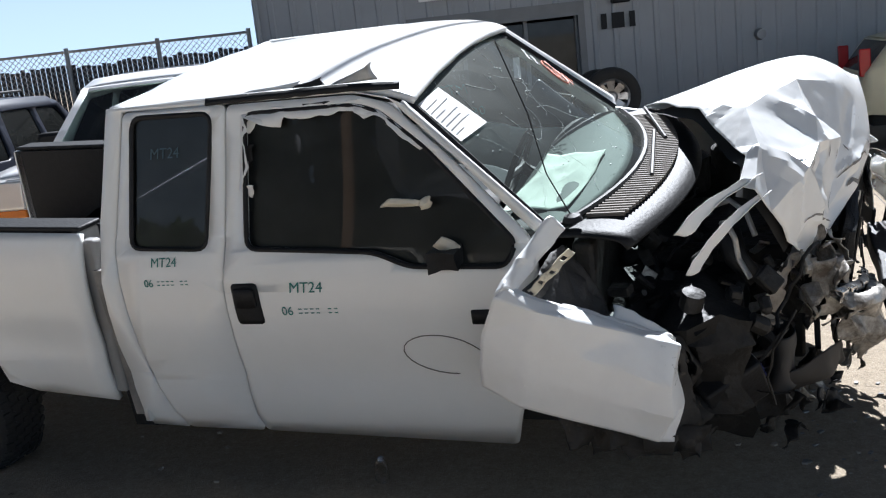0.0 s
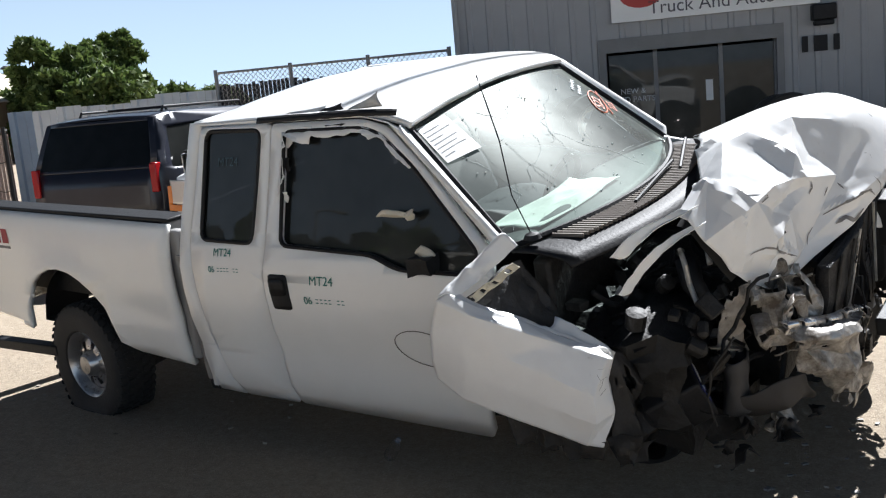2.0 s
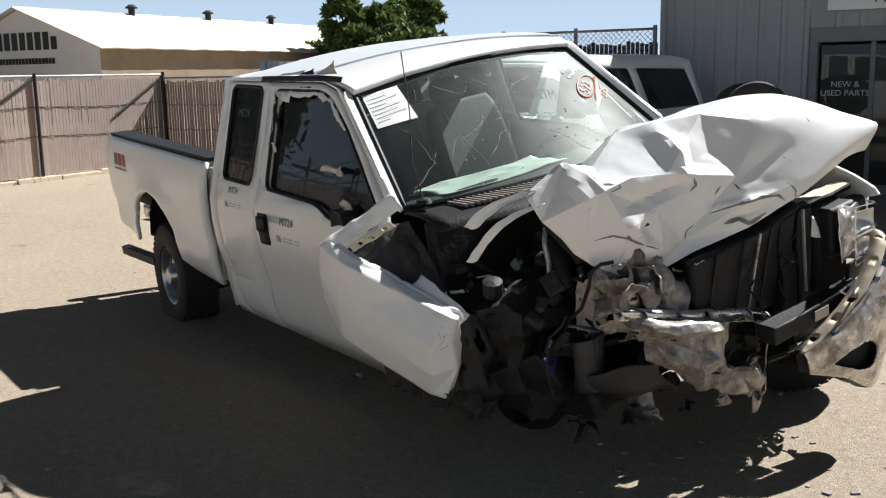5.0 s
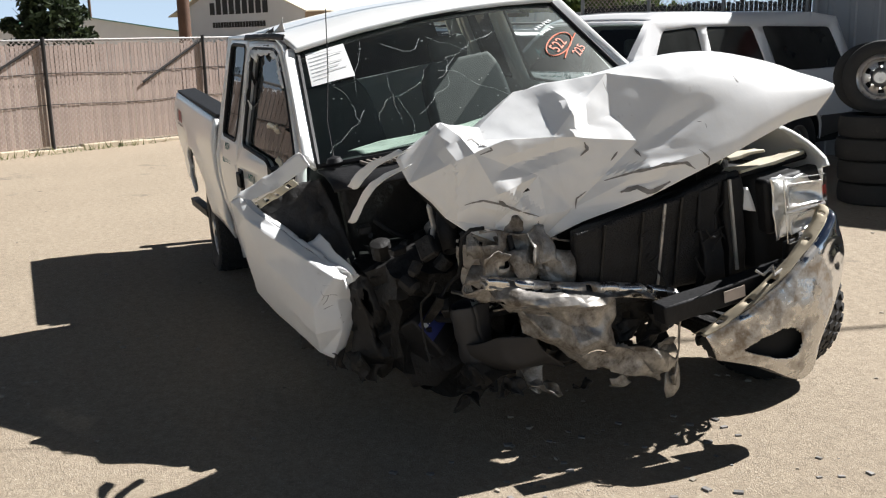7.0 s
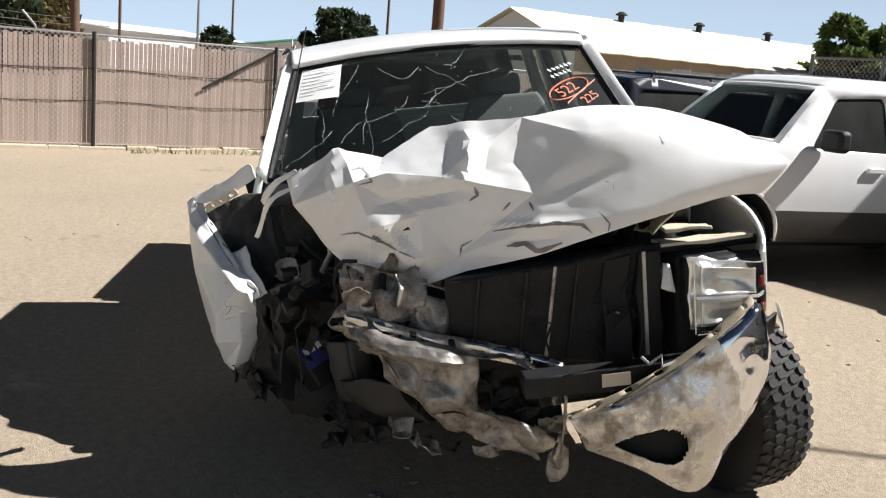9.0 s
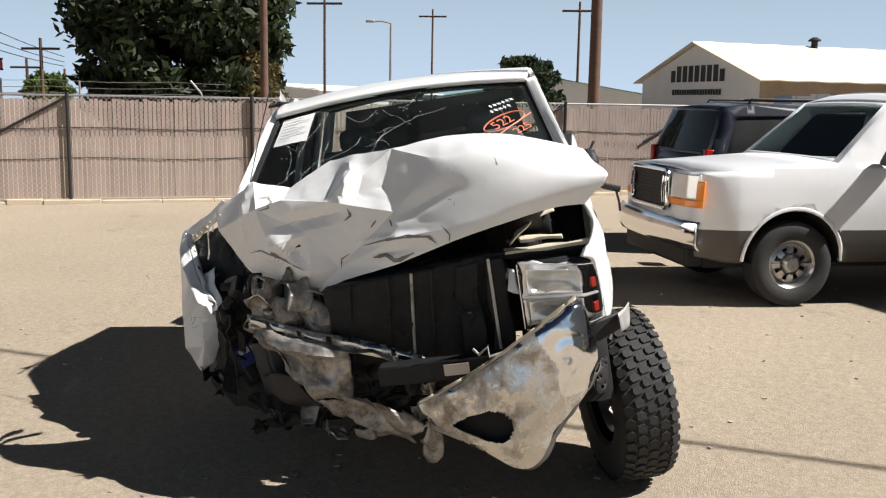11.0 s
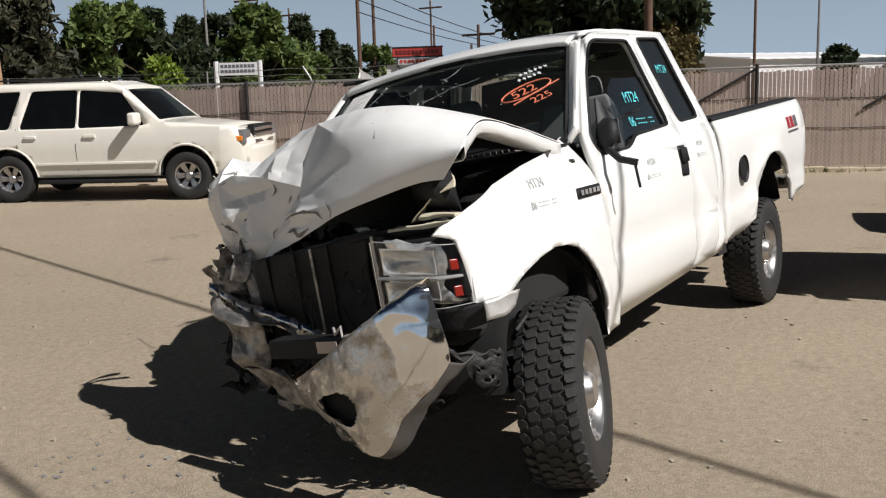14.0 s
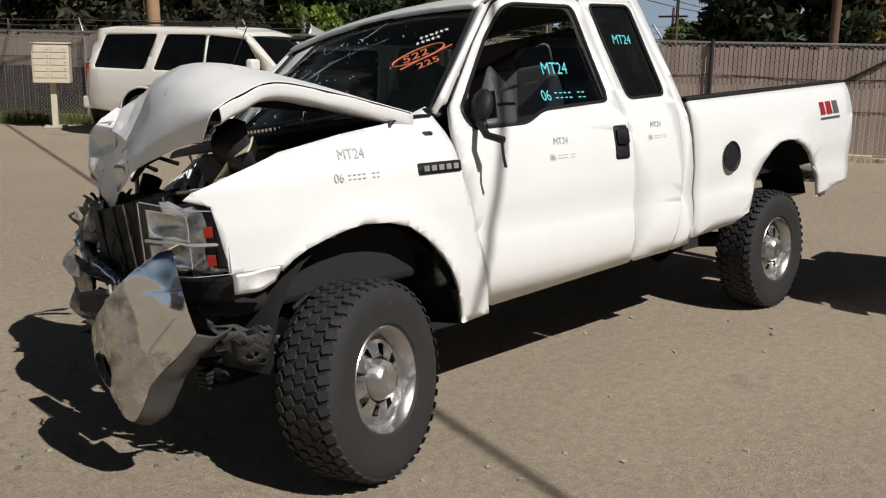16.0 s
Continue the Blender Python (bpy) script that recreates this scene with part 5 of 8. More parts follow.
for s in (1, -1):
    side = "left" if s > 0 else "right"
    door = part("front_door", sheet([rounded(FRONT_DOOR, 0.03), rounded(FRONT_WIN, [0.04, 0.06, 0.04, 0.04, 0.05, 0.03, 0.04, 0.05, 0.06])], t_depth, s, CUTS), WHITE, truck, thick=0.035)
    rear = part("rear_door", sheet([rounded(REAR_DOOR, 0.03), rounded(REAR_WIN, 0.06)], t_depth, s, CUTS), WHITE, truck, thick=0.035)
    part("cab_side", sheet([CAB_BACK], t_depth, s, CUTS), WHITE, truck, thick=0.03)
    part("rear_window", sheet([rounded(REAR_WIN, 0.06)], lambda x, z: t_depth(x, z) - 0.012, s, CUTS), TINT, rear, "dark tinted side window")
    for parent, outline in ((door, FRONT_WIN), (rear, REAR_WIN)):
        bm = bmesh.new()
        lp = rounded(outline, 0.05)
        add_tube(bm, [(x, s * (t_depth(x, z) - 0.004), z) for x, z in lp + lp[:2]], 0.011, 6, caps=False)
        part("window_seal", bm, BLACK, parent)
    # handle: a dark recess with a flap
    bm = bmesh.new()
    hx, hz = (-1.81, 0.95)
    loop = rounded([(hx, hz), (hx + 0.125, hz), (hx + 0.117, hz + 0.18), (hx - 0.006, hz + 0.18)], 0.02)
    h = part("door_handle", sheet([loop], lambda x, z: t_depth(x, z) + 0.004, s, CUTS), BLACK, door, "black plastic door handle", thick=0.012)
    loop = rounded([(hx + 0.012, hz + 0.08), (hx + 0.112, hz + 0.08), (hx + 0.105, hz + 0.162), (hx + 0.008, hz + 0.165)], 0.015)
    part("flap", sheet([loop], lambda x, z: t_depth(x, z) + 0.022, s, CUTS), BLACK, h, thick=0.012)

# the left door's glass, wound half down
LEFT_PANE = [(-1.72, 1.25), (-1.70, 1.565), (-1.24, 1.56), (-1.12, 1.50), (-0.98, 1.21)]
part("door_glass", sheet([LEFT_PANE], lambda x, z: t_depth(x, z) - 0.022, 1, CUTS), SMOKY, truck, "smoky door glass wound half down")

part("door_glass", sheet([rounded(FRONT_WIN, 0.04)], lambda x, z: t_depth(x, z) - 0.03, -1, CUTS), TINT, truck, "dark tinted right door glass")
# the door skin is torn open along the top and rear of that window
TEAR = [(-1.735, 1.50), (-1.725, 1.56), (-1.70, 1.79), (-1.45, 1.797), (-1.20, 1.793), (-1.09, 1.76), (-0.90, 1.60)]
TEAR_IN = [(-1.728, 1.50), (-1.69, 1.56), (-1.63, 1.735), (-1.45, 1.768), (-1.20, 1.762), (-1.115, 1.735), (-0.915, 1.595)]
rows = []
for k in range(len(TEAR) - 1):
    for q in range(12):
        f = q / 12
        a = Vector(TEAR[k]).lerp(Vector(TEAR[k + 1]), f)
        b = Vector(TEAR_IN[k]).lerp(Vector(TEAR_IN[k + 1]), f)
        w = 0.75 + 1.1 * noise.noise(Vector((a.x * 8, a.y * 8, 4))) + 0.5 * noise.noise(Vector((a.x * 26, a.y * 26, 9)))
        b = a.lerp(b, max(0.15, w))
        c = a.lerp(b, 0.5)
        rows.append([(p.x, -t_depth(p.x, p.y) - o, p.y) for p, o in ((a, 0.003), (c, 0.006), (b, 0.012 + 0.02 * abs(noise.noise(Vector((a.x * 30, a.y * 30, 1))))))])
part("torn_skin", grid_surface(rows, 1, 0.003, 20, 5), WRECKED, door, "ragged torn edge of the white door skin", thick=0.003, smooth=20)

# roof, from the windscreen's top edge to the back of the cab
rows = []
for x, drop, hw in ((-0.962, 0.083, 0.755), (-1.05, 0.045, 0.765), (-1.25, 0.014, 0.772), (-1.6, 0.0, 0.765), (-1.9, 0.002, 0.765), (-2.2, 0.010, 0.76), (-2.37, 0.035, 0.745)):
    rows.append([(x, u * hw, 1.862 + 0.048 * (1 - abs(u) ** 2.2) - drop) for u in (-1, -0.85, -0.55, -0.2, 0.2, 0.55, 0.85, 1)])
roof = part("roof", grid_surface(rows, 4, 0.004, 3.0), WHITE, truck, "white roof panel with a shallow crease", thick=0.025)
rows = [[(x, y * 0.97, z - 0.045) for x, y, z in r] for r in rows]
part("headliner", grid_surface(rows, 2), mat("dark_grey_headliner", (0.045, 0.044, 0.042), 0.95, vary=0.15, scale=20), truck, "dark grey cloth lining under the roof", thick=0.006)
# back wall with its window
bm = bmesh.new()
rows = [[(-2.37 - 0.09 * t, u * (0.74 + 0.25 * min(1, t * 1.6)), 1.86 - 1.42 * t) for u in (-1, -0.6, 0, 0.6, 1)] for t in (0, 0.1, 0.25, 0.4, 0.6, 0.8, 1)]
part("back_wall", grid_surface(rows, 3, keep=lambda i, j: not (0.08 < i < 0.40 and 0.12 < j < 0.88)), WHITE, truck, thick=0.03)
rows = [[(-2.375 - 0.09 * t, u * (0.74 + 0.25 * min(1, t * 1.6)), 1.86 - 1.42 * t) for u in (-0.8, 0, 0.8)] for t in (0.06, 0.25, 0.42)]
part("back_window", grid_surface(rows, 2), TINT, truck)

# windscreen, bulging, with pillars
WS_TOP, WS_LOW = (-0.985, 1.775), (-0.22, 1.26)


def screen_point(u, t, off=0.0):
    """A place on the windscreen: u across from right (-1) to left (1), t from its top to its foot."""
    x = WS_TOP[0] + (WS_LOW[0] - WS_TOP[0]) * t
    z = WS_TOP[1] + (WS_LOW[1] - WS_TOP[1]) * t + 0.035 * (1 - u * u) * (1 - t)
    y = u * (0.735 + 0.165 * t)
    x += 0.0 - 0.24 * u * u * t - 0.03 * u * u * (1 - t)
    n = Vector((0.63, 0, 0.77))
    return Vector((x, y, z)) + n * off


part("windscreen", grid_surface([[screen_point(u, t) for u in (-1, -0.7, -0.35, 0, 0.35, 0.7, 1)] for t in (0, 0.25, 0.5, 0.75, 1)], 4, 0.0012, 3.0, 3.0), GLASS, truck, "cracked windscreen glass")
bm = bmesh.new()
edge = [screen_point(-1, t / 8, 0.006) for t in range(9)] + [screen_point(-1 + k / 8, 1, 0.006) for k in range(1, 17)] + [screen_point(1, 1 - t / 8, 0.006) for t in range(1, 9)] + [screen_point(1 - k / 8, 0, 0.006) for k in range(1, 17)]
add_tube(bm, edge + [edge[0]], 0.014, 6, caps=False)
part("windscreen_seal", bm, BLACK, truck)
for s in (1, -1):
    rows = []
    for t in (0, 0.25, 0.5, 0.75, 1):
        a = screen_point(s, t)
        x, z = -0.985 + 0.505 * t, 1.770 - 0.448 * t
        rows.append([a, (a + Vector((x, s * t_depth(x, z), z))) / 2 + Vector((0, s * 0.012, 0.012)), (x, s * t_depth(x, z), z)])
    part("pillar", grid_surface(rows, 4), WHITE, truck, thick=-0.03 * s)

# cowl with its slotted grille
rows = [[(-0.215 - 0.24 * u * u, u * 0.91, 1.248), (-0.11 - 0.22 * u * u, u * 0.92, 1.248), (-0.01 - 0.20 * u * u, u * 0.93, 1.23), (0.03 - 0.2 * u * u, u * 0.93, 1.19)] for u in (-1, -0.6, -0.2, 0.2, 0.6, 1)]
cowl = part("cowl", grid_surface(rows, 4), BLACK, truck, "black plastic cowl grille under the windscreen", thick=0.01)
for k in range(52):
    u = -0.80 + 1.6 * k / 51
    bm = bmesh.new()
    add_box(bm, -0.205 - 0.23 * u * u, -0.07 - 0.21 * u * u, u * 0.91 - 0.005, u * 0.91 + 0.005, 1.250, 1.265)
    part("slot_rib", bm, mat("dusty_plastic", (0.16, 0.14, 0.12), 0.8, vary=0.2) if k == 0 else bpy.data.materials["dusty_plastic"], cowl, smooth=0)

# inside
bm = bmesh.new()
add_box(bm, -2.42, -0.35, -0.90, 0.88, 0.44, 0.55)
part("cab_floor", bm, DARK, truck)
rows = [[(-0.28 - 0.2 * u * u, u * 0.87, 1.225), (-0.50, u * 0.87, 1.24), (-0.72, u * 0.87, 1.19), (-0.79, u * 0.87, 1.04), (-0.70, u * 0.87, 0.70)] for u in (-1, -0.5, 0, 0.5, 1)]
part("dashboard", grid_surface(rows, 4), DASH, truck, thick=0.02)
for y in (-0.44, 0.44):
    st = new("seat")
    st.parent = truck
    rows = [[(-1.05, y + u * 0.27, 0.86), (-1.25, y + u * 0.28, 0.93), (-1.50, y + u * 0.27, 0.90), (-1.60, y + u * 0.26, 0.86)] for u in (-1, -0.5, 0.5, 1)]
    part("cushion", grid_surface(rows, 3), SEAT, st, thick=0.14)
    rows = [[(-1.55, y + u * 0.26, 0.86), (-1.63, y + u * 0.27, 1.10), (-1.72, y + u * 0.25, 1.36), (-1.76, y + u * 0.20, 1.46)] for u in (-1, -0.5, 0.5, 1)]
    part("backrest", grid_surface(rows, 3), SEAT, st, thick=0.12)
    bm = bmesh.new()
    add_box(bm, -1.84, -1.74, y - 0.13, y + 0.13, 1.48, 1.64)
    part("headrest", bm, SEAT, st, bevel=0.05)
bm = bmesh.new()
ring = [(-0.92 + 0.19 * 0.42 * math.sin(a), 0.44 + 0.19 * math.cos(a), 1.12 + 0.19 * 0.9 * math.sin(a)) for a in [2 * math.pi * k / 28 for k in range(29)]]
add_tube(bm, ring, 0.016, 8, caps=False)
add_tube(bm, [(-0.92, 0.25, 1.12), (-0.90, 0.44, 1.11), (-0.92, 0.63, 1.12)], 0.018, 6)
add_tube(bm, [(-0.90, 0.44, 1.11), (-0.74, 0.44, 1.02)], 0.03, 8)
part("steering_wheel", bm, BLACK, truck)
# limp pale airbag cloth spread over the dashboard
rows = [[(x - 0.10 * y * y, y, 1.258 + 0.02 * ((7 * x + 5 * y) % 1)) for y in (-0.66, -0.5, -0.34, -0.18, -0.04, 0.10)] for x in (-0.40, -0.47, -0.54, -0.61, -0.67)]
bm = buckle(rows, 5, 0.012, lambda p: 1.0, 77, rounds=2)
part("airbag_cloth", bm, mat("pale_airbag_cloth", (0.66, 0.68, 0.63), 0.85, vary=0.08, scale=9, bump=0.2, bump_scale=60), truck, "limp pale airbag cloth lying on the dashboard", thick=0.004, smooth=30)

# cargo bed
BED_SIDE = [(-2.49, 0.42), (-2.49, 1.238), (-4.54, 1.245), (-4.56, 1.0), (-4.50, 0.54), (-4.18, 0.50)] + arch_points(-3.55, 0.44, 0.48, 0.50) + [(-2.95, 0.44)]
BED_TABLE = [(0.40, 0.96), (0.52, 0.995), (0.62, 1.005), (0.70, 1.0), (0.85, 1.02), (1.05, 1.02), (1.15, 1.005), (1.22, 0.985), (1.25, 0.97)]


def bed_depth(x, z):
    d = math.hypot(x + 3.55, z - 0.44)
    return lerp_table(BED_TABLE, z) + 0.03 * math.exp(-((d - 0.49) / 0.07) ** 2)


bed = new("cargo_bed")
bed.parent = truck
bed.matrix_basis = TILT_BED
BED_TURN = pose(-3.0, -1.0, 0, 0, 0, -0.5) @ pose(3.0, 1.0, 0)


def bed_part(*args, **kw):
    """A piece of a bed side; the right side was knocked askew."""
    ob = part(*args, **kw)
    if s < 0:
        ob.matrix_basis = BED_TURN
    return ob


for s in (1, -1):
    bed_part("bed_side", sheet([BED_SIDE], bed_depth, s, [0.5, 0.55, 0.62, 0.66, 0.7, 0.76, 0.83, 0.88, 0.92, 0.96, 1.0, 1.08, 1.15, 1.2], [-2.6, -2.9, -3.1, -3.3, -3.5, -3.7, -3.9, -4.1, -4.3, -4.45]), WHITE, bed, thick=0.03)
    bm = bmesh.new()
    add_box(bm, -4.53, -2.50, s * 0.815, s * 0.965, 1.238, 1.262)
    bed_part("rail_cap", bm, BLACK, bed, "black plastic bed rail cap", bevel=0.008)
    bm = bmesh.new()
    add_box(bm, -4.53, -2.50, s * 0.80, s * 0.83, 0.72, 1.235)
    bed_part("inner_wall", bm, BLACK, bed, "black bed liner wall")
    bm = bmesh.new()
    add_box(bm, -4.55, -4.47, s * 0.80, s * 0.955, 0.70, 1.236)
    bed_part("rear_post", bm, WHITE, bed, bevel=0.012)
    bm = bmesh.new()
    add_lathe(bm, [(0.50, -0.20), (0.50, 0.10), (0.46, 0.15)], 28)
    bm.transform(pose(-3.55, s * 0.78, 0.44) @ (Matrix.Identity(4) if s > 0 else Matrix.Rotation(math.pi, 4, "Z")))
    for v in bm.verts:
        v.co.z = max(v.co.z, 0.5)
    bed_part("wheel_well", bm, DARK, bed)
    bm = bmesh.new()
    add_box(bm, -4.59, -4.46, s * 0.86, s * 0.985, 0.78, 1.16)
    bed_part("tail_lamp", bm, RED, bed, "red tail lamp", bevel=0.02)
bm = bmesh.new()
add_box(bm, -4.53, -2.49, -0.82, 0.82, 0.68, 0.72)
part("bed_floor", bm, BLACK, bed)
# This grey holds the shade on the white bed's front end.
bm = bmesh.new()
add_box(bm, -2.56, -2.51, -0.97, 0.95, 0.50, 1.235)
part("front_wall", bm, mat("shaded_grey_bed_front", (0.26, 0.255, 0.25), 0.6, vary=0.15), bed, bevel=0.01)
# Added dark block that stops sun shining through the gap behind the cab.
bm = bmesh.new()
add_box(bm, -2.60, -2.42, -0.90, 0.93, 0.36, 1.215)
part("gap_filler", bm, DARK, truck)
# Added strip for the bed's front edge; its grey is dust plus painted shade.
bm = bmesh.new()
add_box(bm, -2.525, -2.455, -0.965, -0.90, 0.46, 1.19)
part("gap_panel", bm, mat("dusty_shaded_seam", (0.22, 0.21, 0.20), 0.8, vary=0.4, scale=6, dirt=(0.40, 0.38, 0.35), dirt_amount=0.4, dirt_scale=5), truck)
bm = bmesh.new()
add_box(bm, -2.54, -2.44, -0.965, -0.90, 0.46, 1.20)
s = -1
bed_part("corner_post", bm, bpy.data.materials["shaded_grey_bed_front"], bed, "dusty grey front corner of the bed", bevel=0.015)
bm = bmesh.new()
add_box(bm, -4.71, -4.59, -0.74, 0.90, 0.50, 0.62)
part("rear_bumper", bm, DIRTY_CHROME, bed, bevel=0.03)
bm = bmesh.new()
add_lathe(bm, [(0.001, 0.0), (0.085, 0.0), (0.095, 0.012)], 24)
bm.transform(pose(-2.87, 1.024, 0.875))
part("fuel_cap_recess", bm, BLACK, bed, "round black fuel filler recess")

# chassis
for y in (-0.45, 0.45):
    bm = bmesh.new()
    add_box(bm, -4.6, 0.25, y - 0.04, y + 0.04, 0.42, 0.58)
    part("frame_rail", bm, GRIME, truck, bevel=0.01)
bm = bmesh.new()
add_tube(bm, [(-3.61, -0.8, 0.28), (-3.61, 0.8, 0.28)], 0.055, 10)
add_tube(bm, [(-3.61, -0.16, 0.28), (-3.61, 0.0, 0.28), (-3.61, 0.16, 0.28)], [0.07, 0.17, 0.07], 14)
part("rear_axle", bm, GRIME, truck)
bm = bmesh.new()
add_tube(bm, [(0, -0.6, 0.22), (0, 0.78, 0.24)], 0.05, 10)
part("front_axle", bm, GRIME, truck)

# wheels: world poses brought into the truck's frame
wheel(truck, TO_TRUCK @ pose(0.185, 0.968, 0.40, ROLL - 1, 0, 15), 0.40, 0.272, 0.208, 8, blocks=44)
wheel(truck, TO_TRUCK @ pose(-3.57, 0.775, 0.395, 4, 0, 0), 0.395, 0.272, 0.208, 8, blocks=44)
wheel(truck, TO_TRUCK @ (pose(-3.69, -0.885, 0.305, 3, 0, -5) @ Matrix.Rotation(math.pi, 4, "Z")), 0.395, 0.272, 0.208, 8, blocks=44, flat=0.10)

# left front fender, whole
FENDER = [(-0.69, 0.30), (-0.575, 0.72), (-0.50, 1.0), (-0.49, 1.16), (-0.46, 1.285), (-0.235, 1.225), (0.10, 1.185), (0.44, 1.13), (0.66, 1.06), (0.80, 1.01), (0.83, 0.985), (0.745, 0.955), (0.70, 0.70), (0.62, 0.68),
          (0.56, 0.672), (0.50, 0.70), (0.385, 0.755), (0.25, 0.795), (0.10, 0.815), (-0.03, 0.805), (-0.15, 0.775), (-0.25, 0.71), (-0.342, 0.63), (-0.40, 0.545), (-0.45, 0.435), (-0.475, 0.37), (-0.50, 0.29)]


def fender_depth(x, z):
    d = math.hypot(x - 0.06, z - 0.30)
    y = lerp_table([(0.3, 0.93), (0.5, 0.99), (0.85, 1.02), (1.02, 1.015), (1.1, 0.99), (1.18, 0.94), (1.28, 0.87)], z)
    y += 0.022 * math.exp(-((d - 0.53) / 0.06) ** 2)
    return y - 0.10 * max(0, (x - 0.45) / 0.37) ** 2


part("fender", sheet([FENDER], fender_depth, 1, [0.33 + 0.03 * k for k in range(31)], [-0.65 + 0.05 * k for k in range(30)]), WHITE, truck, "white left front fender, undamaged", thick=0.02)
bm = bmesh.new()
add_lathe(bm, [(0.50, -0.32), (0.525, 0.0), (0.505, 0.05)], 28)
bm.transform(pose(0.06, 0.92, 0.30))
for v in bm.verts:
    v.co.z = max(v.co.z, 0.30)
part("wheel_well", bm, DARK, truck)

# ---- the crushed front ----
# hood: rows from its rear edge to the torn front lip, each from right to left
HOOD = [
    [(0.08, -0.76, 1.31), (0.10, -0.62, 1.37), (0.05, -0.42, 1.35), (-0.02, -0.2, 1.38), (-0.10, 0.06, 1.39), (-0.20, 0.3, 1.35), (-0.28, 0.55, 1.31), (-0.36, 0.75, 1.265), (-0.42, 0.84, 1.235)],
    [(0.13, -0.78, 1.30), (0.17, -0.62, 1.41), (0.14, -0.42, 1.36), (0.12, -0.2, 1.43), (0.12, 0.06, 1.48), (0.08, 0.3, 1.46), (0.05, 0.55, 1.43), (0.0, 0.75, 1.37), (-0.02, 0.86, 1.325)],
    [(0.18, -0.77, 1.22), (0.25, -0.60, 1.37), (0.24, -0.42, 1.30), (0.24, -0.2, 1.36), (0.29, 0.06, 1.50), (0.31, 0.3, 1.50), (0.32, 0.55, 1.48), (0.30, 0.75, 1.42), (0.28, 0.87, 1.375)],
    [(0.21, -0.72, 1.14), (0.30, -0.56, 1.27), (0.31, -0.42, 1.29), (0.33, -0.24, 1.27), (0.37, 0.04, 1.35), (0.45, 0.3, 1.42), (0.48, 0.55, 1.42), (0.48, 0.78, 1.37), (0.47, 0.90, 1.33)],
    [(0.24, -0.67, 1.06), (0.33, -0.52, 1.14), (0.39, -0.36, 1.17), (0.36, -0.2, 1.18), (0.44, 0.05, 1.2), (0.53, 0.3, 1.26), (0.57, 0.55, 1.31), (0.58, 0.78, 1.31), (0.58, 0.94, 1.29)],
    [(0.27, -0.62, 1.00), (0.31, -0.5, 1.01), (0.36, -0.36, 1.05), (0.42, -0.18, 1.05), (0.53, 0.1, 1.1), (0.59, 0.32, 1.15), (0.61, 0.55, 1.21), (0.61, 0.75, 1.24), (0.61, 0.93, 1.265)],
    [(0.28, -0.59, 0.98), (0.31, -0.48, 0.93), (0.34, -0.38, 0.90), (0.42, -0.18, 0.96), (0.53, 0.06, 1.02), (0.60, 0.32, 1.10), (0.60, 0.55, 1.15), (0.59, 0.72, 1.18), (0.60, 0.84, 1.18)],
]


# right fender, torn off forward and pushed out
RFENDER = [
    [(-0.70, -1.25, 0.80), (-0.69, -1.275, 0.90), (-0.66, -1.29, 1.03), (-0.59, -1.305, 1.18), (-0.56, -1.27, 1.20)],
    [(-0.56, -1.285, 0.735), (-0.52, -1.30, 0.86), (-0.50, -1.30, 1.0), (-0.46, -1.285, 1.115), (-0.45, -1.23, 1.13)],
    [(-0.40, -1.255, 0.67), (-0.36, -1.265, 0.80), (-0.34, -1.26, 0.93), (-0.32, -1.235, 1.05), (-0.32, -1.17, 1.06)],
    [(-0.24, -1.205, 0.595), (-0.20, -1.215, 0.72), (-0.18, -1.205, 0.85), (-0.17, -1.165, 0.965), (-0.18, -1.10, 0.965)],
    [(-0.10, -1.15, 0.52), (-0.06, -1.15, 0.63), (-0.04, -1.14, 0.76), (-0.04, -1.09, 0.89), (-0.06, -1.03, 0.89)],
    [(-0.05, -1.11, 0.50), (-0.01, -1.07, 0.62), (0.0, -1.05, 0.74), (-0.01, -1.02, 0.85), (-0.05, -0.99, 0.85)],
    [(-0.07, -1.05, 0.53), (-0.05, -1.0, 0.63), (-0.05, -0.98, 0.74), (-0.06, -0.98, 0.82), (-0.09, -0.97, 0.82)],
]
bm = buckle(RFENDER, 10, 0.032, lambda p: max(0, min(1, (p.x + 0.22) / 0.12)), 9, rounds=1)
crumple(bm, 0.004, 8.0, lambda p: 0.2 + max(0, min(1, (p.x + 0.26) / 0.12)), 4.4)
part("fender", bm, WRECKED, truck, "torn white right front fender bent outwards", thick=0.004, smooth=16)
rows = [[(-0.59, -1.30, 1.19), (-0.57, -1.285, 1.195), (-0.55, -1.265, 1.19), (-0.535, -1.25, 1.165)], [(-0.53, -1.14, 1.26), (-0.51, -1.125, 1.265), (-0.485, -1.105, 1.245), (-0.475, -1.09, 1.215)], [(-0.45, -0.985, 1.345), (-0.43, -0.975, 1.345), (-0.41, -0.965, 1.32), (-0.395, -0.955, 1.29)]]
bm = grid_surface(rows, 8)
crumple(bm, 0.009, 9, lambda p: 1.0, 5.1)
part("fender_flange", bm, WRECKED, truck, "bent white rear corner of the torn fender", thick=0.004, smooth=18)
# its inner lip with bolt holes, along the torn top edge
LIP = [r[4] for r in RFENDER[:6]]
rows = [[Vector(p) + Vector((0.0, 0.004, -0.002)), Vector(p) + Vector((0.012, 0.035, -0.012)), Vector(p) + Vector((0.02, 0.05, -0.055))] for p in LIP]
part("fender_lip", grid_surface(rows, 10, 0.006, 9, 3, keep=lambda i, j: not (j > 0.3 and min(abs(i - c) for c in (0.28, 0.48, 0.69, 0.9)) < 0.025)), WRECKED, truck, "white inner lip with bolt holes", thick=0.003, smooth=25)
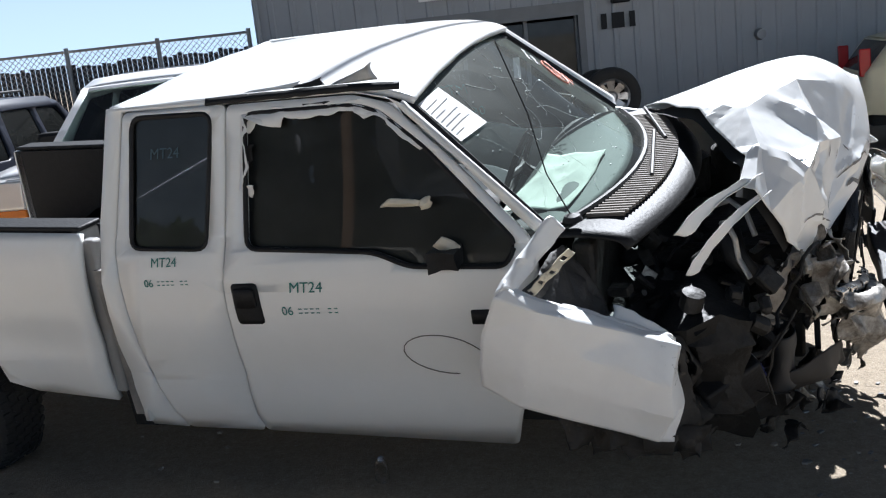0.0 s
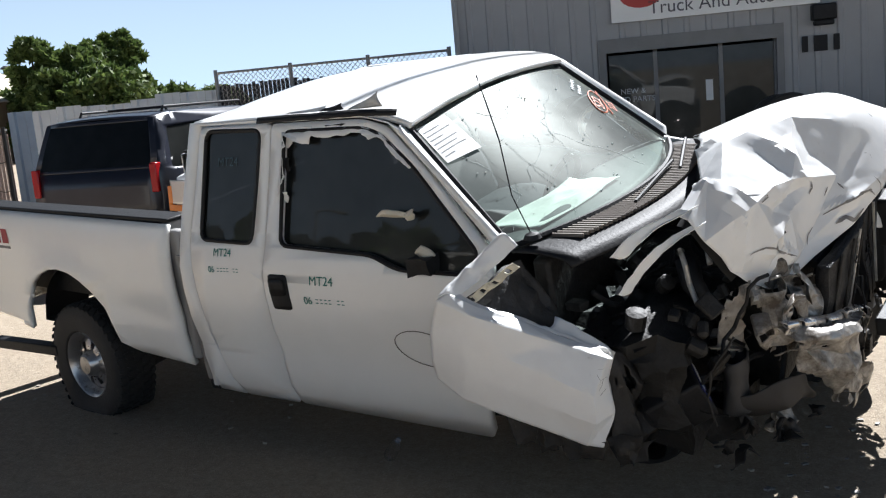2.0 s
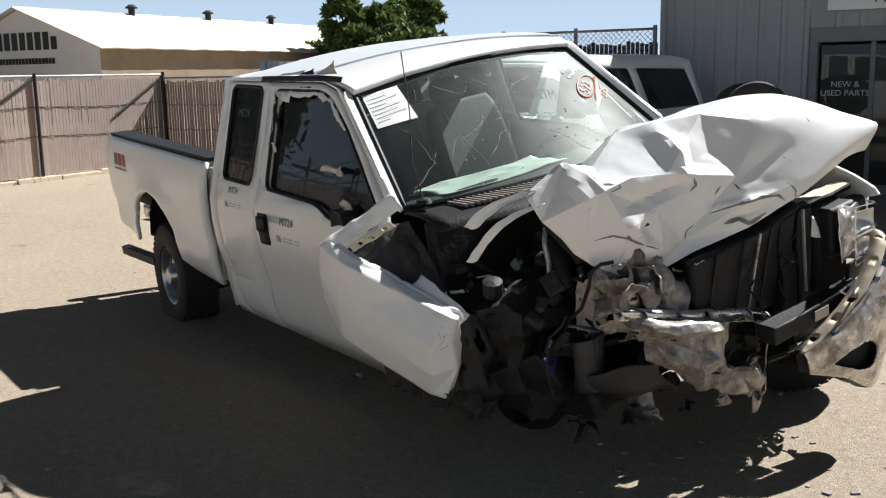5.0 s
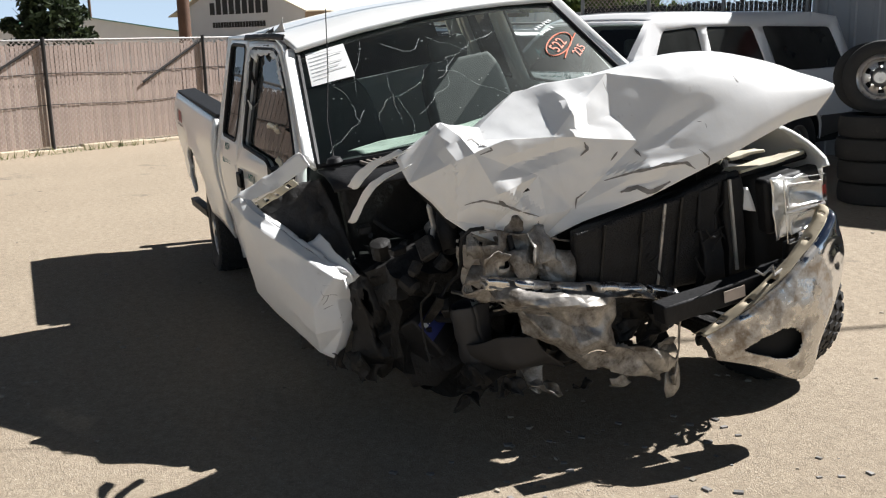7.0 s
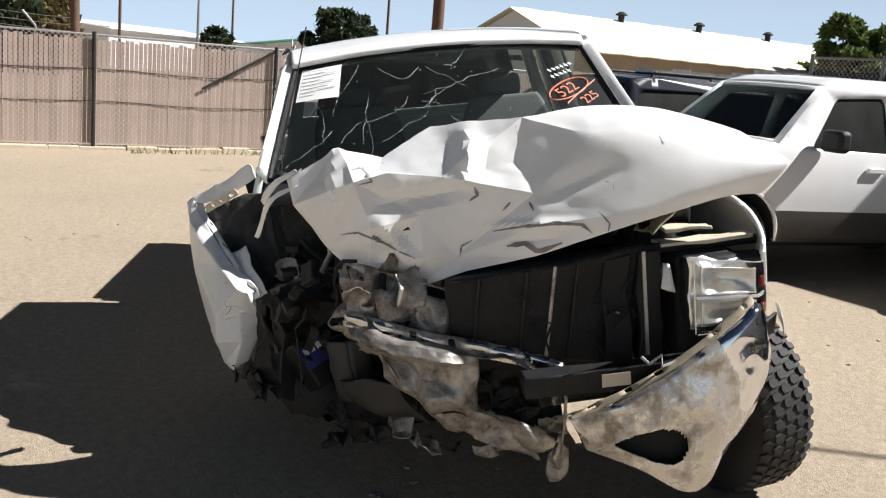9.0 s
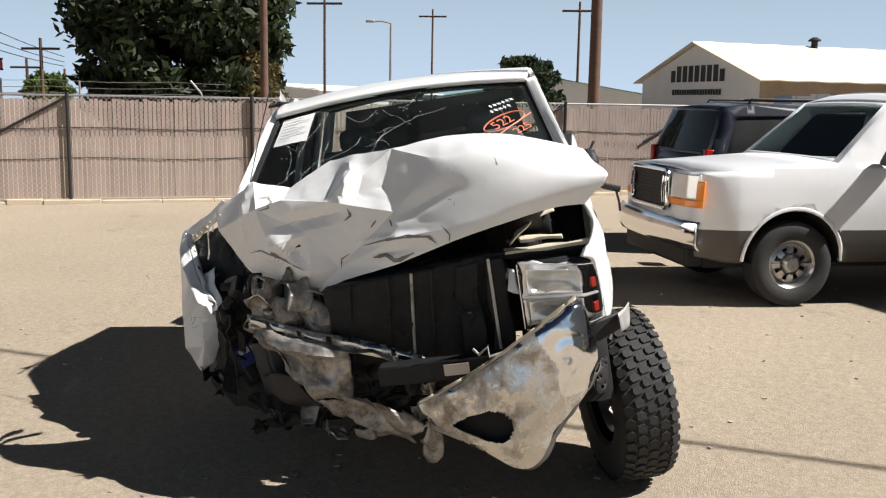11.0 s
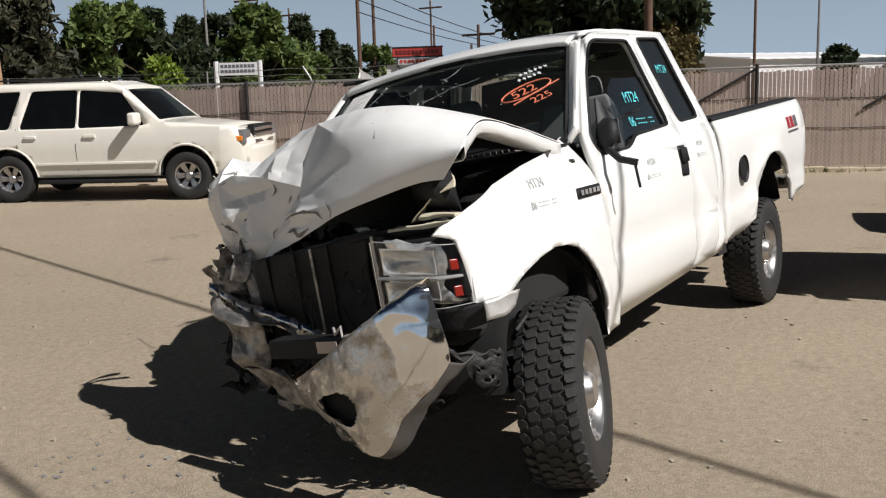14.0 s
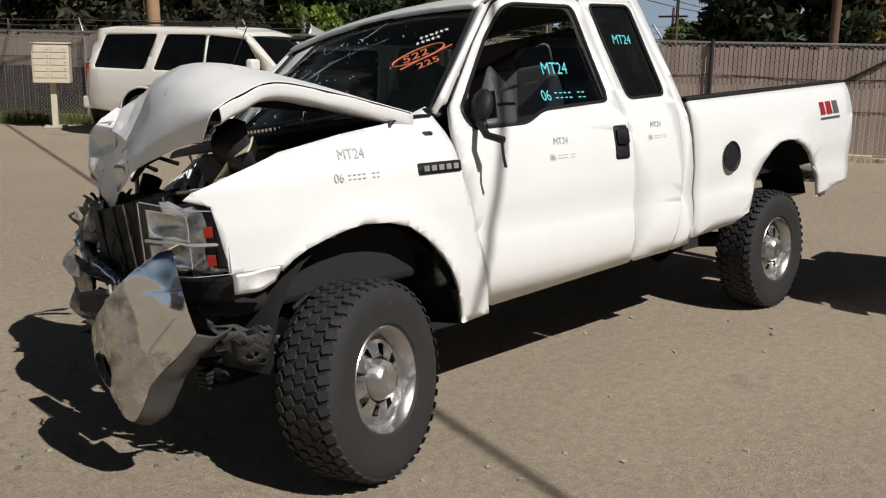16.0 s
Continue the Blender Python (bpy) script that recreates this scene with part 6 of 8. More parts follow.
PALE = mat("pale_bracket", (0.55, 0.50, 0.38), 0.6, vary=0.2, dirt=(0.20, 0.15, 0.10), dirt_amount=0.3, dirt_scale=14)
rows = [[(-0.49, -1.225, 1.165), (-0.475, -1.21, 1.135)], [(-0.43, -1.14, 1.205), (-0.41, -1.12, 1.18)], [(-0.365, -1.055, 1.25), (-0.345, -1.035, 1.23)]]
part("bracket", grid_surface(rows, 8, 0.008, 14, 2, keep=lambda i, j: not (0.3 < j < 0.7 and (i * 4) % 1 < 0.2)), PALE, truck, "pale perforated bracket", thick=0.004)
# dark apron from the fender's edge back to the bulkhead
APRON = [
    [(-0.55, -1.24, 1.13), (-0.48, -1.13, 1.18), (-0.44, -1.02, 1.22), (-0.42, -0.92, 1.22)],
    [(-0.50, -1.22, 1.02), (-0.40, -1.10, 1.06), (-0.37, -1.0, 1.08), (-0.36, -0.90, 1.10)],
    [(-0.42, -1.20, 0.90), (-0.34, -1.08, 0.93), (-0.30, -0.98, 0.95), (-0.30, -0.88, 0.98)],
    [(-0.34, -1.16, 0.76), (-0.26, -1.05, 0.78), (-0.24, -0.96, 0.80), (-0.26, -0.86, 0.82)],
    [(-0.30, -1.10, 0.58), (-0.24, -1.02, 0.58), (-0.22, -0.94, 0.58), (-0.25, -0.84, 0.58)],
]
bm = buckle(APRON, 8, 0.03, lambda p: 1.0, 31, rounds=1)
crumple(bm, 0.015, 8, lambda p: 1.0, 2.7)
part("fender_apron", bm, mat("dusty_apron", (0.035, 0.033, 0.032), 0.7, vary=0.5, scale=10, bump=0.4, bump_scale=30, dirt=(0.10, 0.085, 0.065), dirt_amount=0.35, dirt_scale=8), truck, "dark dusty inner apron, buckled", thick=0.005, smooth=22)
# crumpled muddy sheet and shreds hanging at the fender's front end
MUDDY = mat("muddy_torn_sheet", (0.030, 0.027, 0.024), 0.7, metal=0.2, vary=0.5, scale=9, bump=0.5, bump_scale=24, dirt=(0.15, 0.125, 0.10), dirt_amount=0.28, dirt_scale=11)
rows = [
    [(-0.09, -0.99, 0.84), (-0.03, -0.94, 0.86), (0.0, -0.88, 0.83), (0.01, -0.82, 0.78)],
    [(-0.05, -1.0, 0.74), (0.02, -0.93, 0.73), (0.04, -0.87, 0.72), (0.03, -0.80, 0.70)],
    [(-0.05, -1.02, 0.62), (0.03, -0.95, 0.60), (0.04, -0.87, 0.60), (0.02, -0.80, 0.60)],
    [(-0.04, -1.03, 0.50), (0.02, -0.96, 0.47), (0.05, -0.90, 0.48), (0.0, -0.82, 0.50)],
    [(-0.06, -1.0, 0.41), (0.0, -0.95, 0.37), (0.02, -0.88, 0.39), (-0.02, -0.82, 0.42)],
]
bm = buckle(rows, 8, 0.05, lambda p: 1.0, 44, rounds=1, keep=lambda i, j: noise.noise(Vector((i * 5, j * 5, 7))) < 0.38)
crumple(bm, 0.014, 8, lambda p: 1.0, 1.2)
part("crumpled_liner", bm, MUDDY, truck, "muddy crumpled sheet behind the torn fender", thick=0.004, smooth=22)
shred = random.Random(17)
for x, y, z, w, d in ((-0.10, -1.12, 0.50, 0.05, 0.07), (0.0, -1.04, 0.46, 0.06, 0.09), (-0.24, -1.18, 0.58, 0.05, 0.06), (-0.40, -1.14, 0.60, 0.07, 0.12), (-0.32, -1.10, 0.52, 0.06, 0.10), (0.03, -0.98, 0.42, 0.07, 0.05), (-0.16, -1.08, 0.46, 0.08, 0.06)):
    rows = [[Vector((x + w * a + shred.uniform(-0.02, 0.02), y + 0.4 * w * a + shred.uniform(-0.03, 0.03), z - d * b + shred.uniform(-0.02, 0.02))) for a in (-1 + 0.4 * b, 0, 1 - 0.3 * b)] for b in (-0.5, 0.2, 1)]
    part("torn_shred", grid_surface(rows, 5, 0.012, 14, x), MUDDY, truck, thick=0.003, smooth=22)

# the whole front end was shoved forward and up by the blow
FRONT = Matrix(((1.034, -0.0125, 0.0101, 0.1157), (0.0027, 1.0551, -0.0078, 0.0606), (-0.0085, -0.0108, 1.0529, -0.0419), (0, 0, 0, 1)))
whole_parts = set(truck.children_recursive)

bm = buckle(HOOD, 12, 0.038, lambda p: max(0.0, min(1.0, (0.36 - p.y) / 0.3)), 21, lambda v: max(0.0, min(1.0, (0.68 - v) / 0.12)), rounds=0)
fold(bm, [(-0.10, 1.45, -0.17, 1.25, 0.025, 0.06), (-0.17, 1.25, -0.46, 1.22, -0.030, 0.045), (-0.60, 1.42, -0.63, 1.06, 0.020, 0.035), (-0.46, 1.14, -0.36, 1.01, 0.022, 0.035),
          (-0.09, 1.12, 0.20, 1.13, 0.012, 0.022), (-0.02, 1.07, 0.12, 1.08, -0.010, 0.02), (0.10, 1.22, 0.34, 1.31, -0.014, 0.05), (-0.55, 1.10, -0.40, 1.05, 0.012, 0.022)])
crumple(bm, 0.0032, 7.0, lambda p: 0.12 + max(0.0, min(1.0, (0.46 - p.y) / 0.45)), 1.3)
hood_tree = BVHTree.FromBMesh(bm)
hood = part("hood", bm, WRECKED, truck, "crumpled white hood, folded and scraped", thick=0.004, smooth=15)
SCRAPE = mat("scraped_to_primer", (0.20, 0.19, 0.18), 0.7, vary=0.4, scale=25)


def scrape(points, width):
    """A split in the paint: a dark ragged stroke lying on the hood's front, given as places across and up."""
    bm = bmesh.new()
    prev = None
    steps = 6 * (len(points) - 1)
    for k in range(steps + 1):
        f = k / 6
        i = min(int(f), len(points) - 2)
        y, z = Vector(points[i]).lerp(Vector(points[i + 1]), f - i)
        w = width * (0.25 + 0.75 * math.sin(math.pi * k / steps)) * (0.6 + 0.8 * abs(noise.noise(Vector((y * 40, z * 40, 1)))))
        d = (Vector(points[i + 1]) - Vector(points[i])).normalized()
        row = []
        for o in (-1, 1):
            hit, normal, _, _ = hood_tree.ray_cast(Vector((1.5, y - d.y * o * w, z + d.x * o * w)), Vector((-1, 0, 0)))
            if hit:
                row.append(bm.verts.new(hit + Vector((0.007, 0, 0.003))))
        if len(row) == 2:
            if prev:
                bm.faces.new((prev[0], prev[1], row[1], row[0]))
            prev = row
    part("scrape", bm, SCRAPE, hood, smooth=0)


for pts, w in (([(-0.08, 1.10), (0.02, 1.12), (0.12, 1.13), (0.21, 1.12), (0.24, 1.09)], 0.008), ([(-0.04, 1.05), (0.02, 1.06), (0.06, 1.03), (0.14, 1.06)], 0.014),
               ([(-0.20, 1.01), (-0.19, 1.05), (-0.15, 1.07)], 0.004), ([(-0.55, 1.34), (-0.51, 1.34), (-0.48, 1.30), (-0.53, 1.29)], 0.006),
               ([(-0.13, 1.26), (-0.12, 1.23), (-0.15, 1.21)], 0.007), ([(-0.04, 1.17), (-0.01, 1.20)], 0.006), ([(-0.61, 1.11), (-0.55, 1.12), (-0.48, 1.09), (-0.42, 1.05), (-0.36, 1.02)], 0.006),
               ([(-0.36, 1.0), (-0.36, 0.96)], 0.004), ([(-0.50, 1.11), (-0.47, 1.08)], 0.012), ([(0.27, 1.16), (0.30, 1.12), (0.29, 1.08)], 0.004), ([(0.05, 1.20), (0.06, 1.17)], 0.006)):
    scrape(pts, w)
# the hood's inner flange along its left edge, and its dark underside
rows = []
for (x, y, z) in [r[8] for r in HOOD[:5]]:
    rows.append([(x, y - 0.004, z - 0.004), (x - 0.01, y - 0.02, z - 0.05), (x - 0.02, y - 0.09, z - 0.055)])
part("hood_flange", grid_surface(rows, 5, 0.004, 9), WHITE, truck, "bent white inner edge of the hood", thick=0.004)
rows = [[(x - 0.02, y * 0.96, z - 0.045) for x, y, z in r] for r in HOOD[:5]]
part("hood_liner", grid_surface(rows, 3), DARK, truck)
rows = [[(0.30 + 0.02 * a, 0.60 + 0.10 * b, 1.16 + 0.11 * a - 0.02 * b * b) for b in (-1, -0.4, 0.4, 1)] for a in (-1, -0.5, 0, 0.5, 1)]
rows = [[Vector(p) + Vector((0.10 * (1 - (2 * j / 3 - 1) ** 2) * (1 - (2 * i / 4 - 1) ** 2), 0, 0)) for j, p in enumerate(r)] for i, r in enumerate(rows)]
part("hood_corner_lining", grid_surface(rows, 4), BLACK, truck, "dark domed lining under the hood's corner", thick=0.006)
# torn strips of hood edge hanging on the right
for pts, w in (([(0.12, -0.74, 1.33), (-0.02, -0.84, 1.27), (-0.11, -0.90, 1.19)], 0.035), ([(0.16, -0.76, 1.28), (0.05, -0.86, 1.22), (-0.04, -0.91, 1.13), (-0.09, -0.94, 1.06)], 0.022)):
    rows = [[Vector(p) + Vector((o, 0.4 * o, 0.3 * abs(o))) for o in (-w, 0, w)] for p in pts]
    part("torn_strip", grid_surface(rows, 5, 0.006, 14, 3), WHITE, truck, thick=0.004)

# brackets and strips inside the torn fender
for pts in ([(-0.36, -1.05, 0.97), (-0.25, -1.02, 0.90), (-0.16, -0.97, 0.80)],):
    rows = [[Vector(p) + Vector((0, o, 0.5 * o)) for o in (-0.035, 0, 0.035)] for p in pts]
    part("torn_strip", grid_surface(rows, 5, 0.012, 12, 1), WRECKED, truck, thick=0.004)

# engine bay: blocks, hoses and torn brackets, dark with grime
rnd = random.Random(11)
bm = bmesh.new()
add_box(bm, -0.52, -0.44, -0.86, 0.86, 0.50, 1.16)
part("firewall", bm, GRIME, truck, bevel=0.02)
bm = bmesh.new()
add_box(bm, -0.42, 0.30, -0.34, 0.30, 0.42, 0.92)
for k in range(8):
    x, y, z = rnd.uniform(-0.4, 0.2), rnd.uniform(-0.30, 0.32), rnd.uniform(0.6, 0.95)
    add_box(bm, x - 0.05, x + 0.05, y - 0.05, y + 0.05, z - 0.05, z + 0.05, pose(x, y, z, rnd.uniform(-20, 20), rnd.uniform(-20, 20), rnd.uniform(0, 90)) @ pose(-x, -y, -z))
part("engine_block", bm, GRIME, truck, "black grimy engine block with its castings", bevel=0.015)
for k in range(110):
    x, y, z = rnd.uniform(-0.42, 0.20), rnd.uniform(-0.85, -0.30), rnd.uniform(0.42, 0.98)
    bm = bmesh.new()
    a, b, c = rnd.uniform(0.015, 0.05), rnd.uniform(0.015, 0.05), rnd.uniform(0.010, 0.035)
    if k % 3 == 0:
        add_tube(bm, [(0, 0, -1.6 * c), (0, 0, -c), (0, 0, c), (0, 0, 1.2 * c)], [a * 0.5, a, a, a * 0.6], 12)
    elif k % 3 == 1:
        add_box(bm, -a, a, -b, b, -c, c)
        bmesh.ops.bevel(bm, geom=bm.edges[:], offset=0.3 * min(a, b, c), segments=1, affect="EDGES")
    else:
        add_box(bm, -a * 1.8, a * 1.8, -b * 0.5, b * 0.5, -0.004, 0.004)
        bmesh.ops.subdivide_edges(bm, edges=bm.edges[:], cuts=3, use_grid_fill=True)
        for v in bm.verts:
            v.co += 0.045 * noise.noise_vector(v.co * 7 + Vector((k, 0, 0)))
    bm.transform(pose(x, y, z, rnd.uniform(-50, 50), rnd.uniform(-50, 50), rnd.uniform(0, 180)))
    part("engine_part", bm, GRIME if k % 3 < 2 or rnd.random() < 0.7 else BARE, truck, smooth=30)
for k in range(46):
    p = Vector((rnd.uniform(-0.35, 0.26), rnd.uniform(-0.82, 0.3), rnd.uniform(0.45, 1.0)))
    pts = [p]
    d = Vector((rnd.uniform(-1, 1), rnd.uniform(-1, 1), rnd.uniform(-0.6, 0.3))).normalized()
    for j in range(7):
        d = (d + 0.5 * Vector((rnd.uniform(-1, 1), rnd.uniform(-1, 1), rnd.uniform(-1, 0.8)))).normalized()
        q = pts[-1] + 0.06 * d
        pts.append(Vector((min(0.34, max(-0.42, q.x)), min(0.35, max(-0.82, q.y)), min(1.02, max(0.40, q.z)))))
    bm = bmesh.new()
    add_tube(bm, pts, rnd.choice((0.003, 0.005, 0.008, 0.012, 0.018)), 8)
    part("hose", bm, BLACK if rnd.random() < 0.75 else GRIME, truck)
bm = bmesh.new()
add_box(bm, -0.44, 0.06, -0.88, -0.30, 0.40, 0.86)
bmesh.ops.subdivide_edges(bm, edges=bm.edges[:], cuts=9, use_grid_fill=True)
for v in bm.verts:
    v.co += 0.09 * noise.noise_vector(v.co * 5) + 0.05 * noise.noise_vector(v.co * 13)
part("crushed_inner_fender", bm, GRIME, truck, "crushed grimy inner fender and airbox", smooth=30)
# pale crumpled sheet of the crushed lamp bucket
rows = [[(0.20, -0.63, 0.96), (0.26, -0.57, 0.98), (0.29, -0.50, 0.96), (0.27, -0.43, 0.97)], [(0.17, -0.63, 0.88), (0.24, -0.56, 0.87), (0.26, -0.49, 0.88), (0.22, -0.44, 0.87)],
        [(0.13, -0.62, 0.80), (0.20, -0.56, 0.78), (0.21, -0.50, 0.79), (0.19, -0.45, 0.78)], [(0.12, -0.61, 0.72), (0.17, -0.57, 0.70), (0.19, -0.52, 0.71), (0.17, -0.46, 0.70)], [(0.12, -0.60, 0.64), (0.15, -0.57, 0.63), (0.17, -0.53, 0.64), (0.16, -0.48, 0.63)]]
bm = buckle(rows, 8, 0.035, lambda p: 1.0, 52, rounds=0, keep=lambda i, j: noise.noise(Vector((i * 6, j * 5, 3))) < 0.34)
crumple(bm, 0.016, 10, lambda p: 1.0, 3.4)
part("lamp_bucket", bm, mat("pale_crumpled_sheet", (0.42, 0.39, 0.35), 0.6, metal=0.2, vary=0.35, scale=12, bump=0.4, bump_scale=26, dirt=(0.11, 0.09, 0.07), dirt_amount=0.45, dirt_scale=10), truck, "pale crumpled sheet of the crushed lamp bucket", thick=0.003, smooth=20)
# pale hoses that catch the light
for pts in ([(0.0, -0.55, 1.10), (0.02, -0.62, 1.13), (0.05, -0.66, 1.08), (0.06, -0.66, 1.0), (0.10, -0.70, 0.94)], [(-0.05, -0.42, 1.12), (0.03, -0.46, 1.16), (0.09, -0.52, 1.13), (0.12, -0.58, 1.06)], [(-0.15, -0.70, 0.85), (-0.02, -0.72, 0.80), (0.05, -0.78, 0.80)]):
    bm = bmesh.new()
    add_tube(bm, pts, 0.011, 8)
    part("pipe", bm, ALU, truck)
bm = bmesh.new()
add_tube(bm, [(0.02, -0.56, 1.07), (0.05, -0.60, 0.98), (0.12, -0.63, 0.90)], [0.05, 0.045, 0.03], 14, caps=False)
part("intake_pipe", bm, BLACK, truck, thick=0.005)
# battery with its blue label, hanging loose
m = pose(0.0, -0.78, 0.56, 18, -24, 28)
bm = bmesh.new()
add_box(bm, -0.12, 0.12, -0.09, 0.09, -0.10, 0.10, m)
battery = part("battery", bm, BLACK, truck, "black battery with a blue label", bevel=0.012)
bm = bmesh.new()
add_box(bm, 0.121, 0.124, -0.085, 0.085, -0.02, 0.07, m)
part("battery_label", bm, mat("blue_label", (0.03, 0.04, 0.16), 0.4), battery, smooth=0)
bm = bmesh.new()
for k in range(5):
    add_box(bm, 0.125, 0.127, -0.07 + 0.03 * k, -0.05 + 0.03 * k, 0.035, 0.06, m)
part("label_bar", bm, PAPER, battery, smooth=0)
# grey washer tank
rows = [[(0.20 + 0.05 * math.cos(a), -0.62 + 0.075 * math.sin(a), z) for a in [2 * math.pi * k / 8 for k in range(9)]] for z in (0.46, 0.50, 0.58, 0.66, 0.70)]
part("washer_tank", grid_surface(rows, 3, 0.02, 7, 6), mat("grey_tank_plastic", (0.028, 0.028, 0.03), 0.6, vary=0.2), truck, "bent grey plastic tank", thick=0.004)
# torn, holed inner metal beside the radiator
rows = [[(0.30, -0.64, 1.00), (0.36, -0.56, 1.0), (0.36, -0.46, 0.97), (0.42, -0.36, 0.94), (0.44, -0.24, 0.90)],
        [(0.28, -0.66, 0.88), (0.40, -0.58, 0.89), (0.34, -0.48, 0.86), (0.44, -0.38, 0.84), (0.46, -0.24, 0.80)],
        [(0.30, -0.66, 0.76), (0.42, -0.58, 0.79), (0.40, -0.46, 0.75), (0.46, -0.36, 0.72), (0.47, -0.24, 0.70)],
        [(0.36, -0.62, 0.68), (0.46, -0.54, 0.70), (0.44, -0.42, 0.66), (0.48, -0.32, 0.64), (0.48, -0.22, 0.62)]]
bm = grid_surface(rows, 8, keep=lambda i, j: noise.noise(Vector((i * 5, j * 5, 4.0))) < 0.22)
crumple(bm, 0.05, 7, lambda p: 1.0, 8)
part("torn_inner_panel", bm, BARE, truck, "torn bare inner body metal with ragged holes", thick=0.004, smooth=25)
for k in range(9):
    p = Vector((rnd.uniform(0.26, 0.46), rnd.uniform(-0.66, -0.30), rnd.uniform(0.62, 1.0)))
    rows = [[p + Vector((rnd.uniform(-0.05, 0.05), 0.05 * a, 0.06 * b)) for a in (-1, 0, 1)] for b in (-1, 0, 1)]
    part("metal_scrap", grid_surface(rows, 4, 0.02, 14, k), BARE, truck, thick=0.003, smooth=25)
bm = bmesh.new()
add_tube(bm, [(0.36, -0.48, 0.97), (0.40, -0.49, 0.88), (0.41, -0.49, 0.80)], 0.013, 8)
part("dark_rod", bm, BLACK, truck)

# radiator core, condenser, shroud and supports
radiator = new("radiator")
radiator.parent = truck
rows = [[(0.40 + 0.06 * v + 0.03 * math.sin(3 * u), -0.26 + 0.70 * u, 0.60 + (0.36 + 0.06 * u) * v) for v in (0, 0.33, 0.66, 1)] for u in (0, 0.25, 0.5, 0.75, 1)]
part("core", grid_surface(rows, 6, 0.02, 5, 2), mat("radiator_fins", (0.011, 0.011, 0.012), 0.55, metal=0.3, vary=0.5, scale=30, bump=0.5, bump_scale=120), radiator, thick=0.05)
for u in (0.12, 0.36, 0.5, 0.62):
    pts = [(0.455 + 0.06 * v + 0.03 * math.sin(3 * u), -0.26 + 0.70 * u + 0.05 * (v - 0.5), 0.60 + (0.36 + 0.06 * u) * v) for v in (0.05, 0.35, 0.65, 0.97)]
    bm = bmesh.new()
    add_tube(bm, pts, 0.007, 6)
    part("tie_bar", bm, GRIME if u != 0.5 else ALU, radiator)
for k in range(44):
    u = 0.02 + 0.90 * k / 43
    pts = [(0.43 + 0.06 * v + 0.03 * math.sin(3 * u) + 0.012 * noise.noise(Vector((u * 9, v * 4, 0))), -0.26 + 0.70 * u + 0.05 * (v - 0.5) + 0.012 * noise.noise(Vector((u * 7, v * 5, 3))), 0.60 + (0.36 + 0.06 * u) * v) for v in (0.03, 0.25, 0.5, 0.75, 0.98)]
    bm = bmesh.new()
    add_tube(bm, pts, 0.0035, 4)
    part("fin", bm, GRIME, radiator)
for k in range(7):
    p = Vector((rnd.uniform(0.52, 0.56), rnd.uniform(-0.15, 0.42), rnd.uniform(0.66, 0.95)))
    pts = [p]
    for j in range(6):
        pts.append(pts[-1] + Vector((rnd.uniform(-0.01, 0.01), rnd.uniform(-0.05, 0.05), rnd.uniform(-0.06, 0.01))))
    bm = bmesh.new()
    add_tube(bm, pts, rnd.choice((0.003, 0.005)), 6)
    part("cable", bm, BLACK, radiator)
for y, w in ((0.33, 0.05), (0.45, 0.045)):
    bm = bmesh.new()
    add_box(bm, 0.46, 0.53, y - w, y + w, 0.56, 1.0)
    bmesh.ops.subdivide_edges(bm, edges=bm.edges[:], cuts=5, use_grid_fill=True)
    for v in bm.verts:
        v.co += 0.022 * noise.noise_vector(v.co * 7)
    part("side_channel", bm, BLACK, radiator, bevel=0.015)
bm = bmesh.new()
add_box(bm, 0.535, 0.545, 0.425, 0.437, 0.62, 1.0)
part("bright_edge", bm, ALU, radiator)
bm = bmesh.new()
add_tube(bm, [(0.42, -0.20, 0.93), (0.46, 0.1, 0.97), (0.50, 0.45, 1.0), (0.50, 0.86, 1.0)], 0.018, 6)
part("upper_support", bm, BLACK, truck)
for x0, x1, y0, y1, z in ((0.44, 0.53, 0.50, 0.84, 1.005), (0.34, 0.40, 0.56, 0.74, 1.03)):
    bm = bmesh.new()
    add_box(bm, x0, x1, y0, y1, z, z + 0.016)
    bmesh.ops.subdivide_edges(bm, edges=bm.edges[:], cuts=3, use_grid_fill=True)
    for v in bm.verts:
        v.co += 0.014 * noise.noise_vector(v.co * 13)
    part("support_plate", bm, bpy.data.materials["pale_bracket"], truck, bevel=0.003)
bm = bmesh.new()
rows = [[(0.22, 0.50, 1.02), (0.20, 0.56, 1.12), (0.22, 0.62, 1.18)], [(0.30, 0.52, 1.02), (0.28, 0.60, 1.14), (0.28, 0.68, 1.19)], [(0.38, 0.52, 1.02), (0.36, 0.62, 1.10), (0.34, 0.72, 1.14)]]
part("hinge_bracket", grid_surface(rows, 8, 0.012, 8, 1, keep=lambda i, j: (i - 0.5) ** 2 + (j - 0.55) ** 2 > 0.02), bpy.data.materials["pale_bracket"], truck, thick=0.006)
for y in (0.48, 0.56):
    rows = [[(0.52, y, 0.95), (0.54, y + 0.05, 0.94)], [(0.53, y + 0.01, 0.86), (0.55, y + 0.05, 0.84)]]
    part("white_tab", grid_surface(rows, 4, 0.02, 9, y), WRECKED, truck, thick=0.003)
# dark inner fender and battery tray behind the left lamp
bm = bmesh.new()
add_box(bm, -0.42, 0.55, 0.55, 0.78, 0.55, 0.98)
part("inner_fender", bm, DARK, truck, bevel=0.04)
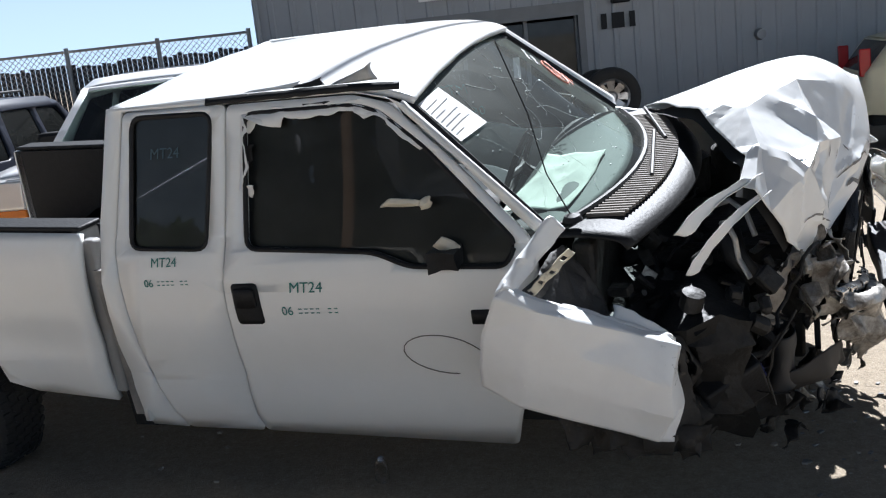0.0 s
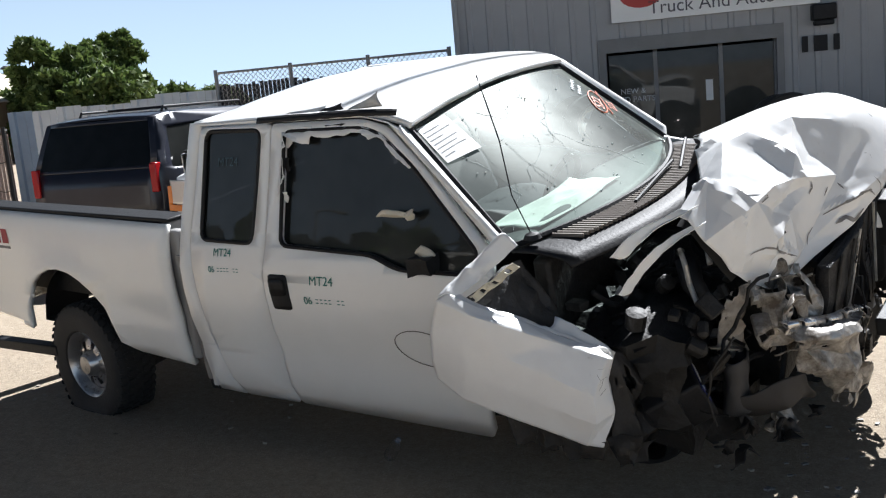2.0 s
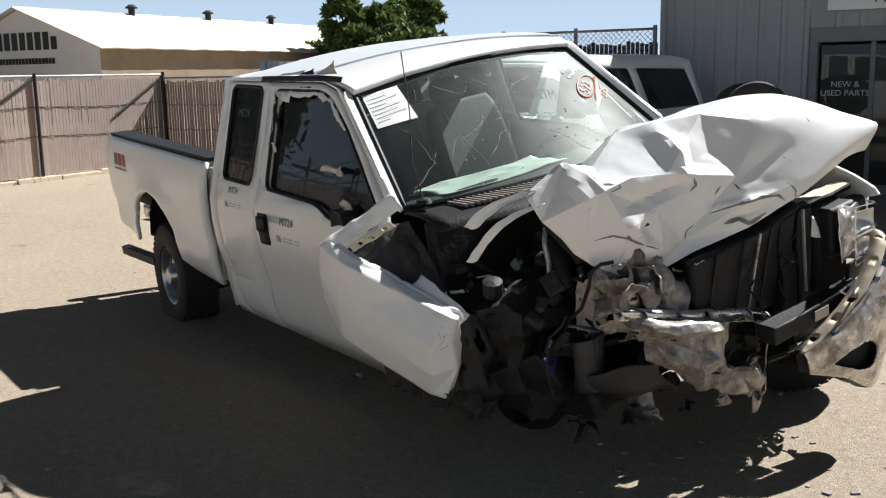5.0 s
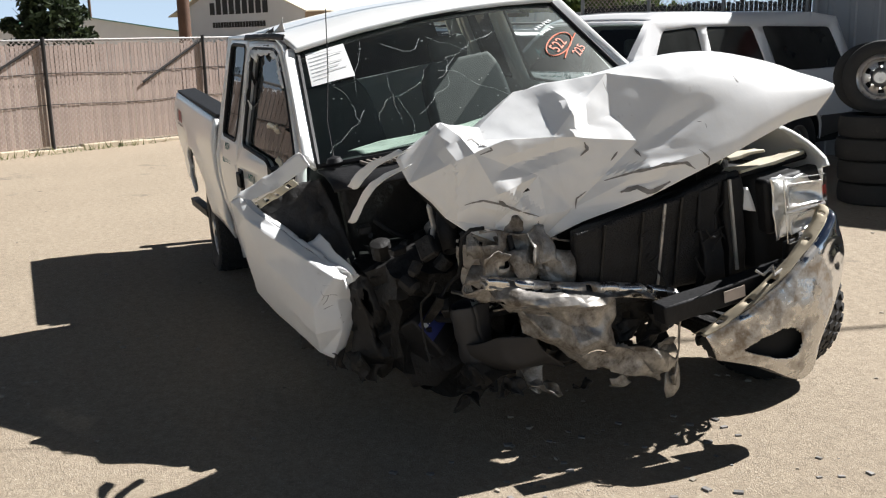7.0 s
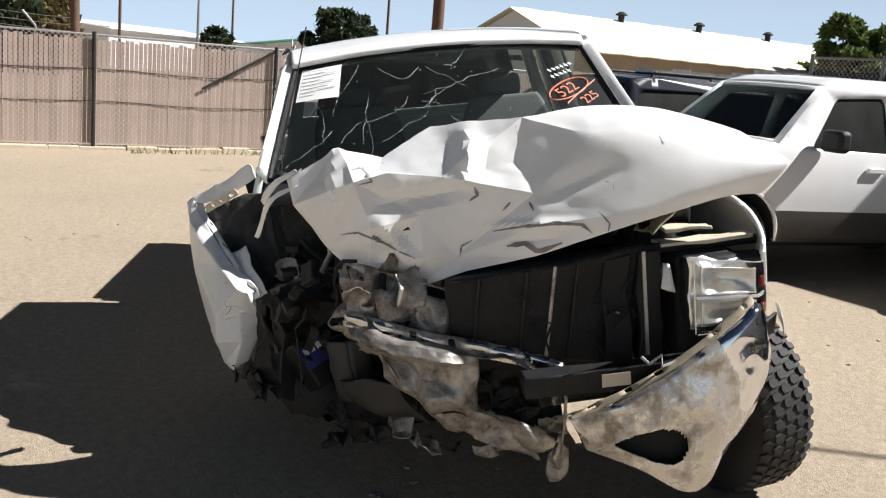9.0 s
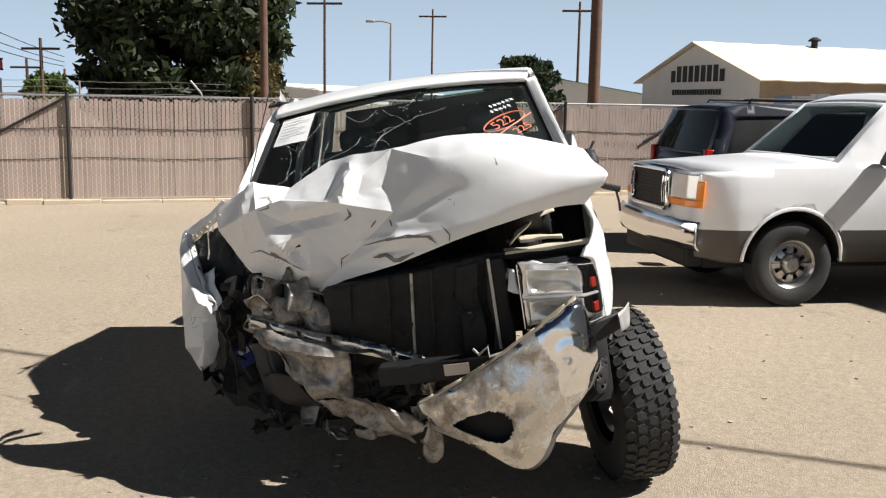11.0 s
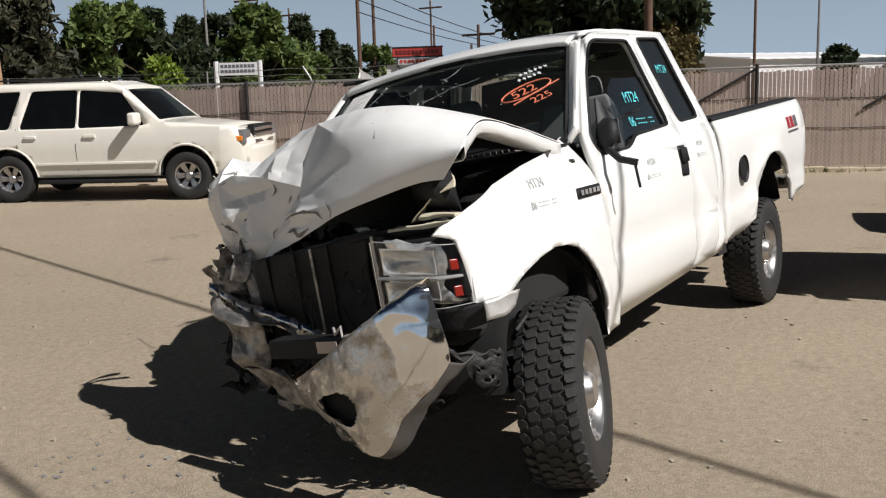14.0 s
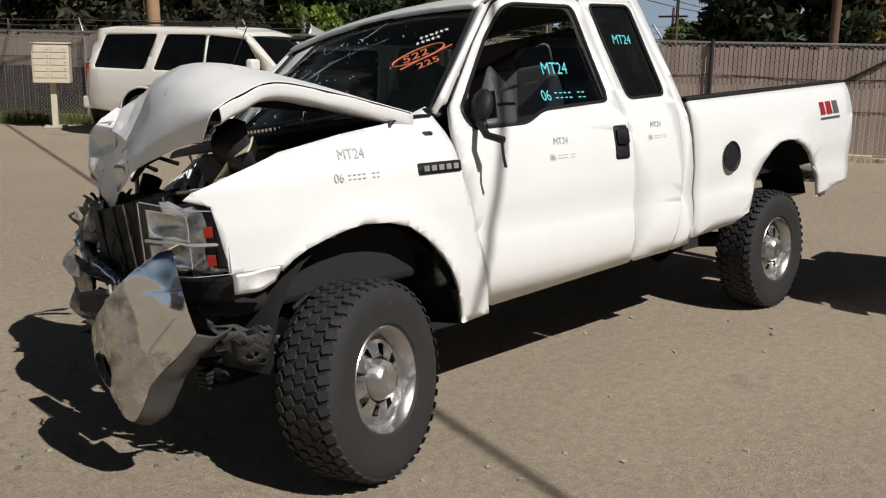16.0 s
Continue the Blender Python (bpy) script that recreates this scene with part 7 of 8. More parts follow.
for x, y, z, r in ((0.0, 0.62, 1.0, 0.09), (0.25, 0.58, 0.99, 0.07), (-0.2, 0.5, 1.0, 0.11)):
    bm = bmesh.new()
    add_tube(bm, [(x, y, z - 0.1), (x, y, z + 0.06), (x, y, z + 0.08)], [r, r, r * 0.7], 16)
    part("engine_canister", bm, GRIME, truck)

# lower beam with its pale label and a wire bracket
bm = bmesh.new()
add_box(bm, 0.62, 0.71, -0.05, 0.62, 0.56, 0.645)
bmesh.ops.subdivide_edges(bm, edges=bm.edges[:], cuts=4, use_grid_fill=True)
for v in bm.verts:
    v.co += 0.012 * noise.noise_vector(v.co * 6)
part("lower_beam", bm, BLACK, truck, "black lower radiator beam", bevel=0.008)
bm = bmesh.new()
add_box(bm, 0.722, 0.726, 0.21, 0.31, 0.585, 0.63)
part("label_plate", bm, mat("dusty_label", (0.50, 0.42, 0.36), 0.7, vary=0.1), truck, smooth=0)
bm = bmesh.new()
add_tube(bm, [(0.76, 0.34, 0.69), (0.78, 0.36, 0.67), (0.79, 0.40, 0.70), (0.79, 0.40, 0.66), (0.78, 0.46, 0.67), (0.77, 0.52, 0.66)], 0.006, 6)
part("wire_bracket", bm, ALU, truck)

# left headlamp
lamp = new("headlight")
lamp.parent = truck


def lamp_point(u, v, back=0.0):
    """A place on the headlamp's face: u from its inner edge round to its outer edge, v from its foot to its top."""
    bend = max(0, u - 0.70)
    y = 0.555 + 0.34 * u - 0.10 * bend
    x = 0.725 - 0.055 * u - 0.42 * bend ** 1.25
    z = 0.735 + (0.255 - 0.045 * u) * v - 0.01 * u
    return Vector((x - back, y, z))


rows = [[lamp_point(u, v, 0.09) for v in (0, 0.25, 0.5, 0.75, 1)] for u in (0, 0.25, 0.5, 0.75, 1)]
part("reflector", grid_surface(rows, 4, 0.012, 14, 2), mat("lamp_chrome", (0.86, 0.86, 0.84), 0.16, metal=0.65, vary=0.15, scale=14, bump=0.25, bump_scale=40), lamp, thick=0.004)
for v0, v1, d in ((0.10, 0.42, 0.02), (0.52, 0.92, 0.05)):
    rows = []
    for i in range(7):
        u = 0.06 + 0.62 * i / 6
        row = []
        for j in range(5):
            v = v0 + (v1 - v0) * j / 4
            e = (1 - (2 * i / 6 - 1) ** 2) * (1 - (2 * j / 4 - 1) ** 2)
            row.append(lamp_point(u, v, 0.02 + d * 1.2 * e))
        rows.append(row)
    bowl = part("lamp_bowl", grid_surface(rows, 4), bpy.data.materials["lamp_chrome"], lamp, thick=0.003)
bm = bmesh.new()
add_tube(bm, [lamp_point(u / 10, 0.47, 0.02) for u in range(11)], 0.007, 6)
part("divider", bm, bpy.data.materials["lamp_chrome"], lamp)
for v in (0.13, 0.58):
    rows = [[lamp_point(u, v + dv, 0.03) for dv in (0, 0.09, 0.18)] for u in (0.80, 0.835, 0.87)]
    part("side_marker", grid_surface(rows, 3), mat("red_orange_reflector", (0.26, 0.020, 0.012), 0.25, vary=0.2) if v < 0.2 else bpy.data.materials["red_orange_reflector"], lamp, "red-orange side reflector", thick=0.012)
rows = [[lamp_point(u, v) for v in (-0.02, 0.1, 0.5, 0.9, 1.02)] for u in (-0.02, 0.08, 0.3, 0.55, 0.75, 0.9, 1.0)]
part("lens", grid_surface(rows, 4), LENS, lamp, "clear plastic headlamp lens")
for edge in ([lamp_point(u / 12, 1.02, 0.01) for u in range(13)], [lamp_point(u / 12, -0.02, 0.01) for u in range(13)], [lamp_point(-0.02, v / 6, 0.01) for v in range(7)], [lamp_point(1.0, v / 6, 0.01) for v in range(7)]):
    bm = bmesh.new()
    add_tube(bm, edge, 0.0022, 6)
    part("lamp_rim", bm, bpy.data.materials["lamp_chrome"], lamp)
bm = bmesh.new()
add_box(bm, 0.52, 0.60, 0.56, 0.86, 0.74, 0.97)
part("housing", bm, BLACK, lamp, bevel=0.02)
# valance strip below the lamp and the fender's lower corner
rows = [[(0.66, 0.58, 0.72), (0.65, 0.58, 0.62)], [(0.62, 0.80, 0.71), (0.60, 0.80, 0.62)], [(0.52, 0.93, 0.72), (0.50, 0.93, 0.65)]]
part("valance", grid_surface(rows, 5), BLACK, truck, thick=0.01)
rows = [[(0.60, 0.915, 0.725), (0.60, 0.92, 0.655)], [(0.50, 0.955, 0.73), (0.52, 0.955, 0.66)], [(0.42, 0.975, 0.735), (0.46, 0.97, 0.68)]]
part("valance_end", grid_surface(rows, 4, 0.006, 12), ALU, truck, thick=0.004)

# chrome bumper, left half, twisted down
BUMP = [
    [(0.74, 0.09, 0.485), (0.745, 0.10, 0.46), (0.74, 0.115, 0.43), (0.735, 0.13, 0.40), (0.73, 0.14, 0.37)],
    [(0.79, 0.25, 0.555), (0.81, 0.25, 0.53), (0.82, 0.26, 0.43), (0.82, 0.27, 0.375), (0.80, 0.29, 0.315)],
    [(0.82, 0.45, 0.665), (0.845, 0.45, 0.64), (0.86, 0.46, 0.48), (0.85, 0.47, 0.33), (0.82, 0.49, 0.21)],
    [(0.80, 0.62, 0.76), (0.83, 0.625, 0.735), (0.84, 0.64, 0.60), (0.83, 0.64, 0.47), (0.79, 0.63, 0.365)],
    [(0.76, 0.72, 0.815), (0.79, 0.73, 0.79), (0.79, 0.75, 0.68), (0.78, 0.755, 0.57), (0.74, 0.74, 0.46)],
    [(0.72, 0.755, 0.83), (0.73, 0.78, 0.80), (0.73, 0.80, 0.70), (0.72, 0.81, 0.61), (0.69, 0.79, 0.53)],
]
bm = grid_surface(BUMP, 20, keep=lambda i, j: not (((i - 0.27) / 0.12) ** 2 + ((j - 0.62) / 0.15) ** 2 < 1))
crumple(bm, 0.012, 5, lambda p: 0.5, 2.2)
bumper = part("bumper", bm, DIRTY_CHROME, truck, "dented chrome front bumper, scraped and mud-stained, hanging down", thick=0.004, smooth=32)
bumper.data.materials.append(mat("clean_chrome", (0.80, 0.81, 0.83), 0.10, metal=1.0, vary=0.06, scale=6, bump=0.05, bump_scale=9))
for face in bumper.data.polygons:
    c = face.center
    if c.y > 0.63 + 0.05 * noise.noise(c * 9) - 0.25 * (c.z - 0.62) and c.z > 0.48:
        face.material_index = 1
rows = [[Vector(r[0]) + Vector((0.0, 0, 0.0)), Vector(r[0]) + Vector((-0.04, 0, 0.005)), Vector(r[0]) + Vector((-0.075, 0, -0.012))] for r in BUMP]
part("bumper_flange", grid_surface(rows, 8, 0.006, 9, 1, keep=lambda i, j: not (j > 0.25 and j < 0.6 and (i * 9) % 1 < 0.14)), mat("muddy_steel", (0.42, 0.36, 0.26), 0.6, metal=0.3, vary=0.2, dirt=(0.14, 0.09, 0.05), dirt_amount=0.35, dirt_scale=12), bumper, "muddy steel flange with bolt holes", thick=0.004)
rows = [[Vector(r[4]) + Vector((0.0, 0, 0.0)), Vector(r[4]) + Vector((-0.06, 0.02, -0.02)), Vector(r[4]) + Vector((-0.12, 0.03, 0.0))] for r in BUMP[1:]]
part("bumper_valance", grid_surface(rows, 6, 0.012, 7, 1), mat("muddy_dark_plastic", (0.06, 0.055, 0.05), 0.75, vary=0.3), bumper, thick=0.006)
bm = bmesh.new()
add_lathe(bm, [(0.001, 0.0), (0.05, 0.0), (0.062, -0.02), (0.065, 0.03)], 20)
bm.transform(pose(0.74, 0.29, 0.40, 0, 0, -90))
part("fog_lamp", bm, BLACK, bumper)
# Added dark sheet that gives the bumper's opening its shade.
rows = [[Vector(p) + Vector((-0.045, 0, 0.0)) for p in r[1:5]] for r in BUMP[:4]]
part("bumper_backing", grid_surface(rows, 4, 0.008, 6), DARK, bumper)
# bracket behind the bumper's outer end
rows = [[(0.62, 0.74, 0.58), (0.60, 0.78, 0.50), (0.58, 0.78, 0.44)], [(0.52, 0.80, 0.52), (0.50, 0.82, 0.46), (0.50, 0.80, 0.38)], [(0.42, 0.86, 0.50), (0.40, 0.86, 0.44), (0.42, 0.84, 0.38)]]
part("bumper_bracket", grid_surface(rows, 7, 0.02, 9, 3, keep=lambda i, j: noise.noise(Vector((i * 6, j * 6, 1))) < 0.3), GRIME, bumper, thick=0.006, smooth=25)

# bumper, crushed right half
CRUSHED = [
    [(0.38, -0.64, 0.84), (0.44, -0.62, 0.78), (0.46, -0.58, 0.70), (0.42, -0.54, 0.64), (0.40, -0.50, 0.58)],
    [(0.44, -0.50, 0.80), (0.54, -0.48, 0.74), (0.56, -0.45, 0.66), (0.52, -0.42, 0.56), (0.46, -0.40, 0.49)],
    [(0.50, -0.30, 0.745), (0.58, -0.30, 0.70), (0.58, -0.28, 0.58), (0.56, -0.25, 0.46), (0.49, -0.22, 0.35)],
    [(0.52, -0.10, 0.69), (0.58, -0.10, 0.655), (0.54, -0.10, 0.52), (0.56, -0.08, 0.38), (0.50, -0.06, 0.28)],
    [(0.53, 0.04, 0.64), (0.57, 0.05, 0.60), (0.53, 0.05, 0.46), (0.54, 0.06, 0.30), (0.49, 0.09, 0.17)],
    [(0.54, 0.12, 0.60), (0.56, 0.13, 0.57), (0.52, 0.12, 0.42), (0.53, 0.11, 0.29), (0.49, 0.10, 0.16)],
]
bm = buckle(CRUSHED, 16, 0.030, lambda p: 1.0, 3, rounds=1, keep=lambda i, j: not (0.50 < i < 0.95 and 0.24 < j < 0.64 + 0.08 * noise.noise(Vector((i * 9, 0, 0)))) and noise.noise(Vector((i * 6, j * 5, 2.0))) < 0.42 and j < 0.93 + 0.09 * noise.noise(Vector((i * 14, 3, 0))))
fold(bm, [(-0.62, 0.70, -0.30, 0.60, -0.05, 0.06), (-0.55, 0.76, -0.25, 0.68, 0.03, 0.03), (-0.40, 0.66, -0.30, 0.45, 0.05, 0.05), (-0.22, 0.62, -0.12, 0.42, -0.05, 0.06), (-0.10, 0.50, 0.0, 0.35, 0.04, 0.05), (-0.30, 0.42, -0.05, 0.32, 0.03, 0.04)])
crumple(bm, 0.014, 6.0, lambda p: 0.8, 6.6)
part("crushed_bumper", bm, mat("crushed_chrome_steel", (0.42, 0.40, 0.37), 0.36, metal=0.8, vary=0.3, scale=8, bump=0.3, bump_scale=18, dirt=(0.095, 0.078, 0.06), dirt_amount=0.66, dirt_scale=8), truck, "crushed torn half of the chrome bumper, dirty and folded", thick=0.004, smooth=26)
rows = [[(0.44, -0.16, 0.60), (0.46, 0.0, 0.58), (0.46, 0.12, 0.52)], [(0.42, -0.16, 0.48), (0.44, 0.0, 0.44), (0.44, 0.12, 0.40)], [(0.44, -0.12, 0.36), (0.45, 0.0, 0.32), (0.44, 0.10, 0.28)]]
bm = grid_surface(rows, 8, keep=lambda i, j: not any(((i - a) / 0.05) ** 2 + ((j - b) / 0.07) ** 2 < 1 for a, b in ((0.25, 0.3), (0.45, 0.35), (0.3, 0.6), (0.62, 0.4))))
crumple(bm, 0.03, 8, lambda p: 1.0, 3)
part("bumper_beam", bm, GRIME, truck, thick=0.005, smooth=25)
rows = [[Vector(r[0]) + Vector((0.012, 0, 0.022)), Vector(r[0]) + Vector((0.035, 0, 0.006)), Vector(r[0]) + Vector((0.03, 0, -0.035))] for r in CRUSHED]
part("bumper_rail", grid_surface(rows, 9, 0.008, 8, 5, keep=lambda i, j: not (0.3 < j < 0.7 and (i * 7) % 1 < 0.12)), DIRTY_CHROME, truck, "bright bent top rail of the bumper with bolt holes", thick=0.004, smooth=28)
for k in range(9):
    p = Vector((0.50 + rnd.uniform(-0.04, 0.05), rnd.uniform(-0.20, 0.12), rnd.uniform(0.30, 0.58)))
    rows = [[p + Vector((rnd.uniform(-0.03, 0.03), 0.045 * a, 0.03 * b + rnd.uniform(-0.015, 0.015))) for a in (-1, 0, 1)] for b in (-1, 0, 1)]
    part("metal_scrap", grid_surface(rows, 4, 0.02, 16, k), GRIME if k % 2 else BARE, truck, thick=0.003, smooth=25)
# pointed torn tab under the middle
rows = [[(0.50, 0.05, 0.26), (0.50, 0.10, 0.30), (0.49, 0.13, 0.27)], [(0.50, 0.04, 0.20), (0.50, 0.09, 0.20), (0.49, 0.12, 0.19)], [(0.49, 0.05, 0.155), (0.49, 0.085, 0.15), (0.49, 0.10, 0.16)]]
part("torn_tab", grid_surface(rows, 4, 0.008, 12), BARE, truck, thick=0.004)
# grey lower sheet and rags under the right corner
rows = [[(0.24, -0.66, 0.56), (0.36, -0.58, 0.58), (0.42, -0.48, 0.58)], [(0.22, -0.66, 0.47), (0.36, -0.56, 0.48), (0.44, -0.42, 0.47)], [(0.18, -0.60, 0.40), (0.32, -0.50, 0.42), (0.42, -0.36, 0.40)]]
part("splash_shield", grid_surface(rows, 7, 0.03, 6, 5), mat("grey_splash_shield", (0.022, 0.02, 0.019), 0.7, vary=0.3), truck, thick=0.005)
for k in range(16):
    p = Vector((rnd.uniform(-0.10, 0.42), rnd.uniform(-0.75, 0.0), rnd.uniform(0.27, 0.45)))
    rows = [[p + Vector((0.03 * a + rnd.uniform(-0.03, 0.03), 0.04 * b, rnd.uniform(-0.05, 0.05))) for a in (-1, 0, 1)] for b in (-1, 0, 1)]
    part("hanging_scrap", grid_surface(rows, 4, 0.03, 11, k), GRIME if k % 5 else BARE, truck, thick=0.004, smooth=25)
# crumpled steering and axle parts on the left
for pts, r in (([(0.44, 0.50, 0.40), (0.36, 0.66, 0.42), (0.30, 0.80, 0.44)], 0.016), ([(0.48, 0.40, 0.34), (0.34, 0.62, 0.36), (0.20, 0.84, 0.36)], 0.019), ([(0.30, 0.84, 0.52), (0.33, 0.88, 0.56), (0.28, 0.90, 0.60), (0.20, 0.88, 0.58)], 0.009), ([(0.40, 0.30, 0.30), (0.46, 0.56, 0.30)], 0.022)):
    bm = bmesh.new()
    add_tube(bm, pts, r, 8)
    part("steering_link", bm, ALU if r == 0.016 else GRIME, truck)
for y in (0.46,):
    bm = bmesh.new()
    for k in range(4):
        add_box(bm, -0.55, 0.50, y - 0.035, y + 0.035, 0.25 + 0.018 * k, 0.264 + 0.018 * k)
    part("leaf_spring", bm, GRIME, truck)
# crushed right axle end and its brake, with no wheel
bm = bmesh.new()
add_lathe(bm, [(0.001, 0.02), (0.16, 0.02), (0.165, -0.02), (0.06, -0.03), (0.05, -0.12)], 24)
bm.transform(pose(-0.18, -0.66, 0.32, 12, 8, 30))
part("brake_hub", bm, GRIME, truck)
bm = bmesh.new()
add_box(bm, -0.05, 0.22, -0.66, -0.36, 0.34, 0.48)
bmesh.ops.subdivide_edges(bm, edges=bm.edges[:], cuts=4, use_grid_fill=True)
for v in bm.verts:
    v.co += 0.06 * noise.noise_vector(v.co * 6)
part("crushed_crossmember", bm, GRIME, truck, smooth=30)

for ob in truck.children_recursive:
    if ob not in whole_parts and ob.data:
        ob.data.transform(FRONT)

# ---- small things on the pickup ----
MARKER = mat("green_marker_ink", (0.03, 0.17, 0.15), 0.6)
CYAN = mat("cyan_paint_marker", (0.10, 0.55, 0.60), 0.6)
ORANGE = mat("orange_paint_marker", (0.62, 0.17, 0.09), 0.6)
FAINT = mat("faint_grey_marker", (0.42, 0.44, 0.44), 0.7)
CHALK = mat("white_paint_marker", (0.75, 0.78, 0.78), 0.7)


def side_writing(s, x, z, size, ink, parent, scribble=True, depth=None, slant=0):
    """The yard's lot mark on a side panel: a code, and under it a line kept as bars."""
    depth = depth or t_depth
    bm = text_mesh("MT24", size, 0.0005)
    for f in bm.verts:
        f.co.x += 0.15 * f.co.y
    marks = [("lot_mark", bm)]
    if scribble:
        b2 = text_mesh("06", size * 0.85, 0.0005)
        b2.transform(pose(-size * 1.55, -size * 1.55, 0))
        marks.append(("lot_number", b2))
    for k in range(7 if scribble else 0):
        if k == 4:
            continue
        px = -size * 0.75 + k * size * 0.42
        for z0 in (-0.16, 0.12):
            bar = bmesh.new()
            add_box(bar, px, px + size * 0.24, -size * 1.55 + size * z0, -size * 1.55 + size * (z0 + 0.07), -0.0005, 0.0005)
            marks.append(("lot_bar", bar))
    for name, bm in marks:
        bm.transform(Matrix.Rotation(radians(slant), 4, "Z"))
        for v in bm.verts:
            px, pz = x - s * v.co.x, z + v.co.y
            v.co = Vector((px, s * (depth(px, pz) + 0.0035 + v.co.z), pz))
        part(name, bm, ink, parent, smooth=0)


side_writing(-1, -2.13, 1.225, 0.055, MARKER, truck)
side_writing(-1, -1.47, 1.105, 0.064, MARKER, truck)
side_writing(1, 0.10, 1.10, 0.060, FAINT, truck, depth=fender_depth)
side_writing(1, -1.23, 1.075, 0.050, FAINT, truck)
side_writing(1, -2.10, 1.12, 0.045, FAINT, truck)
side_writing(1, -1.38, 1.445, 0.090, CYAN, truck, depth=lambda x, z: t_depth(x, z) - 0.019)
side_writing(1, -2.07, 1.61, 0.075, CYAN, truck, False, depth=lambda x, z: t_depth(x, z) - 0.012)
side_writing(-1, -2.09, 1.66, 0.062, mat("faint_cyan_marker", (0.06, 0.10, 0.12), 0.7), truck, False, depth=lambda x, z: t_depth(x, z) - 0.012)

# decals at the back of the bed, as plain coloured shapes
DECAL = mat("red_decal", (0.30, 0.012, 0.02), 0.4)
DECAL_GREY = mat("grey_decal", (0.10, 0.10, 0.11), 0.4)
for s in (1, -1):
    for k, (x0, w, m) in enumerate(((-4.07, 0.07, DECAL), (-4.16, 0.08, DECAL), (-4.26, 0.08, DECAL_GREY))):
        loop = [(x0, 1.04), (x0 - w, 1.04), (x0 - w - 0.02 * s * -1, 1.13), (x0 + 0.02 * s, 1.13)]
        bed_part("decal", sheet([loop], lambda x, z: bed_depth(x, z) + 0.003, s), m, bed, smooth=0)
    loop = [(-4.06, 1.005), (-4.35, 1.005), (-4.35, 1.022), (-4.06, 1.022)]
    bed_part("decal", sheet([loop], lambda x, z: bed_depth(x, z) + 0.003, s), DECAL_GREY, bed, smooth=0)

# fender badge and lower trim
loop = rounded([(-0.24, 0.985), (-0.50, 0.985), (-0.50, 1.035), (-0.24, 1.035)], 0.008)
badge = part("fender_badge", sheet([loop], lambda x, z: fender_depth(x, z) + 0.006, 1), BLACK, truck, "black fender badge", thick=0.01)
for k in range(5):
    bm = bmesh.new()
    x = -0.27 - 0.045 * k
    add_box(bm, x - 0.03, x, fender_depth(x, 1.01) + 0.008, fender_depth(x, 1.01) + 0.010, 0.998, 1.022)
    part("badge_bar", bm, ALU, badge, smooth=0)
loop = rounded([(-0.78, 0.94), (-0.70, 0.94), (-0.70, 1.0), (-0.78, 1.0)], 0.008)
part("door_badge", sheet([loop], lambda x, z: t_depth(x, z) + 0.006, -1), BLACK, truck, thick=0.01)

# left mirror, broken loose on its arm
mirror = new("door_mirror")
mirror.parent = truck
rows = []
for k in range(7):
    a = -1 + 2 * k / 6
    rr = math.sqrt(max(0.05, 1 - a * a * 0.9))
    rows.append([(-0.66 + 0.045 * rr * math.cos(t) - 0.02 * a, 1.03 + 0.06 * rr * math.sin(t), 1.265 + 0.075 * a) for t in [2 * math.pi * j / 10 for j in range(11)]])
part("housing", grid_surface(rows, 3), BLACK, mirror, "black mirror housing")
bm = bmesh.new()
add_box(bm, -0.72, -0.71, 0.985, 1.075, 1.205, 1.33)
part("mirror_back", bm, mat("grey_mirror_back", (0.055, 0.055, 0.055), 0.5, vary=0.2), mirror, bevel=0.004)
# dull grey sail panel at the window's front corner
loop = rounded([(-0.61, 1.175), (-0.93, 1.17), (-0.98, 1.33), (-0.87, 1.47)], 0.03)
part("sail_panel", sheet([loop], lambda x, z: t_depth(x, z) + 0.006, 1, CUTS), bpy.data.materials["grey_mirror_back"], mirror, "dull grey mirror mounting panel", thick=0.012)
for pts, r in (([(-0.70, 0.95, 1.20), (-0.67, 1.0, 1.20), (-0.66, 1.03, 1.22)], 0.026), ([(-0.68, 1.04, 1.31), (-0.86, 1.07, 1.345), (-1.0, 1.09, 1.36)], 0.008), ([(-0.64, 1.02, 1.20), (-0.60, 1.10, 1.13), (-0.62, 1.18, 1.10)], 0.018), ([(-0.63, 1.16, 1.11), (-0.62, 1.17, 1.03), (-0.63, 1.17, 0.98)], 0.007)):
    bm = bmesh.new()
    add_tube(bm, pts, r, 8)
    part("arm", bm, BLACK, mirror)
# right mirror stump
bm = bmesh.new()
add_box(bm, -0.92, -0.80, -1.04, -0.95, 1.16, 1.24)
bmesh.ops.subdivide_edges(bm, edges=bm.edges[:], cuts=3, use_grid_fill=True)
for v in bm.verts:
    v.co += 0.02 * noise.noise_vector(v.co * 11)
part("mirror_stump", bm, BLACK, truck, "broken black mirror base", smooth=30)

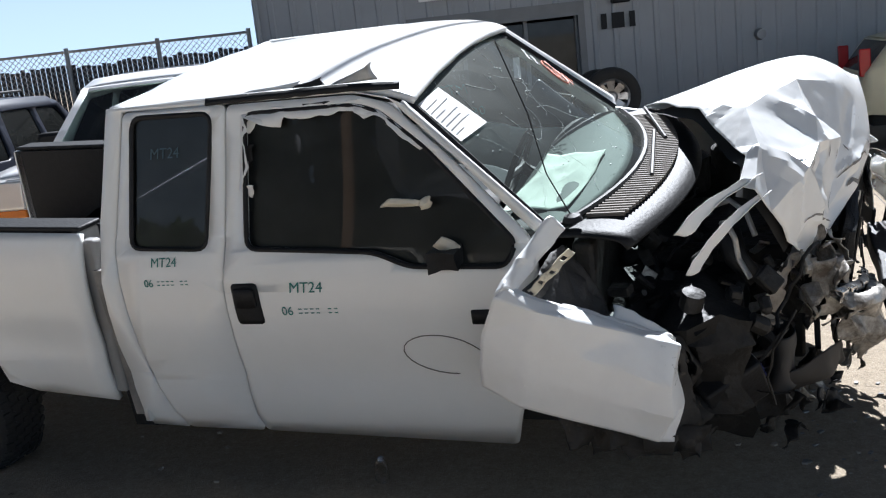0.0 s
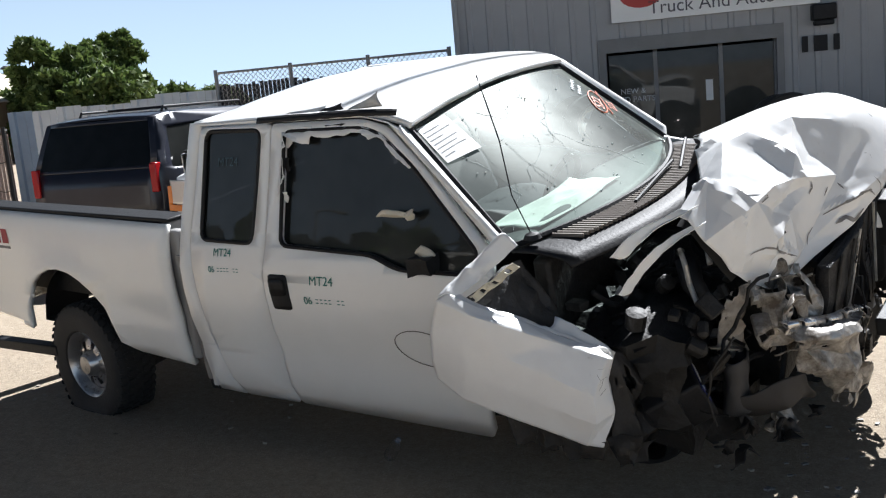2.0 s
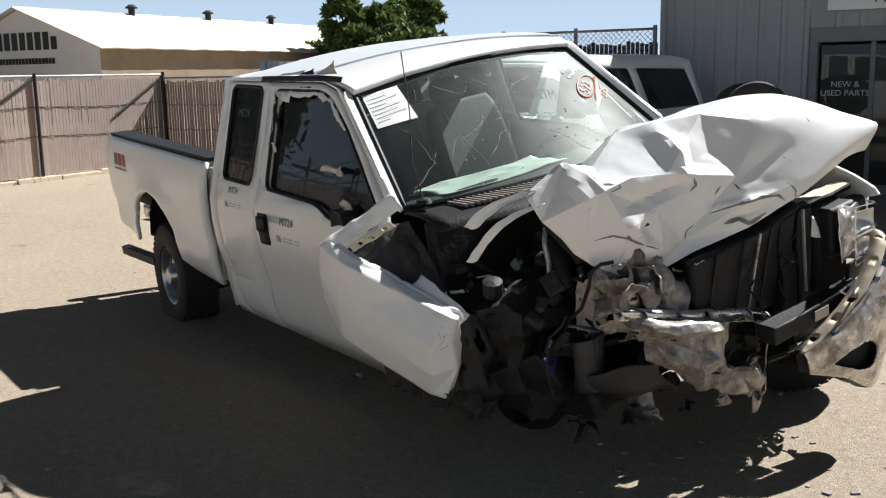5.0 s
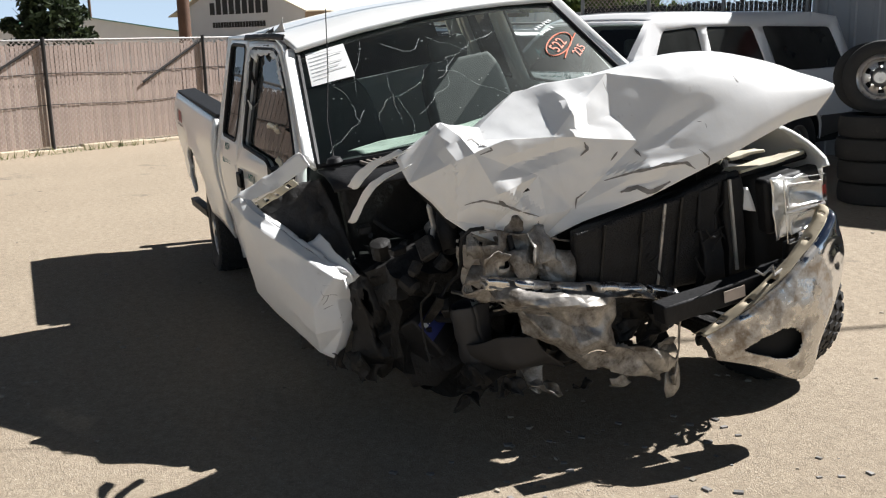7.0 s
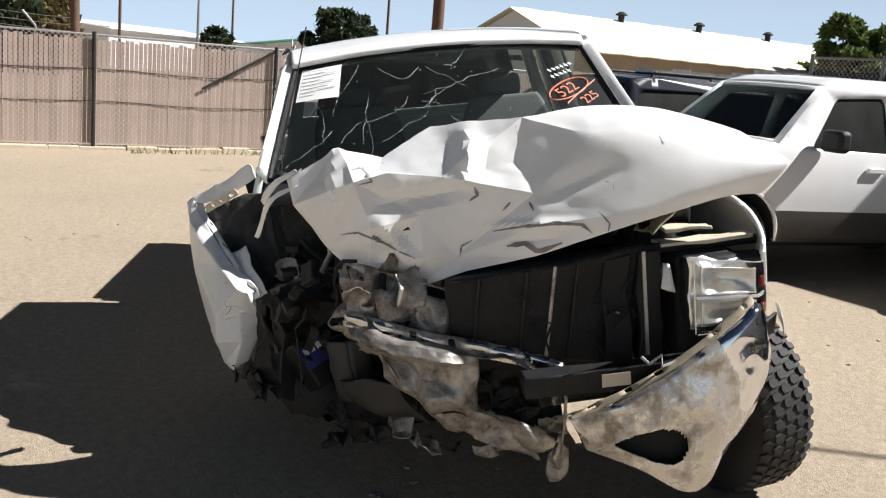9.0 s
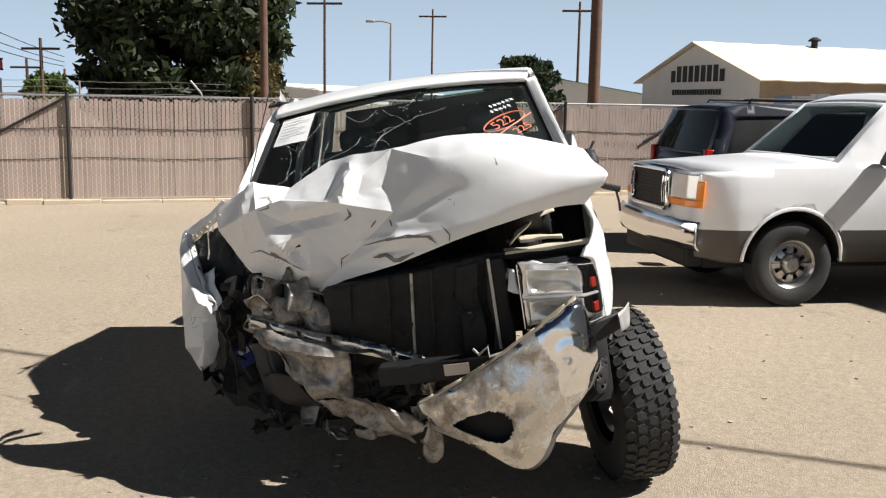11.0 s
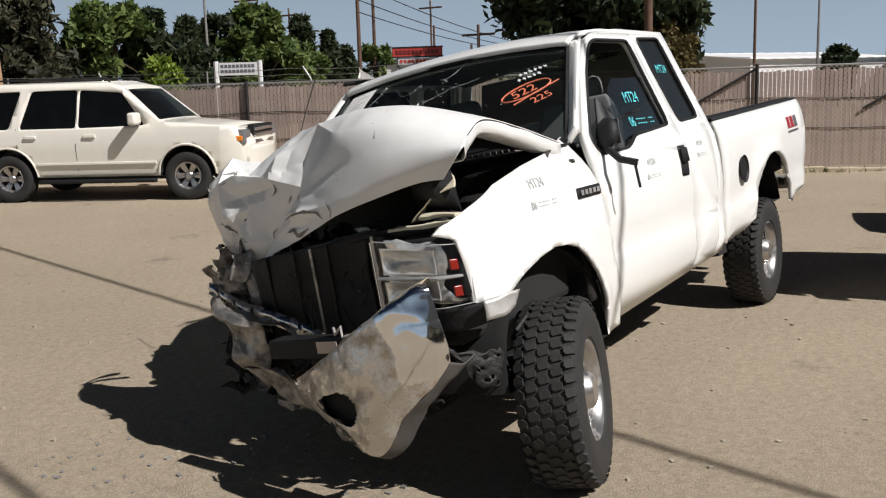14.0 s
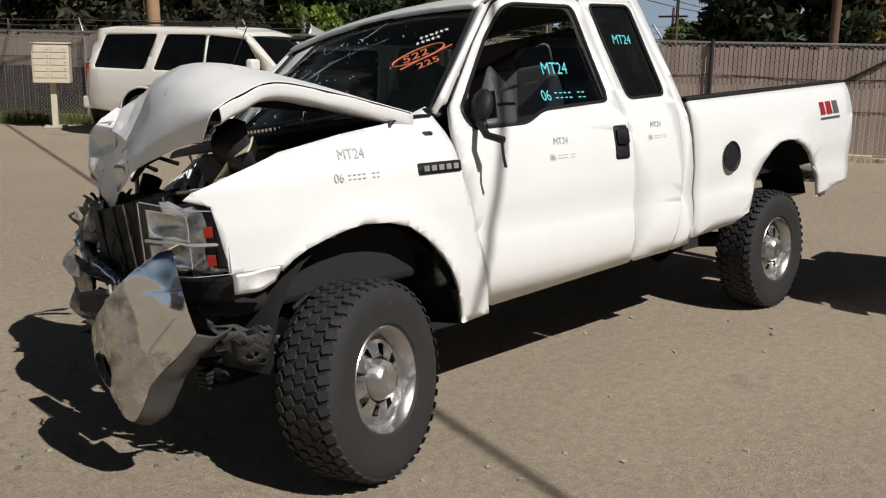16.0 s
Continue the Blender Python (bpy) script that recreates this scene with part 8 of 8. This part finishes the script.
# torn edge along the roof above the right door
rnd = random.Random(5)
bm = bmesh.new()
prev = None
for k in range(30):
    x = -1.0 - 0.86 * k / 29
    wob = noise.noise(Vector((x * 9, 0, 2)))
    a = bm.verts.new((x, -0.785, 1.868 - 0.05 * max(0.0, x + 1.2) + 0.006 * wob))
    b = bm.verts.new((x, -0.803 - 0.006 * wob, 1.843 - 0.05 * max(0.0, x + 1.2) - 0.012 * abs(wob)))
    if prev:
        bm.faces.new((prev[0], a, b, prev[1]))
    prev = (a, b)
part("gutter_seal", bm, BLACK, truck, "torn black gutter seal", thick=0.005)
for x, w, h, m in ((-1.20, 0.10, 0.065, ALU), (-1.40, 0.07, 0.022, IRON), (-1.55, 0.14, 0.014, WHITE)):
    rows = [[(x + w, -0.752, 1.866), (x, -0.756, 1.866), (x - w, -0.76, 1.866)], [(x + w * 0.75, -0.745, 1.872 + h * 0.6), (x + 0.05 * w, -0.75, 1.870 + h * 0.4), (x - w * 0.9, -0.757, 1.870)], [(x + w * 0.8, -0.74, 1.873 + h), (x + 0.2 * w, -0.745, 1.872 + h * 0.5), (x - w * 0.8, -0.755, 1.873)]]
    part("roof_shard", grid_surface(rows, 3, 0.003, 12, x), m, truck, thick=0.003, smooth=25)
# torn white trim and dark seal round the right window opening
for x0, x1, z0, z1, m in ((-1.70, -1.62, 1.793, 1.703, WHITE), (-1.56, -1.50, 1.798, 1.758, WHITE), (-1.42, -1.30, 1.798, 1.773, BLACK), (-1.70, -1.655, 1.658, 1.578, BLACK), (-1.705, -1.67, 1.508, 1.458, WHITE), (-1.24, -1.17, 1.798, 1.763, WHITE)):
    y = -t_depth(x0, z0) + 0.002
    rows = [[(x0, y, z0 + 0.01), ((x0 + x1) / 2, y, z0 + 0.012), (x1, y, z0 + 0.01)], [(x0, y + 0.004, (z0 + z1) / 2), ((x0 * 0.4 + x1 * 0.6), y + 0.01, (z0 + z1) / 2), (x1 - 0.3 * (x1 - x0), y, z0 - 0.2 * (z0 - z1))], [(x0 + 0.1 * (x1 - x0), y + 0.006, z1 + 0.01), (x0 + 0.3 * (x1 - x0), y + 0.015, z1), (x0 + 0.45 * (x1 - x0), y + 0.008, z1 + 0.02)]]
    part("trim_shred", grid_surface(rows, 3, 0.008, 14, x0), m, truck, thick=0.003)
# pale added pieces stand in for bright reflections in the window's front corner
for c, w, h, turn in (((-1.02, -0.945, 1.42), 0.085, 0.018, 4), ((-0.92, -0.945, 1.415), 0.03, 0.022, -20), ((-0.85, -0.985, 1.25), 0.05, 0.03, 30)):
    rows = [[(-w, 0, -h), (0, 0.012, -h * 1.2), (w, 0, -h * 0.6)], [(-w * 0.8, -0.01, 0), (0, 0, 0), (w * 0.9, -0.01, 0.2 * h)], [(-w * 0.6, 0, h), (0, 0.01, h * 1.1), (w, 0, h)]]
    bm = grid_surface(rows, 3, 0.006, 20, w)
    bm.transform(pose(*c, 0, turn, 0))
    part("mirror_piece", bm, mat("beige_window_glint", (0.62, 0.57, 0.46), 0.5, vary=0.15) if turn == 4 else bpy.data.materials["beige_window_glint"], truck, "beige piece standing in for a reflection in the window", thick=0.006)

# paper sheet behind the windscreen
rows = [[screen_point(u, t, 0.006 + 0.004 * math.sin(9 * u + 5 * t)) for u in (-0.95, -0.86, -0.77, -0.68)] for t in (0.07, 0.16, 0.26, 0.36)]
paper = part("paper_notice", grid_surface(rows, 3), PAPER, truck, "white printed paper stuck on the windscreen")
for k in range(7):
    t = 0.10 + 0.033 * k
    bm = bmesh.new()
    w = (0.14, 0.2, 0.11, 0.19, 0.16, 0.2, 0.08)[k]
    ps = [screen_point(u, tt, 0.0125) for tt in (t, t + 0.008) for u in (-0.91, -0.91 + w)]
    vs = [bm.verts.new(p) for p in ps]
    bm.faces.new((vs[0], vs[1], vs[3], vs[2]))
    part("text_bar", bm, mat("faint_print", (0.50, 0.50, 0.50), 0.7) if k == 0 else bpy.data.materials["faint_print"], paper, smooth=0)

# cracks in the windscreen
CRACK = mat("glass_crack", (0.55, 0.60, 0.58), 0.3, spec=0.8)
rnd = random.Random(21)
for k in range(15):
    u, t = (rnd.uniform(-0.85, 0.05), rnd.uniform(0.05, 0.9)) if k < 14 else (rnd.uniform(0.0, 0.5), rnd.uniform(0.1, 0.5))
    a = rnd.uniform(-0.5, 0.5) + (math.pi / 2 if rnd.random() < 0.7 else 0)
    pts = [screen_point(u, t, 0.002)]
    for j in range(rnd.randint(4, 12)):
        a += rnd.uniform(-0.55, 0.55)
        u, t = u + 0.045 * math.cos(a), t + 0.06 * math.sin(a)
        if not (-0.97 < u < 0.97 and 0.02 < t < 0.98):
            break
        pts.append(screen_point(u, t, 0.002))
    if len(pts) > 2:
        bm = bmesh.new()
        add_tube(bm, pts, [rnd.uniform(0.0003, 0.0009) for _ in pts], 4)
        part("glass_crack", bm, CRACK, truck)
bm = bmesh.new()
for k in range(60):
    u, t = rnd.uniform(-0.9, 0.6), rnd.uniform(0.05, 0.95)
    p = screen_point(u, t, 0.003)
    r = rnd.uniform(0.001, 0.0035)
    add_box(bm, p.x - r, p.x + r, p.y - r, p.y + r, p.z - r * 0.6, p.z + r * 0.6)
tagged(part("glass_chips", bm, CRACK, truck, smooth=0), kind="stuff")

# painted yard numbers on the left of the windscreen
def on_screen(bm, u0, t0, ink, name, turn=0.0):
    bm.transform(Matrix.Rotation(radians(turn), 4, "Z"))
    for v in bm.verts:
        v.co = screen_point(u0 + v.co.x / 0.80, t0 - v.co.y / 0.88, 0.004 + v.co.z)
    part(name, bm, ink, truck, smooth=0)


on_screen(text_mesh("522", 0.092, 0.0005), 0.73, 0.46, ORANGE, "painted_number", 30)
on_screen(text_mesh("225", 0.075, 0.0005), 0.85, 0.54, ORANGE, "painted_number", 32)
bm = bmesh.new()
ring = [(0.135 * math.cos(a), 0.055 * math.sin(a), 0) for a in [2 * math.pi * k / 30 for k in range(31)]]
add_tube(bm, ring, 0.004, 5, caps=False)
add_tube(bm, [(-0.10, -0.075, 0), (0.0, -0.055, 0), (0.17, -0.03, 0)], 0.004, 5)
on_screen(bm, 0.745, 0.45, ORANGE, "painted_ring", 30)
for k in range(11):
    bm = bmesh.new()
    add_box(bm, -0.010, 0.010, -0.003, 0.003, -0.0005, 0.0005)
    add_box(bm, -0.003, 0.003, -0.014, 0.014, -0.0005, 0.0005)
    on_screen(bm, 0.68 + 0.033 * (k % 6), 0.28 - 0.012 * (k % 6) + 0.055 * (k // 6), CHALK, "chalk_bar", 25 + 20 * (k % 3))

# antenna wire across the screen, wiper stubs
bm = bmesh.new()
add_tube(bm, [(-0.384, -0.84, 1.29), (-0.47, -0.81, 1.46), (-0.53, -0.74, 1.68), (-0.64, -0.66, 1.95)], 0.003, 6)
part("antenna", bm, BLACK, truck)
bm = bmesh.new()
add_lathe(bm, [(0.001, 0.03), (0.03, 0.02), (0.04, 0.0)], 14)
bm.transform(pose(-0.384, -0.84, 1.28, 90, 0, 0))
part("antenna_base", bm, BLACK, truck)
for y0, y1 in ((-0.30, 0.30), (0.25, 0.75)):
    bm = bmesh.new()
    add_tube(bm, [(-0.13 - 0.2 * y0 * y0, y0, 1.268), (-0.18 - 0.2 * y1 * y1, y1, 1.292)], 0.009, 6)
    part("wiper", bm, BLACK, truck)
# black step bar showing behind the right rear wheel
bm = bmesh.new()
add_box(bm, -4.72, -4.0, -0.93, -0.86, 0.44, 0.51)
part("tow_bar", bm, BLACK, truck, bevel=0.008)
# dented, scribbled door skin: a chalk loop low on the right door
bm = bmesh.new()
ring = []
for k in range(25):
    a = 2 * math.pi * k / 24
    x, z = -0.92 + 0.17 * math.cos(a), 0.80 + 0.09 * math.sin(a) - 0.02 * math.cos(a)
    ring.append((x, -t_depth(x, z) - 0.002, z))
add_tube(bm, ring[:20], 0.0022, 5, caps=False)
part("chalk_loop", bm, mat("grease_mark", (0.12, 0.11, 0.10), 0.7), truck)

# ---- loose things in the yard ----
def letter_boxes():
    root = thing("cluster_mailbox", pose(-5.4, -14.6, 0, 0, 0, 60), "beige metal cluster mailbox on a post", "mailbox")
    bm = bmesh.new()
    add_box(bm, -0.055, 0.055, -0.055, 0.055, 0.03, 0.86)
    part("post", bm, BEIGE, root, bevel=0.01)
    bm = bmesh.new()
    add_box(bm, -0.20, 0.20, -0.20, 0.20, 0.0, 0.05)
    part("foot", bm, CONCRETE, root, bevel=0.01)
    bm = bmesh.new()
    add_box(bm, -0.24, 0.24, -0.33, 0.33, 0.86, 1.58)
    part("body", bm, BEIGE, root, bevel=0.012)
    bm = bmesh.new()
    add_box(bm, -0.26, 0.26, -0.35, 0.35, 1.582, 1.61)
    part("cap", bm, BEIGE, root, bevel=0.008)
    for col in range(2):
        for row in range(5):
            bm = bmesh.new()
            y, z = -0.30 + 0.305 * col, 0.96 + 0.118 * row
            add_box(bm, 0.242, 0.252, y, y + 0.29, z, z + 0.105)
            d = part("door", bm, BEIGE, root, bevel=0.004)
            bm = bmesh.new()
            add_tube(bm, [(0.252, y + 0.25, z + 0.05), (0.260, y + 0.25, z + 0.05)], 0.012, 8)
            part("lock", bm, STEEL, d)
    bm = bmesh.new()
    add_box(bm, -0.10, 0.08, -0.337, -0.332, 1.30, 1.44)
    part("emblem", bm, mat("navy_emblem", (0.03, 0.04, 0.10), 0.5), root, smooth=0)
    bm = bmesh.new()
    add_box(bm, -0.14, 0.12, -0.337, -0.332, 1.24, 1.27)
    part("emblem_bar", bm, bpy.data.materials["navy_emblem"], root, smooth=0)


letter_boxes()


def tyre_stack(x, y, count, top_holes, top_spokes, yaw, label):
    """Tyres lying on one another, and a wheel standing on top."""
    z = 0.0
    for k in range(count):
        t = thing("tyre", pose(x + 0.03 * math.sin(3 * k), y + 0.03 * math.cos(5 * k), z + 0.113, 90, 0, 40 * k), "worn black tyre lying in a stack", "tyre", "stacked tyres")
        part("casing", tyre_mesh(0.37, 0.225, 0.21), RUBBER, t, smooth=35)
        z += 0.222
    w = thing("spare_wheel", pose(x, y, z + 0.36, 0, 0, yaw), label, "wheel", "wheels on the tyre stacks")
    wheel(w, Matrix.Identity(4), 0.36, 0.24, 0.215, top_holes, 0, 0, None, "wheel", top_spokes)
    t = thing("tyre", pose(x, y, z + 0.35, 0, 0, yaw) @ pose(0.15, -0.27, 0), "black tyre standing behind a spare wheel", "tyre", "stacked tyres")
    part("casing", tyre_mesh(0.35, 0.24, 0.21), RUBBER, t, smooth=35)


tyre_stack(-1.57, 7.44, 3, 8, 8, 192, "bright spoked alloy wheel with its tyre standing on a tyre stack")
tyre_stack(-3.2, 5.5, 4, 6, 0, 214, "steel wheel with round holes standing on a tyre stack")


def road_sign(az, d, label, red):
    x, y = seen_from(4.64, 1.58, 1.5 + az, d)
    root = thing("shop_sign" if red else "billboard", pose(x, y, 0, 0, 0, az + 180), label, "sign")
    if red:
        w = d * 0.051 / 2
        for s in (-0.8, 0.8):
            bm = bmesh.new()
            add_tube(bm, [(-0.1, s * w, 0), (-0.1, s * w, 3.9)], 0.09, 8)
            part("post", bm, STEEL, root)
        bm = bmesh.new()
        add_box(bm, -0.2, 0.1, -w, w, 1.74 + 0.027 * d, 1.74 + 0.037 * d)
        part("red_panel", bm, mat("red_sign_panel", (0.50, 0.05, 0.04), 0.5, vary=0.08), root, "red sign box with a dark edge", bevel=0.03)
        bm = bmesh.new()
        for y0, y1, z0, z1 in ((-w, w, 0.0362, 0.0376), (-w, w, 0.0266, 0.028)):
            add_box(bm, -0.22, 0.12, y0 - 0.03, y1 + 0.03, 1.74 + z0 * d, 1.74 + z1 * d)
        part("red_panel_frame", bm, IRON, root, smooth=0)
        bm = bmesh.new()
        add_box(bm, -0.15, 0.08, -w * 0.78, w * 0.72, 1.74 + 0.0195 * d, 1.74 + 0.0262 * d)
        part("white_panel", bm, ROOFWHITE, root, bevel=0.02)
        for k in range(9):
            bm = bmesh.new()
            yy = -w * 0.7 + k * w * 0.155
            add_box(bm, 0.085, 0.10, yy, yy + w * 0.11, 1.74 + 0.0215 * d, 1.74 + 0.0245 * d)
            part("lettering_bar", bm, bpy.data.materials["red_sign_panel"], root, smooth=0)
        for k in range(11):
            bm = bmesh.new()
            yy = -w * 0.86 + k * w * 0.157
            add_box(bm, 0.105, 0.12, yy, yy + w * 0.12, 1.74 + 0.030 * d, 1.74 + 0.034 * d)
            part("lettering_bar", bm, mat("dark_red_lettering", (0.16, 0.02, 0.02), 0.5) if k == 0 else bpy.data.materials["dark_red_lettering"], root, smooth=0)
        bm = bmesh.new()
        add_box(bm, -0.35, -0.2, -w * 1.25, w * 0.95, 0.9, 1.74 + 0.0195 * d)
        part("white_board", bm, mat("bright_white_board", (0.80, 0.80, 0.80), 0.5, vary=0.03), root, smooth=0)
        bm = bmesh.new()
        add_box(bm, -0.2, -0.19, -w * 0.6, w * 0.4, 1.74 + 0.002 * d, 1.74 + 0.005 * d)
        part("yellow_strip", bm, mat("yellow_paint", (0.70, 0.55, 0.10), 0.6, vary=0.1), root, smooth=0)
    else:
        w = d * 0.038 / 2
        bm = bmesh.new()
        add_box(bm, -0.06, 0.06, -w, w, 1.74 + 0.014 * d, 1.74 + 0.0265 * d)
        part("board", bm, mat("weathered_white_board", (0.52, 0.52, 0.54), 0.7, vary=0.08), root, smooth=0)
        for k in range(9):
            for z0, z1 in ((0.0215, 0.0245), (0.0165, 0.0195)):
                bm = bmesh.new()
                yy = -w * 0.9 + k * w * 0.2
                add_box(bm, 0.062, 0.07, yy, yy + w * 0.15, 1.74 + z0 * d, 1.74 + z1 * d)
                part("lettering_bar", bm, DECAL_GREY, root, smooth=0)
        for s in (-1, 1):
            bm = bmesh.new()
            add_tube(bm, [(0, s * (w + 0.08), 0), (0, s * (w + 0.08), 1.74 + 0.028 * d)], 0.08, 8)
            part("post", bm, ROOFWHITE, root)


road_sign(-149.15, 58, "red and white roadside shop sign over a white board", True)
road_sign(-140.0, 31, "weathered white billboard on two posts", False)


def street_lamp(az, d, top):
    x, y = seen_from(4.64, 1.58, 1.5 + az, d)
    root = thing("street_lamp", pose(x, y, 0, 0, 0, az), "thin grey street lamp post", "lamp post", "street lamps")
    bm = bmesh.new()
    add_tube(bm, [(0, 0, 0), (0, 0, top)], [0.09, 0.05], 8)
    part("shaft", bm, STEEL, root)
    bm = bmesh.new()
    add_tube(bm, [(0, 0, top), (0, 0.5, top + 0.1), (0, 0.9, top + 0.08)], 0.04, 6)
    part("arm", bm, STEEL, root)
    bm = bmesh.new()
    add_box(bm, -0.1, 0.1, 0.85, 1.3, top + 0.02, top + 0.14)
    part("head", bm, STEEL, root, bevel=0.03)


for az, d, top in ((-137.7, 42, 5.5), (-144.3, 60, 5.0), (-171.5, 52, 6.0)):
    street_lamp(az, d, top)
# paired tall poles with crossarms and lines beyond the red sign
for az, d, h in ((-145.8, 58, 12), (-146.6, 62, 7.5), (-152.6, 64, 5.4), (-152.0, 75, 4.6), (-154.0, 90, 4.4)):
    x, y = seen_from(4.64, 1.58, 1.5 + az, d)
    utility_pole(x, y, h, 0.13, "far wooden utility pole behind the fence", h < 6)
for dz in (0.0, 0.9, 1.6):
    bm = bmesh.new()
    a = Vector((*seen_from(4.64, 1.58, 1.5 + -145.8, 58), 7.6 - dz))
    b = Vector((*seen_from(4.64, 1.58, 1.5 + -154.0, 90), 5.4 - 0.5 * dz))
    pts = []
    for k in range(17):
        t = k / 16
        p = a.lerp(b, t)
        p.z -= 1.2 * t * (1 - t)
        pts.append(p)
    add_tube(bm, pts, 0.03, 5)
    tagged(part("power_line", bm, BLACK), "black power line between far poles", "cable", "power lines")

# far end of the fence: barbed strands on angled arms
m, length = along(FENCE_B, FENCE_A)
barbed = thing("barbed_wire", m, "barbed strands on angled arms above the fence", "barbed wire", kind="structure")
for k in range(8):
    x = 0.3 + 2.03 * k
    bm = bmesh.new()
    add_tube(bm, [(x, 0.045, 1.76), (x - 0.03, 0.05, 1.9), (x - 0.2, 0.16, 2.12)] if k % 2 else [(x, 0.045, 1.76), (x, 0.045, 2.08)], 0.018, 6)
    part("arm", bm, STEEL, barbed)
for z, yy in ((1.88, 0.05), (1.98, 0.1), (2.09, 0.15)):
    bm = bmesh.new()
    add_tube(bm, [(15.0 * k / 30, yy, z - 0.03 * math.sin(math.pi * (k % 4) / 4)) for k in range(31)], 0.005, 4)
    part("strand", bm, STEEL, barbed)
chain_fence("plain_fence", (-3.0, -23.0), (-6.9, -16.3), 1.7, "dark chain-link fence behind the letter boxes", True, DARKSLAT, post_gap=2.4, footing=False, slat_top=1.1)
t = thing("tyre", pose(-6.25, -14.3, 0.36, 0, 0, 40), "dusty tyre leaning behind the letter boxes", "tyre")
wheel(t, Matrix.Identity(4), 0.36, 0.24, 0.21, 6, 0, 0, None, "wheel", 5)

# grass by the fence's foot
rng = np.random.default_rng(17)
GRASS = leaf_mat("dry_green_grass", (0.06, 0.09, 0.025), (0.20, 0.20, 0.07))


def grass(x0, y0, x1, y1, spread, count, height):
    t = rng.random(count)
    base = np.stack([x0 + (x1 - x0) * t + rng.normal(0, spread, count), y0 + (y1 - y0) * t + rng.normal(0, spread, count), np.zeros(count)], 1)
    ang = rng.random(count) * 2 * math.pi
    side = np.stack([np.cos(ang), np.sin(ang), np.zeros(count)], 1) * 0.008
    tip = base + np.stack([rng.normal(0, 0.06, count), rng.normal(0, 0.06, count), height * (0.4 + 0.8 * rng.random(count))], 1)
    v = np.stack([base - side, base + side, tip], 1).reshape(-1, 3)
    me = bpy.data.meshes.new("grass")
    me.from_pydata(v.tolist(), [], [(i, i + 1, i + 2) for i in range(0, len(v), 3)])
    me.materials.append(GRASS)
    tagged(new("grass", me), "dry green grass tufts along the fence", "grass", kind="stuff")


grass(-4.8, -16.6, -6.6, -15.0, 0.22, 1500, 0.30)
grass(-12.0, -4.0, -14.9, 1.4, 0.06, 260, 0.14)

# clutter on the ground
bm = bmesh.new()
rnd = random.Random(77)
for k in range(420):
    a, r = rnd.uniform(0, 2 * math.pi), 6.0 * math.sqrt(rnd.random())
    x, y, s = -0.5 + r * math.cos(a), 0.2 + r * math.sin(a), rnd.uniform(0.003, 0.013)
    vs = add_box(bm, -s, s, -s * 0.8, s * 0.8, -s * 0.3, s * 0.8, pose(x, y, 0, rnd.uniform(-15, 15), rnd.uniform(-15, 15), rnd.uniform(0, 90)))
    for v in vs:
        v.co += Vector((rnd.uniform(-1, 1), rnd.uniform(-1, 1), 0)) * s * 0.35
tagged(part("gravel", bm, mat("loose_pebbles", (0.34, 0.30, 0.24), 0.9, vary=0.3, scale=2), smooth=0), "loose pebbles and grit on the yard", "gravel", kind="stuff")
bm = bmesh.new()
for k in range(70):
    x, y, s = rnd.uniform(0.4, 1.3), rnd.uniform(-1.4, 0.6), rnd.uniform(0.004, 0.018)
    add_box(bm, -s, s, -s * 0.6, s * 0.6, 0.0, s * 0.5, pose(x, y, 0, 0, 0, rnd.uniform(0, 90)))
tagged(part("broken_bits", bm, mat("broken_plastic", (0.20, 0.19, 0.18), 0.6, vary=0.6, scale=9), smooth=0), "broken bits of plastic below the wreck", "debris", kind="stuff")
bottle = thing("plastic_bottle", pose(-1.387, -0.872, 0.034, 0, 0, 25), "clear plastic bottle lying on the ground", "bottle")
bm = bmesh.new()
add_lathe(bm, [(0.001, -0.10), (0.028, -0.10), (0.033, -0.09), (0.033, 0.03), (0.026, 0.06), (0.012, 0.09), (0.012, 0.105)], 16)
part("bottle_body", bm, LENS, bottle)
bm = bmesh.new()
add_lathe(bm, [(0.014, 0.10), (0.014, 0.118), (0.001, 0.119)], 12)
part("bottle_cap", bm, BLUEGREY, bottle)
